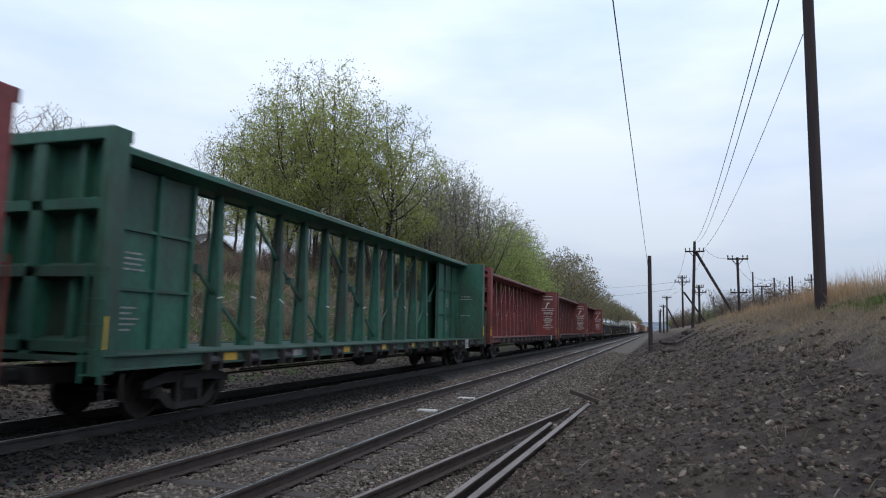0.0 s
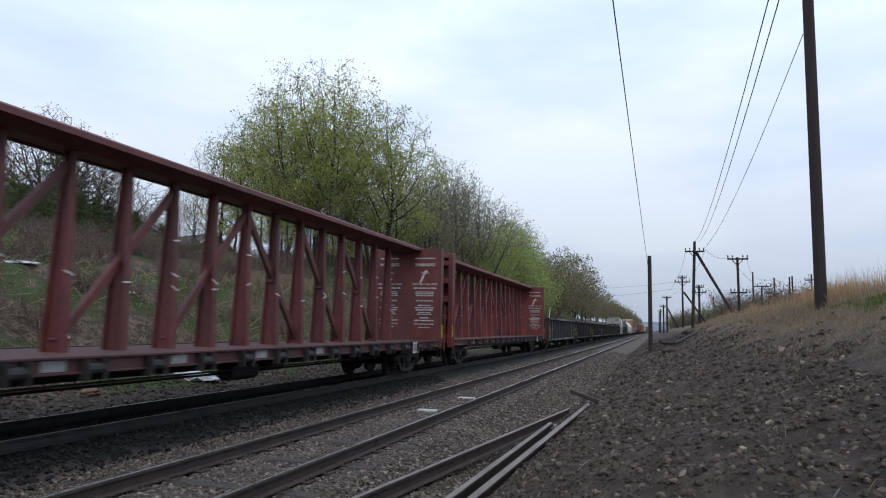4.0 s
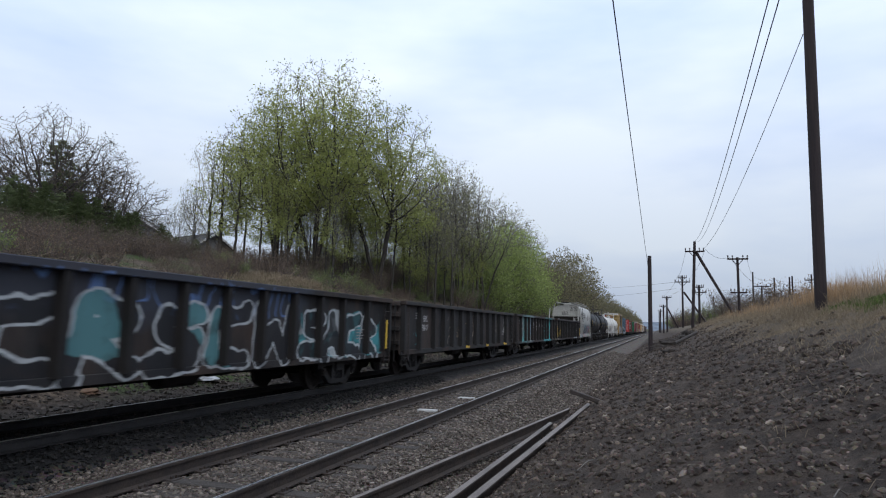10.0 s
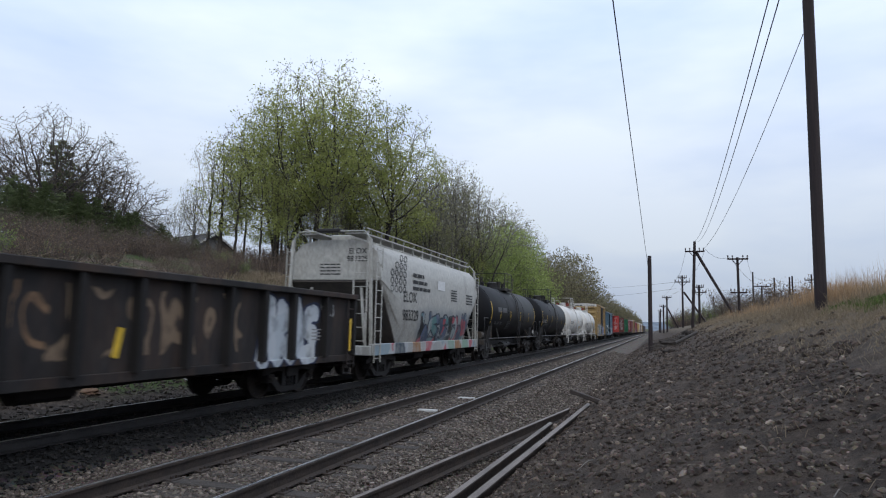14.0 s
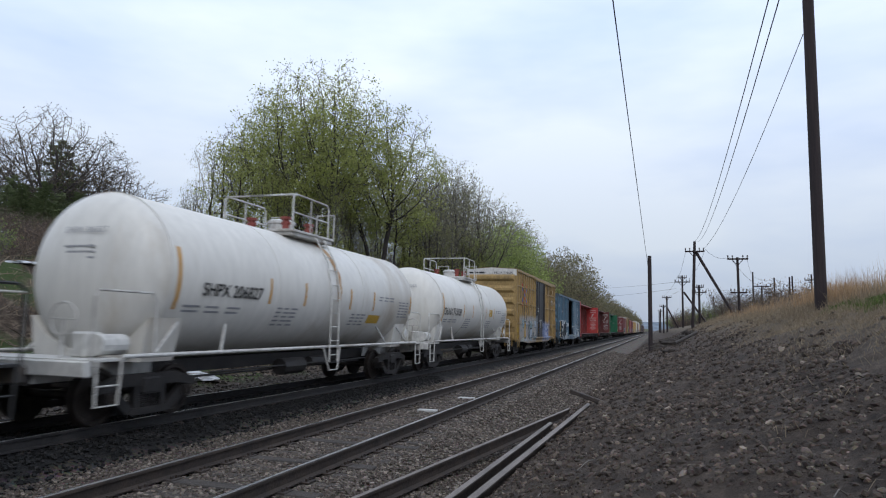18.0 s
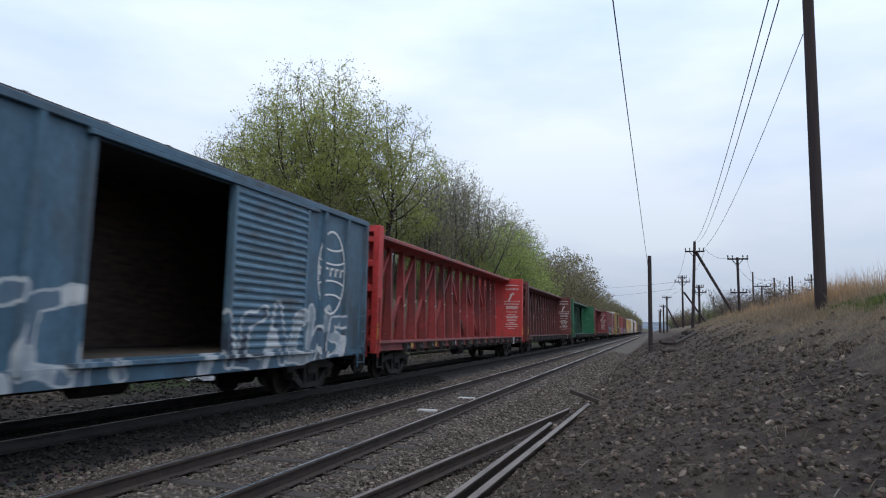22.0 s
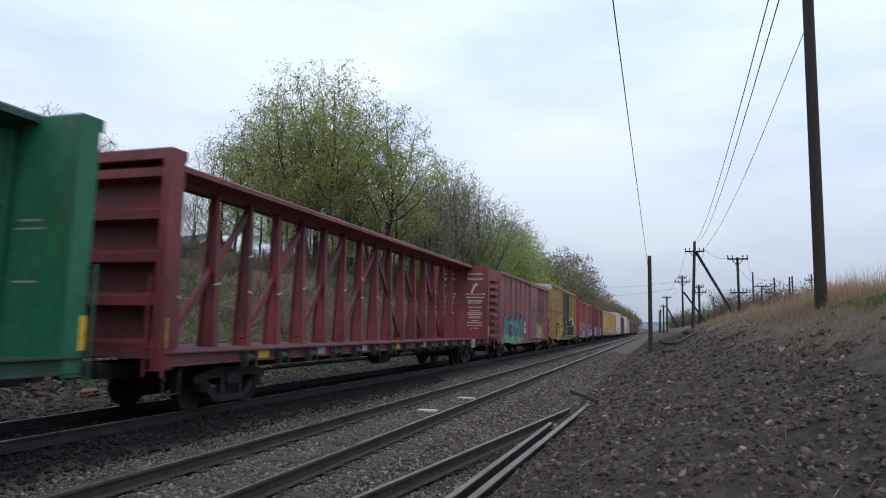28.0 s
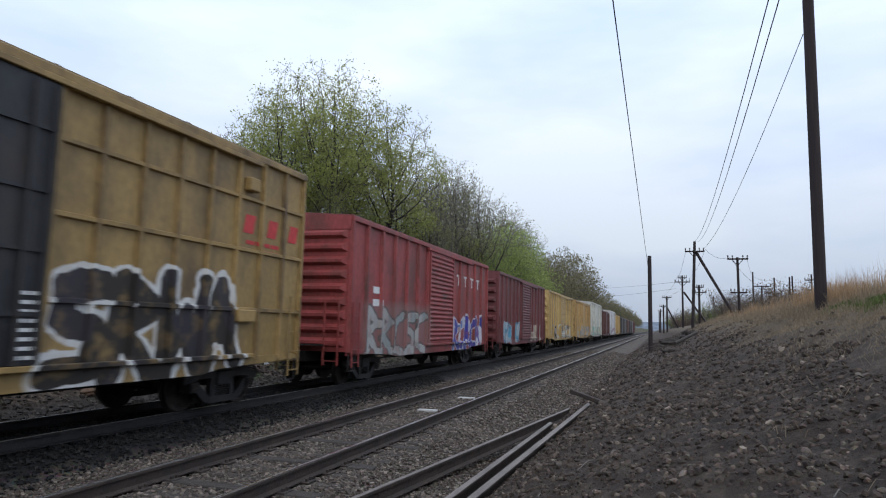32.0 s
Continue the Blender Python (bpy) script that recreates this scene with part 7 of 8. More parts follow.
# ---- tank cars ----
def tank_car(label, s0, s1, colour, dark, number, stripe, rust, gaps=(0.5, 0.5)):
    """gaps: from the end sills to the tank's heads, near and far."""
    half = (s1 - s0) / 2
    car = enlist(thing("tank_car", label, "freight car", "tank cars of the train"), s0, s1)
    m = mat("tank_paint", colour, tuple(c * (0.93 if not dark else 1.5) for c in colour), 0.35, 0.42 if not dark else 0.5, 0.0, 0.0, (0.36, 0.29, 0.20) if not dark else (0.016, 0.015, 0.014), 0.3 if not dark else 0.4, 6.0, (1, 1, 0.3), 0.03, 0.4 if not dark else 0.12)
    rail_m = paint("tank_rail_paint", (0.50, 0.49, 0.46) if not dark else (0.02, 0.02, 0.02), 1.05, (0.16, 0.12, 0.085), 0.5)
    running_gear(car, half, half - 1.7)
    zc, R = 2.50, 1.49
    yt = half - 0.5
    prof = [(yt - 0.62, 1.0)] + [(yt - 0.62 + 0.62 * math.sin(a), math.cos(a)) for a in (0.3, 0.6, 0.85, 1.1, 1.3, 1.45)]
    prof.append((yt, 0.02))
    near_in, far_in = gaps[0] - 0.5, gaps[1] - 0.5
    stations = [(-y + near_in, r) for y, r in prof[::-1]] + [(y - far_in, r) for y, r in prof]
    part("tank", Shape().rings([[(R * r * math.sin(2 * math.pi * i / 40), y, zc + R * r * math.cos(2 * math.pi * i / 40)) for i in range(40)] for y, r in stations]), m, car, smooth=True)
    # weld bands
    for y in (-yt + 0.62 + near_in, -2.2, 2.2, yt - 0.62 - far_in):
        s = Shape()
        for i in range(40):
            a, b = 2 * math.pi * i / 40, 2 * math.pi * (i + 1) / 40
            s.bar(((R + 0.004) * math.sin(a), y, zc + (R + 0.004) * math.cos(a)), ((R + 0.004) * math.sin(b), y, zc + (R + 0.004) * math.cos(b)), 0.04, 0.012, (0, 1, 0))
        part("weld_band", s, m, car)
    if rust:
        s = Shape()
        for i in range(12):
            a, b = 0.15 + i * 0.13, 0.15 + (i + 1) * 0.13
            s.add([((R + 0.007) * math.sin(t), y, zc + (R + 0.007) * math.cos(t)) for t in (a, b) for y in (0.55 + 0.02 * (i % 3), 0.82 - 0.03 * (i % 2))], [(0, 1, 3, 2)])
        part("rust_streak", s, mat("rust_run", (0.34, 0.17, 0.06), (0.5, 0.36, 0.22), 3, 0.7, 0.1), car, "brown product stain down the tank")
    # saddles and sills
    for k in (-1, 1):
        part("saddle", Shape().prism([(-1.15, 1.0), (1.15, 1.0), (1.3, 1.75), (0.9, 1.4), (0, 1.02), (-0.9, 1.4), (-1.3, 1.75)], k * (half - 1.7) - 0.4, k * (half - 1.7) + 0.4), m if not dark else M_STEEL, car)
        part("end_sill", Shape().bevel_box(-1.42, 1.42, k * half - 0.08, k * half + 0.08, 0.84, 1.08, 0.02).box(-0.35, 0.35, min(k * half, k * (half - 2.5)), max(k * half, k * (half - 2.5)), 0.7, 1.05), rail_m, car)
        part("end_platform", Shape().box(-1.42, 1.42, min(k * half, k * (half - 0.75)), max(k * half, k * (half - 0.75)), 1.06, 1.10), rail_m, car)
        for sx in (-1, 1):
            part("end_handrail", Shape().path([(sx * 1.42, k * (half - 0.02), 1.08), (sx * 1.42, k * (half - 0.02), 2.05), (sx * 1.38, k * (half - 0.12), 2.15), (sx * 1.38, k * (half - 1.25), 2.15), (sx * 1.44, k * (half - 1.3), 2.0), (sx * 1.44, k * (half - 1.3), 1.1)], 0.022), rail_m, car)
            part("sill_step", Shape().path([(sx * 1.46, k * (half - 0.1), 1.1), (sx * 1.46, k * (half - 0.12), 0.40), (sx * 1.46, k * (half - 0.55), 0.40), (sx * 1.46, k * (half - 0.6), 1.1)], 0.022).rod((sx * 1.46, k * (half - 0.1), 0.7), (sx * 1.46, k * (half - 0.58), 0.7), 0.015), rail_m, car)
            part("diagonal_brace", Shape().bar((sx * 1.42, k * (half - 1.3), 1.1), (sx * 1.25, k * (half - 2.1), 1.75), 0.05, 0.03).bar((sx * 1.42, k * (half - 3.1), 1.1), (sx * 1.2, k * (half - 3.5), 1.7), 0.05, 0.03), rail_m, car)
    part("brake_wheel", Shape().path([(0.75 + 0.26 * math.cos(i * math.pi / 6), -half + 0.1, 1.7 + 0.26 * math.sin(i * math.pi / 6)) for i in range(13)], 0.018).rod((0.75, -half + 0.1, 1.05), (0.75, -half + 0.1, 1.7), 0.03).rod((0.5, -half + 0.1, 1.7), (1.0, -half + 0.1, 1.7), 0.012), rail_m, car)
    part("brake_cylinder", Shape().rod((1.0, -half + 0.5, 1.3), (1.0, -half + 1.05, 1.3), 0.17, n=12).bevel_box(0.6, 0.9, -half + 0.4, -half + 0.75, 1.1, 1.5, 0.03), rail_m, car)
    for sx in (-1, 1):
        part("side_rail", Shape().rod((sx * 1.46, -half + 0.6, 1.13), (sx * 1.46, half - 0.6, 1.13), 0.035, n=8), rail_m, car)
        ladder_side = Shape()
        pts = [(sx * 1.55, 0.75), (sx * 1.55, 2.5), (sx * 1.40, 3.25), (sx * 1.05, 3.85), (sx * 0.85, 4.0)]
        for w in (-0.22, 0.22):
            ladder_side.path([(x, w + 0.35, z) for x, z in pts], 0.022)
        for a, b in zip(pts, pts[1:]):
            length = math.dist(a, b)
            for i in range(max(1, int(length / 0.34))):
                f = (i + 0.5) / max(1, int(length / 0.34))
                x, z = a[0] + (b[0] - a[0]) * f, a[1] + (b[1] - a[1]) * f
                ladder_side.rod((x, 0.13, z), (x, 0.57, z), 0.014, n=5)
        ladder_side.path([(sx * 1.5, -0.1, 1.1), (sx * 1.55, 0.13, 0.55), (sx * 1.55, 0.57, 0.55), (sx * 1.5, 0.8, 1.1)], 0.02)
        part("ladder", ladder_side, rail_m, car)
    # the top platform with its railing, manway and valves
    plat = part("top_platform", Shape().bevel_box(-1.0, 1.0, -1.0, 1.2, 3.93, 3.99, 0.01).bevel_box(-0.95, 0.95, -0.95, 1.15, 3.84, 3.93, 0.01), rail_m, car)
    for sx in (-1, 1):
        part("railing", Shape().path([(sx * 0.98, -0.98, 3.98), (sx * 0.98, -0.98, 4.78), (sx * 0.98, -0.86, 4.86), (sx * 0.98, 0.75, 4.86), (sx * 0.98, 0.85, 4.76), (sx * 0.98, 0.85, 3.98)], 0.024).rod((sx * 0.98, -0.98, 4.4), (sx * 0.98, 0.85, 4.4), 0.02).rod((sx * 0.98, -0.1, 3.98), (sx * 0.98, -0.1, 4.86), 0.02), rail_m, plat)
        part("railing", Shape().path([(sx * 0.98, -0.95, 4.84), (-sx * 0.3, -0.95, 4.84)], 0.022).path([(sx * 0.98, 1.18, 3.98), (sx * 0.98, 1.18, 4.66), (sx * 0.45, 1.18, 4.66), (sx * 0.45, 1.18, 3.98)], 0.022), rail_m, plat)
    part("manway", Shape().rings([[(0.33 * q * math.cos(2 * math.pi * i / 20), 0.1 + 0.33 * q * math.sin(2 * math.pi * i / 20), z) for i in range(20)] for z, q in ((3.9, 1.0), (4.25, 1.0), (4.27, 1.12), (4.33, 1.12), (4.38, 0.8), (4.40, 0.1))]), rail_m if not dark else M_STEEL, plat, smooth=True)
    valve_m = mat("valve_red_paint", (0.20, 0.04, 0.03), (0.26, 0.07, 0.05), 4, 0.6, 0.1) if not dark else M_STEEL
    for i, (x, y) in enumerate(((-0.5, -0.5), (0.5, -0.5), (0.45, 0.75), (-0.4, 0.8))):
        part("valve", Shape().rod((x, y, 3.95), (x, y, 4.3), 0.09, n=10).rod((x, y, 4.3), (x, y, 4.36), 0.14, n=10).rod((x - 0.12, y, 4.2), (x + 0.12, y, 4.2), 0.04), valve_m, plat)
    # stripes and lettering on the near flank, following the curve
    def flank(y, z):
        return (math.sqrt(max(0.0, R * R - (z - zc) ** 2)) + 0.006, y, z)
    def band(y0, y1, z0, z1, material, name, label=""):
        s = Shape()
        n = max(1, int((z1 - z0) / 0.08))
        for i in range(n):
            a, b = z0 + (z1 - z0) * i / n, z0 + (z1 - z0) * (i + 1) / n
            s.add([flank(y0, a), flank(y1, a), flank(y1, b), flank(y0, b)], [(0, 1, 2, 3)])
        return part(name, s, material, car, label)
    for y in ((-4.1, -1.55, 1.3, 3.95) if dark else (-2.55, -1.05, 1.4, 2.95, yt - 0.75)):
        band(y - 0.035, y + 0.035, 2.1, 2.65, stripe, "reflective_stripe", "vertical reflective stripe")
    band(-yt + 0.75 + near_in, -yt + 0.84 + near_in, 1.9, 3.0, stripe, "reflective_stripe", "long vertical reflective stripe")
    if dark:
        band(yt - 0.80 - far_in, yt - 0.70 - far_in, 1.9, 3.0, stripe, "reflective_stripe", "long vertical reflective stripe")
    let = M_DIM_LET if dark else M_BLACK_LET
    def flank_pose(y, z):
        a = math.asin((z - zc) / R)
        return Matrix.Translation(flank(y, z)) @ Matrix.Translation((0.006 + 0.008, 0, 0)) @ Euler((radians(90) , 0, radians(90))).to_matrix().to_4x4() @ Matrix.Rotation(-a, 4, "X")
    if number:
        writing(number, 0.34 if dark else (0.34 if rust else 0.40), M_DULL_LET if dark else let, car, flank_pose(-5.2 if dark else (-3.85 if rust else -4.2), 2.2 if dark else 2.28), bold=0.006)
        if number:                              # the number again on the tank's head
            face = Euler((radians(90), 0, 0)).to_matrix().to_4x4()
            writing(number, 0.16, M_DULL_LET if dark else M_FINE_LET, car, Matrix.Translation((0.1, -yt + 0.055 + near_in, zc + 0.72)) @ face @ Matrix.Rotation(-0.28, 4, "X"))
            print_lines(bars([(-0.3 + 0.05 * q, 0.35, zc + 0.42 - 0.1 * q, 0.035) for q in range(3)], y=-yt + 0.02 + near_in, seed=int(s0)), M_DULL_LET if dark else M_FINE_LET, car)
    else:
        band(-yt + 2.2, -yt + 3.1, 2.5, 2.75, let, "lettering")
        band(-yt + 3.3, -yt + 4.3, 2.5, 2.75, let, "lettering")
    rng = random.Random(int(s0))
    for y, z, w, rows in ((-4.3, 1.95, 1.9, 2), (-1.75, 2.0, 0.95, 5), (2.1, 1.95, 1.0, 4), (3.9, 2.5, 1.2, 2), (yt - 1.35, 2.4, 0.9, 6)):
        for q in range(rows):
            for u in range(3):
                a = y - w / 2 + w * u / 3 + rng.uniform(0, 0.05)
                band(a, a + w / 3 * rng.uniform(0.6, 0.9), z - q * 0.09, z - q * 0.09 + 0.04, M_DIM_LET if dark else M_FINE_LET, "lettering")
    if not dark:
        band(*((2.75, 3.6, 1.74, 1.98) if rust else (1.95, 2.6, 2.2, 2.55)), M_OLD_YELLOW, "placard", "dull yellow placard")
    hz = [(0, -0.16), (0.16, 0), (0, 0.16), (-0.16, 0)]
    part("hazard_placard", Shape().prism([(yt - 0.9 + a, 1.45 + b) for a, b in hz], 1.40, 1.41, "x"), M_WHITE, car)
    return car


M_DIM_LET = mat("dim_grey_lettering", (0.05, 0.05, 0.052), (0.09, 0.09, 0.092), 5, 0.6, 0.0)
M_FINE_LET = mat("fine_grey_lettering", (0.22, 0.22, 0.23), (0.30, 0.30, 0.31), 5, 0.6, 0.0)
BLACK_TANK = (0.0075, 0.0075, 0.0082)
WHITE_TANK = (0.64, 0.62, 0.57)
tank_car("black tank car with yellow stripes and railed platform", 224.6, 239.4, BLACK_TANK, True, "", M_YELLOW, False)
tank_car("black tank car with yellow stripes and side ladder", 240.5, 255.1, BLACK_TANK, True, "GATX 70832", M_YELLOW, False, (0.35, 0.1))
tank_car("white tank car with a brown stain below its platform", 256.2, 270.6, WHITE_TANK, False, "SHPX 206827", M_ORANGE, True, (0.95, 0.5))
tank_car("white tank car with orange stripes and white ladder", 271.5, 285.6, WHITE_TANK, False, "OLNX 715038", M_ORANGE, False, (0.8, 0.5))


# ---- box cars ----
def box_car(label, s0, s1, colour, top, door, ribs=None, grid=False, tags=(), end_ribs=7, door_colour=None, fascia=None, door_style="panels", door_open=False, group="box cars of the train", far=False, roof_colour=None):
    """door: from and to along the car, from its near end, in metres."""
    half = (s1 - s0) / 2
    car = enlist(thing("box_car", label, "freight car", group), s0, s1)
    m = paint("box_car_paint", colour, 1.3, (0.055, 0.038, 0.028), 0.6)
    dm = paint("box_car_door_paint", door_colour or colour, 1.2)
    for tg in tags:
        spray(m, *tg)
        spray(dm, *tg)
    running_gear(car, half, half - 2.1)
    d0, d1 = -half + door[0], -half + door[1]
    bottom = 0.86
    W = 1.50
    roof_m = paint("box_car_roof_paint", roof_colour or tuple(0.7 * c + 0.02 for c in colour), 1.2)
    part("floor", Shape().box(-W + 0.06, W - 0.06, -half + 0.05, half - 0.05, 1.02, 1.12), mat("worn_plank_floor", (0.05, 0.04, 0.03), (0.10, 0.08, 0.06), 3, 0.85, 0.3), car)
    # roof: a low gable with cross ribs
    roof = part("roof", Shape().prism([(-W - 0.06, top - 0.09), (-W - 0.06, top - 0.02), (0, top + 0.09), (W + 0.06, top - 0.02), (W + 0.06, top - 0.09)], -half, half), roof_m, car)
    for i in range(1, 12):
        y = -half + i * 2 * half / 12
        part("rib", Shape().prism([(-W, top - 0.01), (-W, top + 0.02), (0, top + 0.13), (W, top + 0.02), (W, top - 0.01), (0, top + 0.09)], y - 0.04, y + 0.04), roof_m, roof)
    part("side_wall", Shape().box(-W - 0.01, -W + 0.04, -half, half, bottom, top - 0.09), m, car)
    near = part("side_wall", Shape().box(W - 0.04, W, -half, d0, bottom, top - 0.09).box(W - 0.04, W, d1, half, bottom, top - 0.09).box(W - 0.04, W, d0, d1, bottom, 1.12).box(W - 0.04, W, d0, d1, top - 0.30, top - 0.09), m, car)
    part("top_chord", Shape().bevel_box(W - 0.01, W + 0.09, -half, half, top - 0.18, top - 0.05, 0.012), m, near)
    part("bottom_sill", Shape().prism([(-half + 0.1, 0.92), (-half + 2.9, 0.82), (-half + 3.4, 0.74), (half - 3.4, 0.74), (half - 2.9, 0.82), (half - 0.1, 0.92), (half - 0.1, 1.02), (-half + 0.1, 1.02)], W - 0.02, W + 0.05, "x"), m, near)
    rib_w = 0.05 if grid else 0.075
    deep = 0.075 if grid else 0.085
    n0, n1 = ribs or (5, 5)
    spots = [-half + 0.06] + [-half + (d0 + half) * (i + 1) / (n0 + 1) for i in range(n0)] + [d0 - 0.06, d1 + 0.06] + [d1 + (half - d1) * (i + 1) / (n1 + 1) for i in range(n1)] + [half - 0.06]
    for y in spots:
        part("rib", Shape().prism([(W, y - rib_w), (W + deep, y - rib_w * 0.6), (W + deep, y + rib_w * 0.6), (W, y + rib_w)], bottom + 0.08, top - 0.15, "z"), m, near)
    if grid:
        for z in (1.95, 3.15, 4.2):
            for a, b in ((-half + 0.1, d0), (d1, half - 0.1)):
                part("rib", Shape().prism([(W, z - 0.05), (W + 0.06, z - 0.03), (W + 0.06, z + 0.03), (W, z + 0.05)], a, b), m, near)
    # ends, with pressed ribs
    for k in (-1, 1):
        end = part("end_wall", Shape().box(-W, W, k * half - 0.03, k * half + 0.03, bottom + 0.1, top - 0.09), m, car)
        part("gable", Shape().prism([(-W - 0.02, top - 0.42), (-W - 0.02, top - 0.05), (0, top + 0.06), (W + 0.02, top - 0.05), (W + 0.02, top - 0.42)], min(k * half, k * (half + 0.05)), max(k * half, k * (half + 0.05))), fascia or m, end, "pale end fascia" if fascia else "")
        for i in range(end_ribs):
            z = bottom + 0.35 + i * (top - 0.55 - bottom - 0.35) / (end_ribs - 1) if end_ribs > 1 else 2
            hgt = 0.40 * (top - 0.9 - bottom) / end_ribs
            o, q = k * (half + 0.02), k * (half + 0.14)
            part("rib", Shape().add([(-W + 0.06, o, z - hgt), (W - 0.06, o, z - hgt), (W - 0.06, o, z + hgt), (-W + 0.06, o, z + hgt), (-W + 0.2, q, z - hgt * 0.3), (W - 0.2, q, z - hgt * 0.3), (W - 0.2, q, z + hgt * 0.3), (-W + 0.2, q, z + hgt * 0.3)],
                                      [(0, 1, 5, 4), (1, 2, 6, 5), (2, 3, 7, 6), (3, 0, 4, 7), (4, 5, 6, 7)]), m, end)
        for sx in (-1, 1):
            ladder(car, sx * (W + 0.10), k * (half - 0.32), 0.55, 2.3 if top > 4.9 or not far else top - 0.4, m, 0.42, "x", 0.42)
        ladder(car, 1.1, k * (half + 0.17), 0.6, 2.3, m, 0.42, "y", 0.42)
        part("end_platform", Shape().box(-0.9, 0.9, min(k * half, k * (half + 0.35)), max(k * half, k * (half + 0.35)), 1.12, 1.15), M_STEEL, car)
        part("sill_step", Shape().path([(W, k * (half - 0.1), 0.9), (W, k * (half - 0.1), 0.45), (W, k * (half - 0.5), 0.45), (W, k * (half - 0.5), 0.9)], 0.02), M_STEEL, car)
    if door_open:                               # worn boards line the inside
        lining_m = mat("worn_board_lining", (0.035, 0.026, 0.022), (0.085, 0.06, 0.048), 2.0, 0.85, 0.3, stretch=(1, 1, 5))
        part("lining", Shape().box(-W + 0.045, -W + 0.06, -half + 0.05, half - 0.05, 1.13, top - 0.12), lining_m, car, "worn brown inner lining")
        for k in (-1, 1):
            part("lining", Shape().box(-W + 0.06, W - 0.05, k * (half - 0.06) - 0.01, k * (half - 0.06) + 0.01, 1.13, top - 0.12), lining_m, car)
    # door
    x = W + 0.03
    a, b = (d0, d1) if not door_open else (d1 - 0.02, d1 + (d1 - d0) * 0.86)
    dr = part("door", Shape().bevel_box(x, x + 0.06, a, b, 1.08, top - 0.28, 0.012), dm, car)
    if door_style == "panels":
        for z in (1.5, 2.2, 2.9, 3.6):
            part("rib", Shape().box(x + 0.06, x + 0.09, a + 0.03, b - 0.03, z - 0.025, z + 0.025), dm, dr)
        for y in (a + 0.06, b - 0.06):
            part("rib", Shape().box(x + 0.06, x + 0.10, y - 0.04, y + 0.04, 1.1, top - 0.3), dm, dr)
    elif door_style == "plug":
        for z in (1.75, 2.6, 3.4, 4.25):
            part("rib", Shape().box(x + 0.06, x + 0.10, a + 0.03, b - 0.03, z - 0.03, z + 0.03), dm, dr)
        for y in (a + 0.1, a + (b - a) * 0.27, b - 0.42, b - 0.1):
            part("lock_bar", Shape().rod((x + 0.12, y, 1.1), (x + 0.12, y, top - 0.35), 0.03, n=6), dm, dr)
        part("lock_handle", Shape().path([(x + 0.14, a + 0.8, 2.15), (x + 0.14, a + 1.15, 2.25), (x + 0.14, a + 1.55, 2.2), (x + 0.14, a + 1.95, 2.3)], 0.02).rod((x + 0.14, a + 1.4, 2.2), (x + 0.14, a + 1.4, 1.7), 0.025), mat("worn_lock_metal", (0.18, 0.18, 0.18), (0.4, 0.39, 0.38), 6, 0.5, 0.1), dr, "worn bare-metal lock handle")
        part("safety_stripe", Shape().box(x + 0.062, x + 0.066, a + 1.0, a + 1.12, 1.35, 1.95), M_YELLOW, dr)
    else:
        z = 1.16
        while z < top - 0.36:
            part("rib", Shape().prism([(x + 0.06, z), (x + 0.10, z + 0.045), (x + 0.10, z + 0.08), (x + 0.06, z + 0.125)], a + 0.08, b - 0.08), dm, dr)
            z += 0.16
        for y in (a + 0.04, b - 0.04):
            part("rib", Shape().box(x + 0.06, x + 0.10, y - 0.04, y + 0.04, 1.1, top - 0.3), dm, dr)
    r0, r1 = (d0 - 0.2, d1 + (d1 - d0)) if not grid else (d0 - 0.3, d1 + (half - d1) * 0.72)
    part("door_rail", Shape().bevel_box(W + 0.02, W + 0.15, r0, r1, 1.0, 1.08, 0.01), m, car)
    part("door_rail", Shape().bevel_box(W + 0.02, W + 0.14, r0, r1, top - 0.28, top - 0.19, 0.01), m, car)
    return car


def side_at(y, z, x=1.516):
    return Matrix.Translation((x, y, z)) @ Euler((radians(90), 0, radians(90))).to_matrix().to_4x4()


GOLD = (0.255, 0.166, 0.058)
FASCIA = paint("pale_fascia_paint", (0.50, 0.48, 0.45), 1.1, (0.3, 0.26, 0.2), 0.3)


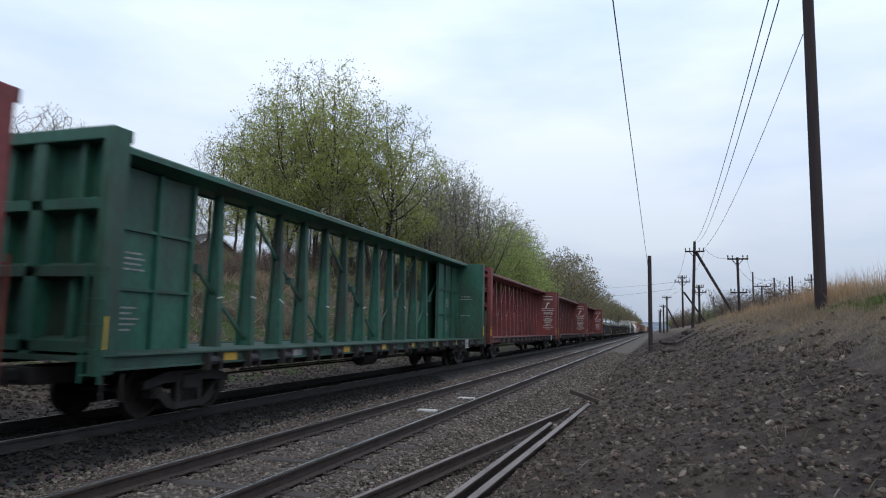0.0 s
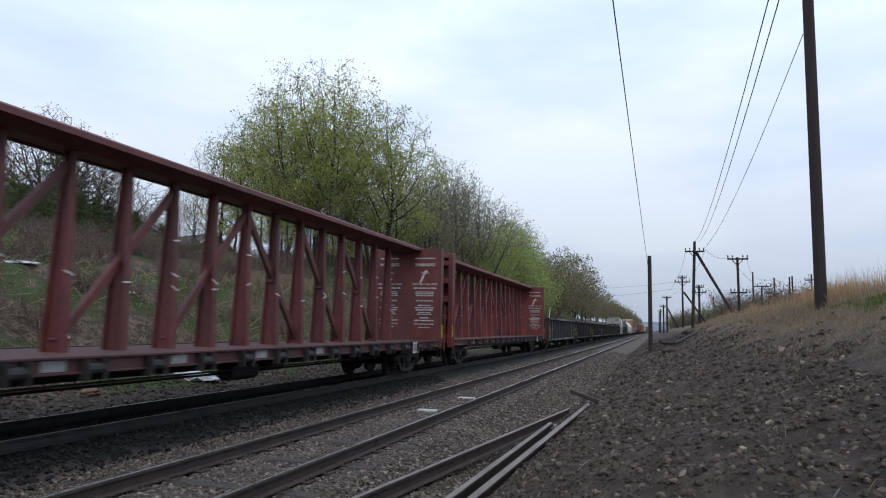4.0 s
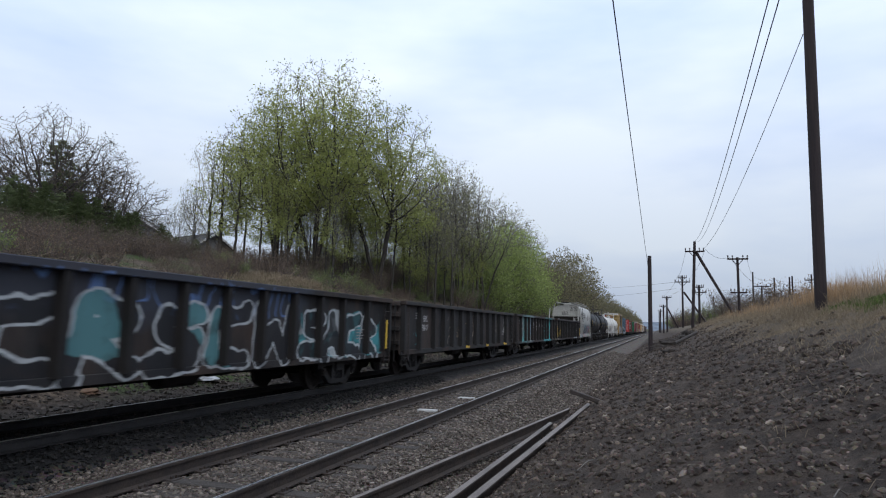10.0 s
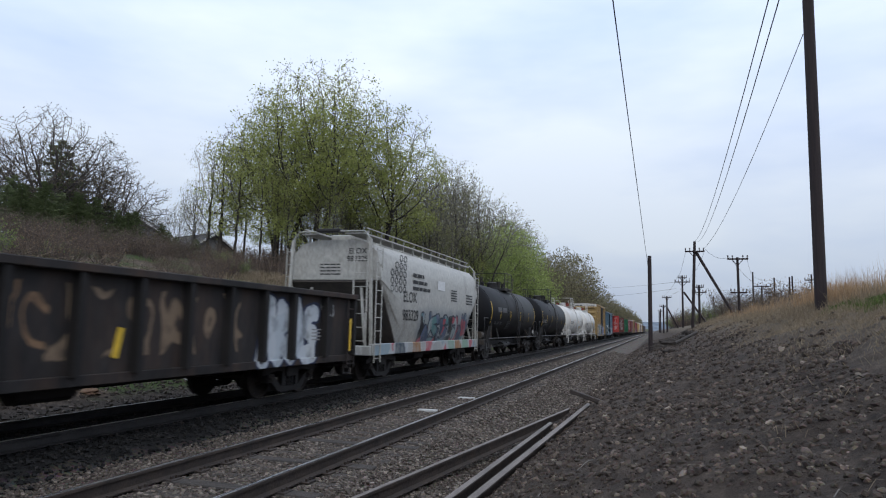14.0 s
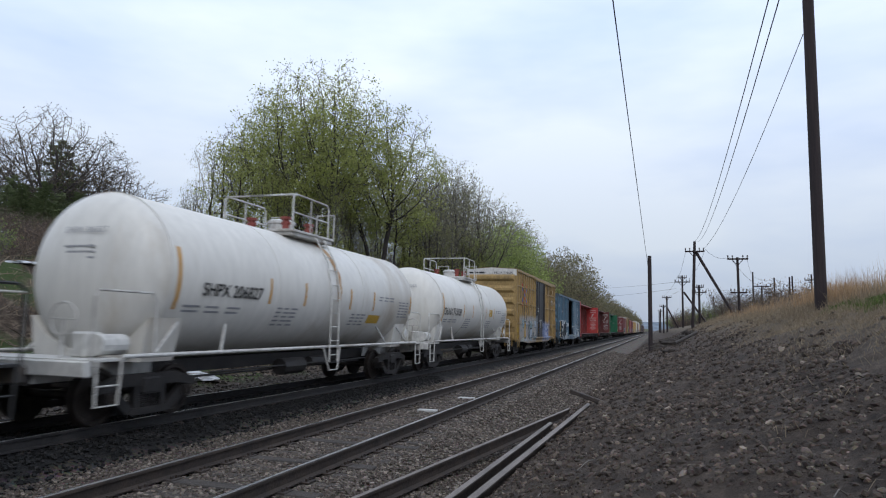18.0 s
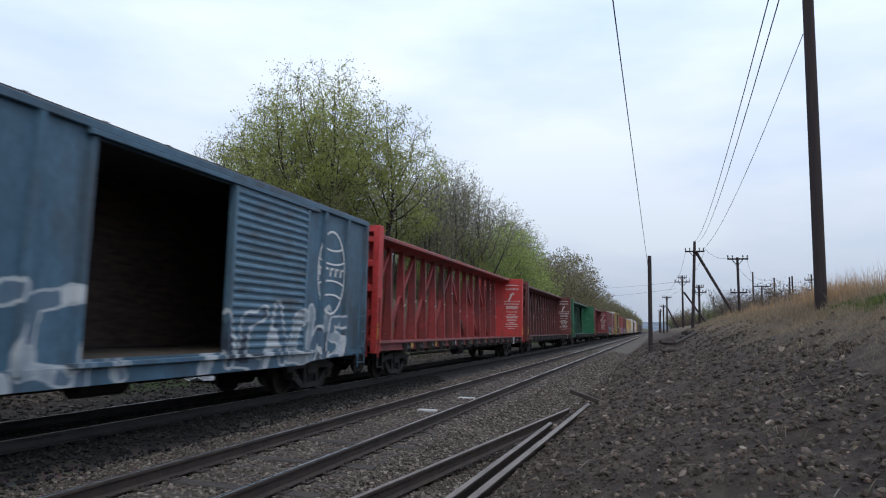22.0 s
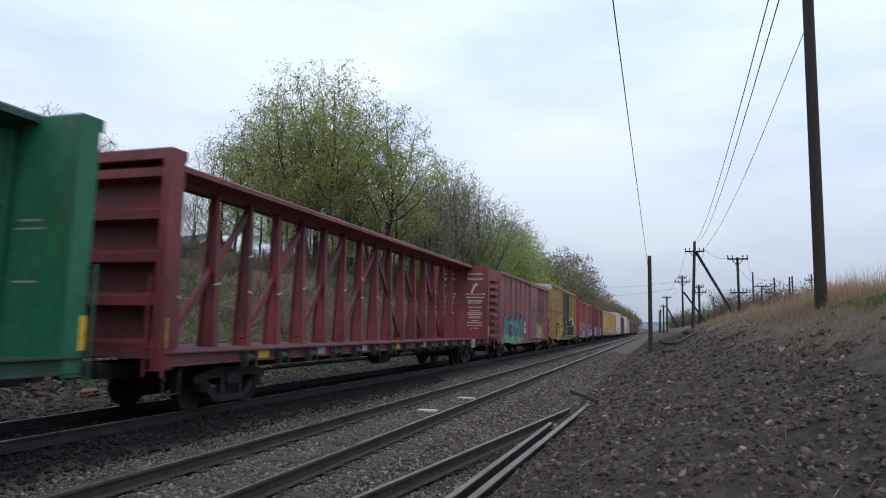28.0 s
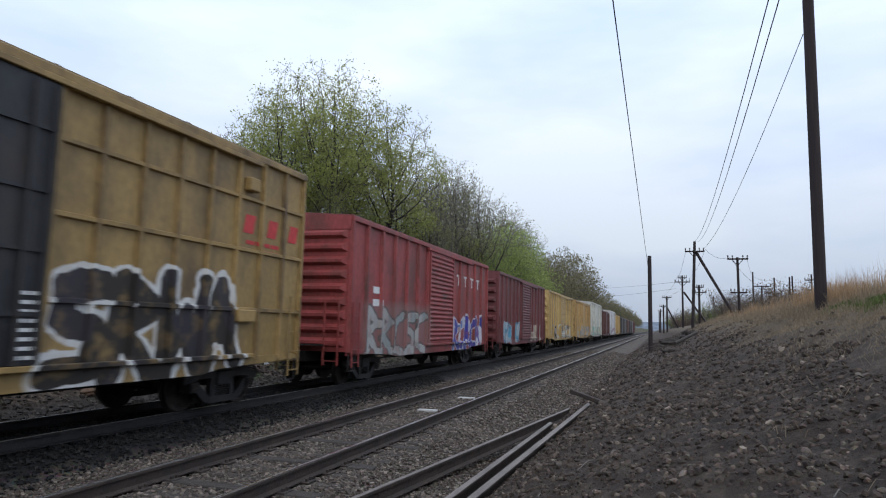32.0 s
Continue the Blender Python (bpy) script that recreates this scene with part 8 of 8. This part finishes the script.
def yellow_box(label, s0, s1, number, tags):
    car = box_car(label, s0, s1, GOLD, 5.20, (6.35, 9.6), (8, 7), True, tags, 6, (0.018, 0.018, 0.02), FASCIA, "plug")
    half = (s1 - s0) / 2
    # crossed red and blue arrows
    yc, zc = -half + 2.62, 3.74
    for sg in (1, -1):
        for u in (-1, 1):
            for mt, shift in ((M_RED_LET, 0.11), (M_BLUE_LET, -0.11)):
                q = shift * (1 if u * sg > 0 else -1)
                x = 1.506 + (0.003 if sg > 0 else 0.0)
                part("emblem", Shape().bar((x, yc + u * 0.05, zc + sg * u * 0.05 + q), (x, yc + u * 0.74, zc + sg * u * 0.52 + q), 0.004, 0.19), mt, car)
    pane = 6.35 / 9
    writing("next\nload", 0.27, M_BLACK_LET, car, side_at(-half + 1.5 * pane, 3.72))
    writing("any\nroad", 0.27, M_BLACK_LET, car, side_at(-half + 5.5 * pane, 3.72))
    for i, letters in ((3.5, "FB"), (4.5, "OX")):
        writing(letters, 0.42, M_BLACK_LET, car, side_at(-half + i * pane, 2.84), bold=0.008)
    for i, letters in ((2.5, number[0]), (3.5, number[1:3]), (4.5, number[3:5]), (5.5, number[5])):
        writing(letters, 0.42, M_BLACK_LET, car, side_at(-half + i * pane, 2.34), bold=0.008)
    face = Euler((radians(90), 0, 0)).to_matrix().to_4x4()
    writing("FBOX " + number, 0.2, M_BLACK_LET, car, Matrix.Translation((0.75, -half - 0.056, 4.93)) @ face)
    print_lines(bars([(-1.4, -0.35, 4.9, 0.1)], y=-half - 0.053, seed=4), M_BLACK_LET, car)
    # the owner's mark: three plain block shapes on a dark panel
    if number.startswith("502601"):
        part("emblem", Shape().box(1.502, 1.506, half - 2.5, half - 0.15, 3.42, 3.95), M_BLACK_LET, car)
        lm = M_WHITE
    else:
        lm = M_RED_LET
    for i in range(3):
        w = (2 * half - 9.6) / 8
        y = -half + 9.6 + (5.5 + i) * w - 0.2
        part("emblem", Shape().prism([(y, 3.5), (y + 0.34, 3.5), (y + 0.42, 3.88), (y + 0.08, 3.88)], 1.508, 1.511, "x"), lm, car, "plain block emblem")
    print_lines(bars([(half - 2.2, half - 1.0, 3.28, 0.08), (half - 1.7, half - 1.0, 3.12, 0.08)], x=1.508, seed=9), M_RED_LET, car)
    part("placard", Shape().box(1.576, 1.582, -half + 4.3, -half + 4.75, 2.5, 2.85), mat("tan_placard", (0.3, 0.18, 0.07), (0.36, 0.22, 0.09), 5, 0.6, 0.0), car)
    part("vent_box", Shape().bevel_box(1.5, 1.66, half - 2.35, half - 2.0, 4.35, 4.62, 0.02).bevel_box(1.5, 1.64, half - 2.5, half - 1.9, 1.7, 1.95, 0.02), paint("vent_box_paint", GOLD), car)
    part("corner_panel", Shape().box(1.50, 1.515, -half + 0.15, -half + 0.95, 0.95, 1.95), M_YELLOW, car, "bright yellow corner panel")
    print_lines(bars([(-half + 7.0, -half + 7.6, 3.0 - 0.1 * q, 0.05) for q in range(3)] + [(-half + 9.2, -half + 9.5, 2.0 - 0.12 * q, 0.05) for q in range(8)], x=1.6, seed=6), M_WHITE, car)
    return car


P_PALE = ((0.36, 0.40, 0.37), (0.22, 0.30, 0.33), (0.40, 0.24, 0.12), (0.30, 0.35, 0.42), (0.36, 0.24, 0.08), (0.12, 0.15, 0.16))
yellow_box("yellow box car with black doors and pale graffiti", 287.0, 302.5, "502601",
           [(-6.3, -1.4, 0.85, 2.15, P_PALE, (0.06, 0.07, 0.075), 2.0, 4.0, (0.30, 0.32, 0.34), False, 0.05), (1.6, 4.3, 0.85, 1.85, ((0.22, 0.28, 0.5), (0.3, 0.36, 0.5), (0.4, 0.42, 0.48)), (0.13, 0.16, 0.3), 1.9, 9.0, (0.20, 0.25, 0.40))])
blue = box_car("faded blue box car with an open door and bold graffiti", 304.5, 320.8, (0.045, 0.098, 0.142), 4.66, (6.6, 9.95), (6, 4), False,
               [(-7.6, -3.0, 0.85, 2.3, (INK, (0.02, 0.025, 0.03), INK), (0.58, 0.59, 0.58), 1.25, 3.0, None, False, 0.065, 4, 0.17),
                (-3.4, -0.6, 0.78, 2.1, ((0.5, 0.52, 0.52), (0.10, 0.15, 0.2), (0.34, 0.38, 0.4)), (0.42, 0.45, 0.46), 1.5, 6.0, None, False, 0.05, 3, 0.1), (1.2, 7.0, 0.78, 1.95, ((0.45, 0.48, 0.5), (0.08, 0.13, 0.18), (0.3, 0.34, 0.36), (0.03, 0.04, 0.06)), (0.5, 0.52, 0.52), 1.9, 8.0, None, False, 0.06, 6, 0.11)],
               6, (0.07, 0.135, 0.185), None, "slats", True, roof_colour=(0.05, 0.042, 0.04))
bh = (320.8 - 304.5) / 2
g = Shape()
for q in range(6):                      # a plain globe of white arcs
    rx = 0.72 * (1 - q * 0.32)
    pts = [(1.512, bh - 2.05 + rx * math.cos(t * math.pi / 12), 3.0 + 1.05 * math.sin(t * math.pi / 12)) for t in range(25)]
    if q < 1:
        for a, b in zip(pts, pts[1:]):
            g.bar(a, b, 0.006, 0.05)
for dz in (-0.7, -0.35, 0.35, 0.7):
    w = 0.72 * math.sqrt(1 - (dz / 1.05) ** 2)
    pts = [(1.512, bh - 2.05 + w * math.sin(t * math.pi / 16), 3.0 + dz - (0.14 if dz > 0 else -0.14) * math.cos(t * math.pi / 16)) for t in range(-8, 9)]
    for a, b in zip(pts, pts[1:]):
        g.bar(a, b, 0.006, 0.045)
for i in range(5):
    y = bh - 2.72 + i * 0.28
    g.box(1.509, 1.514, y, y + 0.07, 2.9, 3.12).box(1.509, 1.514, y, y + 0.2, 3.06, 3.12)
part("emblem", g, M_WHITE, blue, "plain white globe of arcs")
for a, b, z in ((1.0, 1.5, 3.48), (2.05, 2.4, 3.48), (1.0, 1.5, 3.12), (2.0, 2.75, 3.12)):
    part("lettering", Shape().box(1.503, 1.507, -bh + a, -bh + b, z, z + 0.15), M_FADED, blue)
writing("MEC", 0.32, M_WHITE, blue, side_at(-bh + 1.1, 1.78, 1.509))
writing("32136", 0.32, M_WHITE, blue, side_at(-bh + 2.55, 1.78, 1.509))
part("patch", Shape().box(1.506, 1.511, -bh + 0.35, -bh + 0.95, 3.55, 3.75), M_FADED, blue)
part("safety_stripe", Shape().box(1.59, 1.594, -bh + 0.95, -bh + 1.05, 1.0, 2.35), M_YELLOW, blue)

MAUVE = (0.165, 0.058, 0.058)
mauve = box_car("faded maroon box car with turquoise and pink graffiti", 420.55, 436.9, MAUVE, 4.70, (8.6, 11.6), (5, 4), False,
                [(-6.9, -2.3, 1.15, 2.2, ((0.04, 0.20, 0.215), (0.025, 0.12, 0.14), (0.05, 0.23, 0.24), (0.10, 0.22, 0.23)), (0.010, 0.014, 0.03), 3.4, 5.0, (0.20, 0.05, 0.105), False, 0.09, 5, 0.17),
                 (-7.6, -1.6, 0.8, 1.25, ((0.11, 0.30, 0.19), (0.10, 0.27, 0.17), (0.13, 0.33, 0.22)), (0.10, 0.28, 0.18), 1.2, 2.0), (-1.3, -0.3, 1.0, 2.1, ((0.42, 0.36, 0.34), MAUVE), MAUVE, 2.6, 9.0),
                 (3.1, 5.4, 1.0, 1.7, ((0.30, 0.32, 0.16), (0.24, 0.28, 0.14)), (0.18, 0.2, 0.12), 2.0, 6.0, (0.28, 0.26, 0.15)), (0.6, 6.4, 2.1, 3.4, (MAUVE, MAUVE), (0.03, 0.028, 0.06), 0.75, 7.0, None, True)],
                9, (0.175, 0.064, 0.063), None, "panels")
mh = (436.9 - 420.55) / 2
part("placard", Shape().box(1.508, 1.514, mh - 1.9, mh - 1.45, 1.72, 2.02), M_WHITE, mauve)
part("placard_text", bars([(mh - 1.85, mh - 1.5, 1.78 + 0.1 * q, 0.06) for q in range(2)], x=1.515), M_BLACK_LET, mauve)
writing("LR", 0.34, M_FADED, mauve, side_at(-mh + 1.65, 2.72))
writing("S", 0.3, M_FADED, mauve, side_at(-mh + 2.45, 2.72))
part("patch", Shape().box(1.501, 1.504, -mh + 0.95, -mh + 2.9, 2.45, 2.98), paint("fresh_red_patch", (0.15, 0.028, 0.026)), mauve, "fresher dark red patch behind the letters")
print_lines(bars([(-1.0, -0.5, 2.55, 0.1)], x=1.51, seed=2), M_FADED, mauve)
for y_mark in (-mh + 0.75, -mh + 5.3):
    part("safety_stripe", Shape().box(1.552, 1.557, y_mark - 0.3, y_mark + 0.3, 0.84, 1.06), M_ORANGE, mauve, "orange reflective patch")
part("safety_stripe", Shape().box(1.555, 1.56, mh - 1.3, mh - 0.85, 0.88, 1.02), M_OLD_YELLOW, mauve)

yellow_box("yellow box car with black doors and dark graffiti", 438.8, 455.2, "502056",
           [(-5.4, -0.9, 0.8, 2.1, ((0.03, 0.03, 0.03), (0.045, 0.043, 0.04), (0.02, 0.02, 0.02), (0.38, 0.30, 0.05)), (0.42, 0.34, 0.06), 2.2, 4.0, None, False, 0.05, 5, 0.21),
            (1.5, 6.0, 0.85, 2.35, (INK, INK, (0.02, 0.02, 0.03)), (0.6, 0.6, 0.58), 1.6, 3.0, None, False, 0.09, 4, 0.2)])

rust = box_car("red box car with slatted door and grey graffiti", 457.8, 473.0, (0.22, 0.038, 0.035), 4.70, (6.4, 9.3), (5, 4), False,
               [(-6.4, -1.3, 0.8, 2.1, ((0.34, 0.33, 0.31), (0.38, 0.39, 0.37), (0.26, 0.30, 0.29)), (0.09, 0.085, 0.08), 1.8, 3.0, (0.22, 0.13, 0.12), False, 0.06, 5, 0.13),
                (2.0, 6.5, 0.8, 2.0, ((0.02, 0.04, 0.22), (0.5, 0.5, 0.55), (0.03, 0.05, 0.3), (0.1, 0.2, 0.4)), (0.55, 0.56, 0.6), 2.0, 5.0, None, False, 0.06, 5, 0.13)], 9, None, None, "slats")
rh = (473.0 - 457.8) / 2
for i in range(4):
    part("lettering", Shape().box(1.502, 1.507, 2.7 + i * 1.05, 2.8 + i * 1.05, 3.4, 3.85).box(1.502, 1.507, 2.5 + i * 1.05, 3.0 + i * 1.05, 3.76, 3.85), M_WHITE, rust)
print_lines(bars([(-rh + 1.6, -rh + 2.3, 2.62, 0.2), (-rh + 1.6, -rh + 2.4, 2.25, 0.2)], x=1.506, seed=8), M_WHITE, rust)

dark_red = box_car("dark red box car with blue and pale graffiti", 475.4, 490.3, (0.12, 0.03, 0.03), 4.66, (6.2, 9.0), (5, 4), False,
                   [(-6.0, -1.5, 0.85, 2.0, ((0.10, 0.30, 0.42), (0.3, 0.36, 0.4), (0.08, 0.2, 0.3)), (0.3, 0.4, 0.45), 1.9, 2.0), (1.8, 6.0, 0.85, 1.9, ((0.42, 0.36, 0.28), (0.34, 0.3, 0.26)), (0.4, 0.36, 0.3), 1.8, 4.0)], 7, None, None, "slats")

# ---- the tail of the train, which stays far off ----
TAN, OLIVE = (0.40, 0.27, 0.10), (0.30, 0.32, 0.22)
tail = [("yellow box car with black graffiti", 492.5, 507.9, TAN, 4.66, "slats", (INK, (0.5, 0.5, 0.45), TAN)), ("tan box car with low graffiti", 510.1, 525.5, (0.38, 0.24, 0.09), 4.66, "panels", ((0.3, 0.3, 0.3), (0.2, 0.2, 0.2), TAN)),
        ("tall pale box car with green graffiti", 527.7, 543.4, (0.48, 0.48, 0.42), 5.2, "panels", ((0.10, 0.35, 0.28), (0.2, 0.4, 0.34), OLIVE)), ("brown box car with slatted door", 545.6, 560.8, (0.09, 0.035, 0.03), 4.6, "slats", None),
        ("white box car with blue graffiti", 563.0, 578.4, (0.5, 0.5, 0.5), 5.1, "panels", ((0.10, 0.16, 0.4), (0.3, 0.06, 0.06), (0.5, 0.5, 0.5))), ("yellow box car with plain doors", 580.6, 596.0, TAN, 4.7, "panels", None),
        ("dark grey box car with slatted door", 598.2, 613.6, (0.05, 0.05, 0.05), 4.6, "slats", None), ("grey box car with plain doors", 615.8, 631.2, (0.09, 0.09, 0.09), 4.6, "panels", None),
        ("brown box car with plain doors", 633.4, 648.8, (0.10, 0.05, 0.04), 4.6, "panels", None), ("dark box car with plain doors", 651.0, 666.4, (0.05, 0.05, 0.055), 4.6, "panels", None),
        ("grey box car with slatted door", 668.6, 684.0, (0.12, 0.12, 0.12), 4.6, "slats", None), ("dark red box car with plain doors", 686.2, 701.6, (0.12, 0.03, 0.03), 4.6, "panels", None)]
for name, s0, s1, c, top, style, tag in tail:
    box_car(name, s0, s1, c, top, (6.2, 9.2), (4, 4), False, [(-6.5, 6.5, 0.85, 2.0, tag, (0.3, 0.3, 0.3), 1.8, s0 % 7)] if tag else (), 6, None, FASCIA if top > 5 else None, style, far=True)


def motions():
    for car, s in CARS:
        walk(car, [(0.0, pose(FAR_X, s, 0)), (SECONDS, pose(FAR_X, s - SPEED * SECONDS, 0))])
        for truck in [o for o in car.children if o.name.startswith("truck")]:
            for w in [o for o in truck.children if o.name.startswith("wheelset")]:
                y = w.location.y
                at = s + truck.location.y + y
                # the wheels are keyed to turn while their car is near enough for it to show
                f0 = max(0, int(FPS * (at - 48.0) / SPEED))
                f1 = min(int(FPS * SECONDS), int(FPS * (at - 1.0) / SPEED))
                rows = [(f / FPS, pose(0, y, WHEEL_R, math.degrees((f - f0) / FPS * SPEED / WHEEL_R) % 360, 0, 0)) for f in range(f0, f1 + 1)]
                if len(rows) < 2:
                    rows = [(0.0, pose(0, y, WHEEL_R)), (SECONDS, pose(0, y, WHEEL_R))]
                if rows[0][0] > 0:
                    rows.insert(0, (0.0, rows[0][1]))
                if rows[-1][0] < SECONDS:
                    rows.append((SECONDS, rows[-1][1]))
                walk(w, rows)


motions()
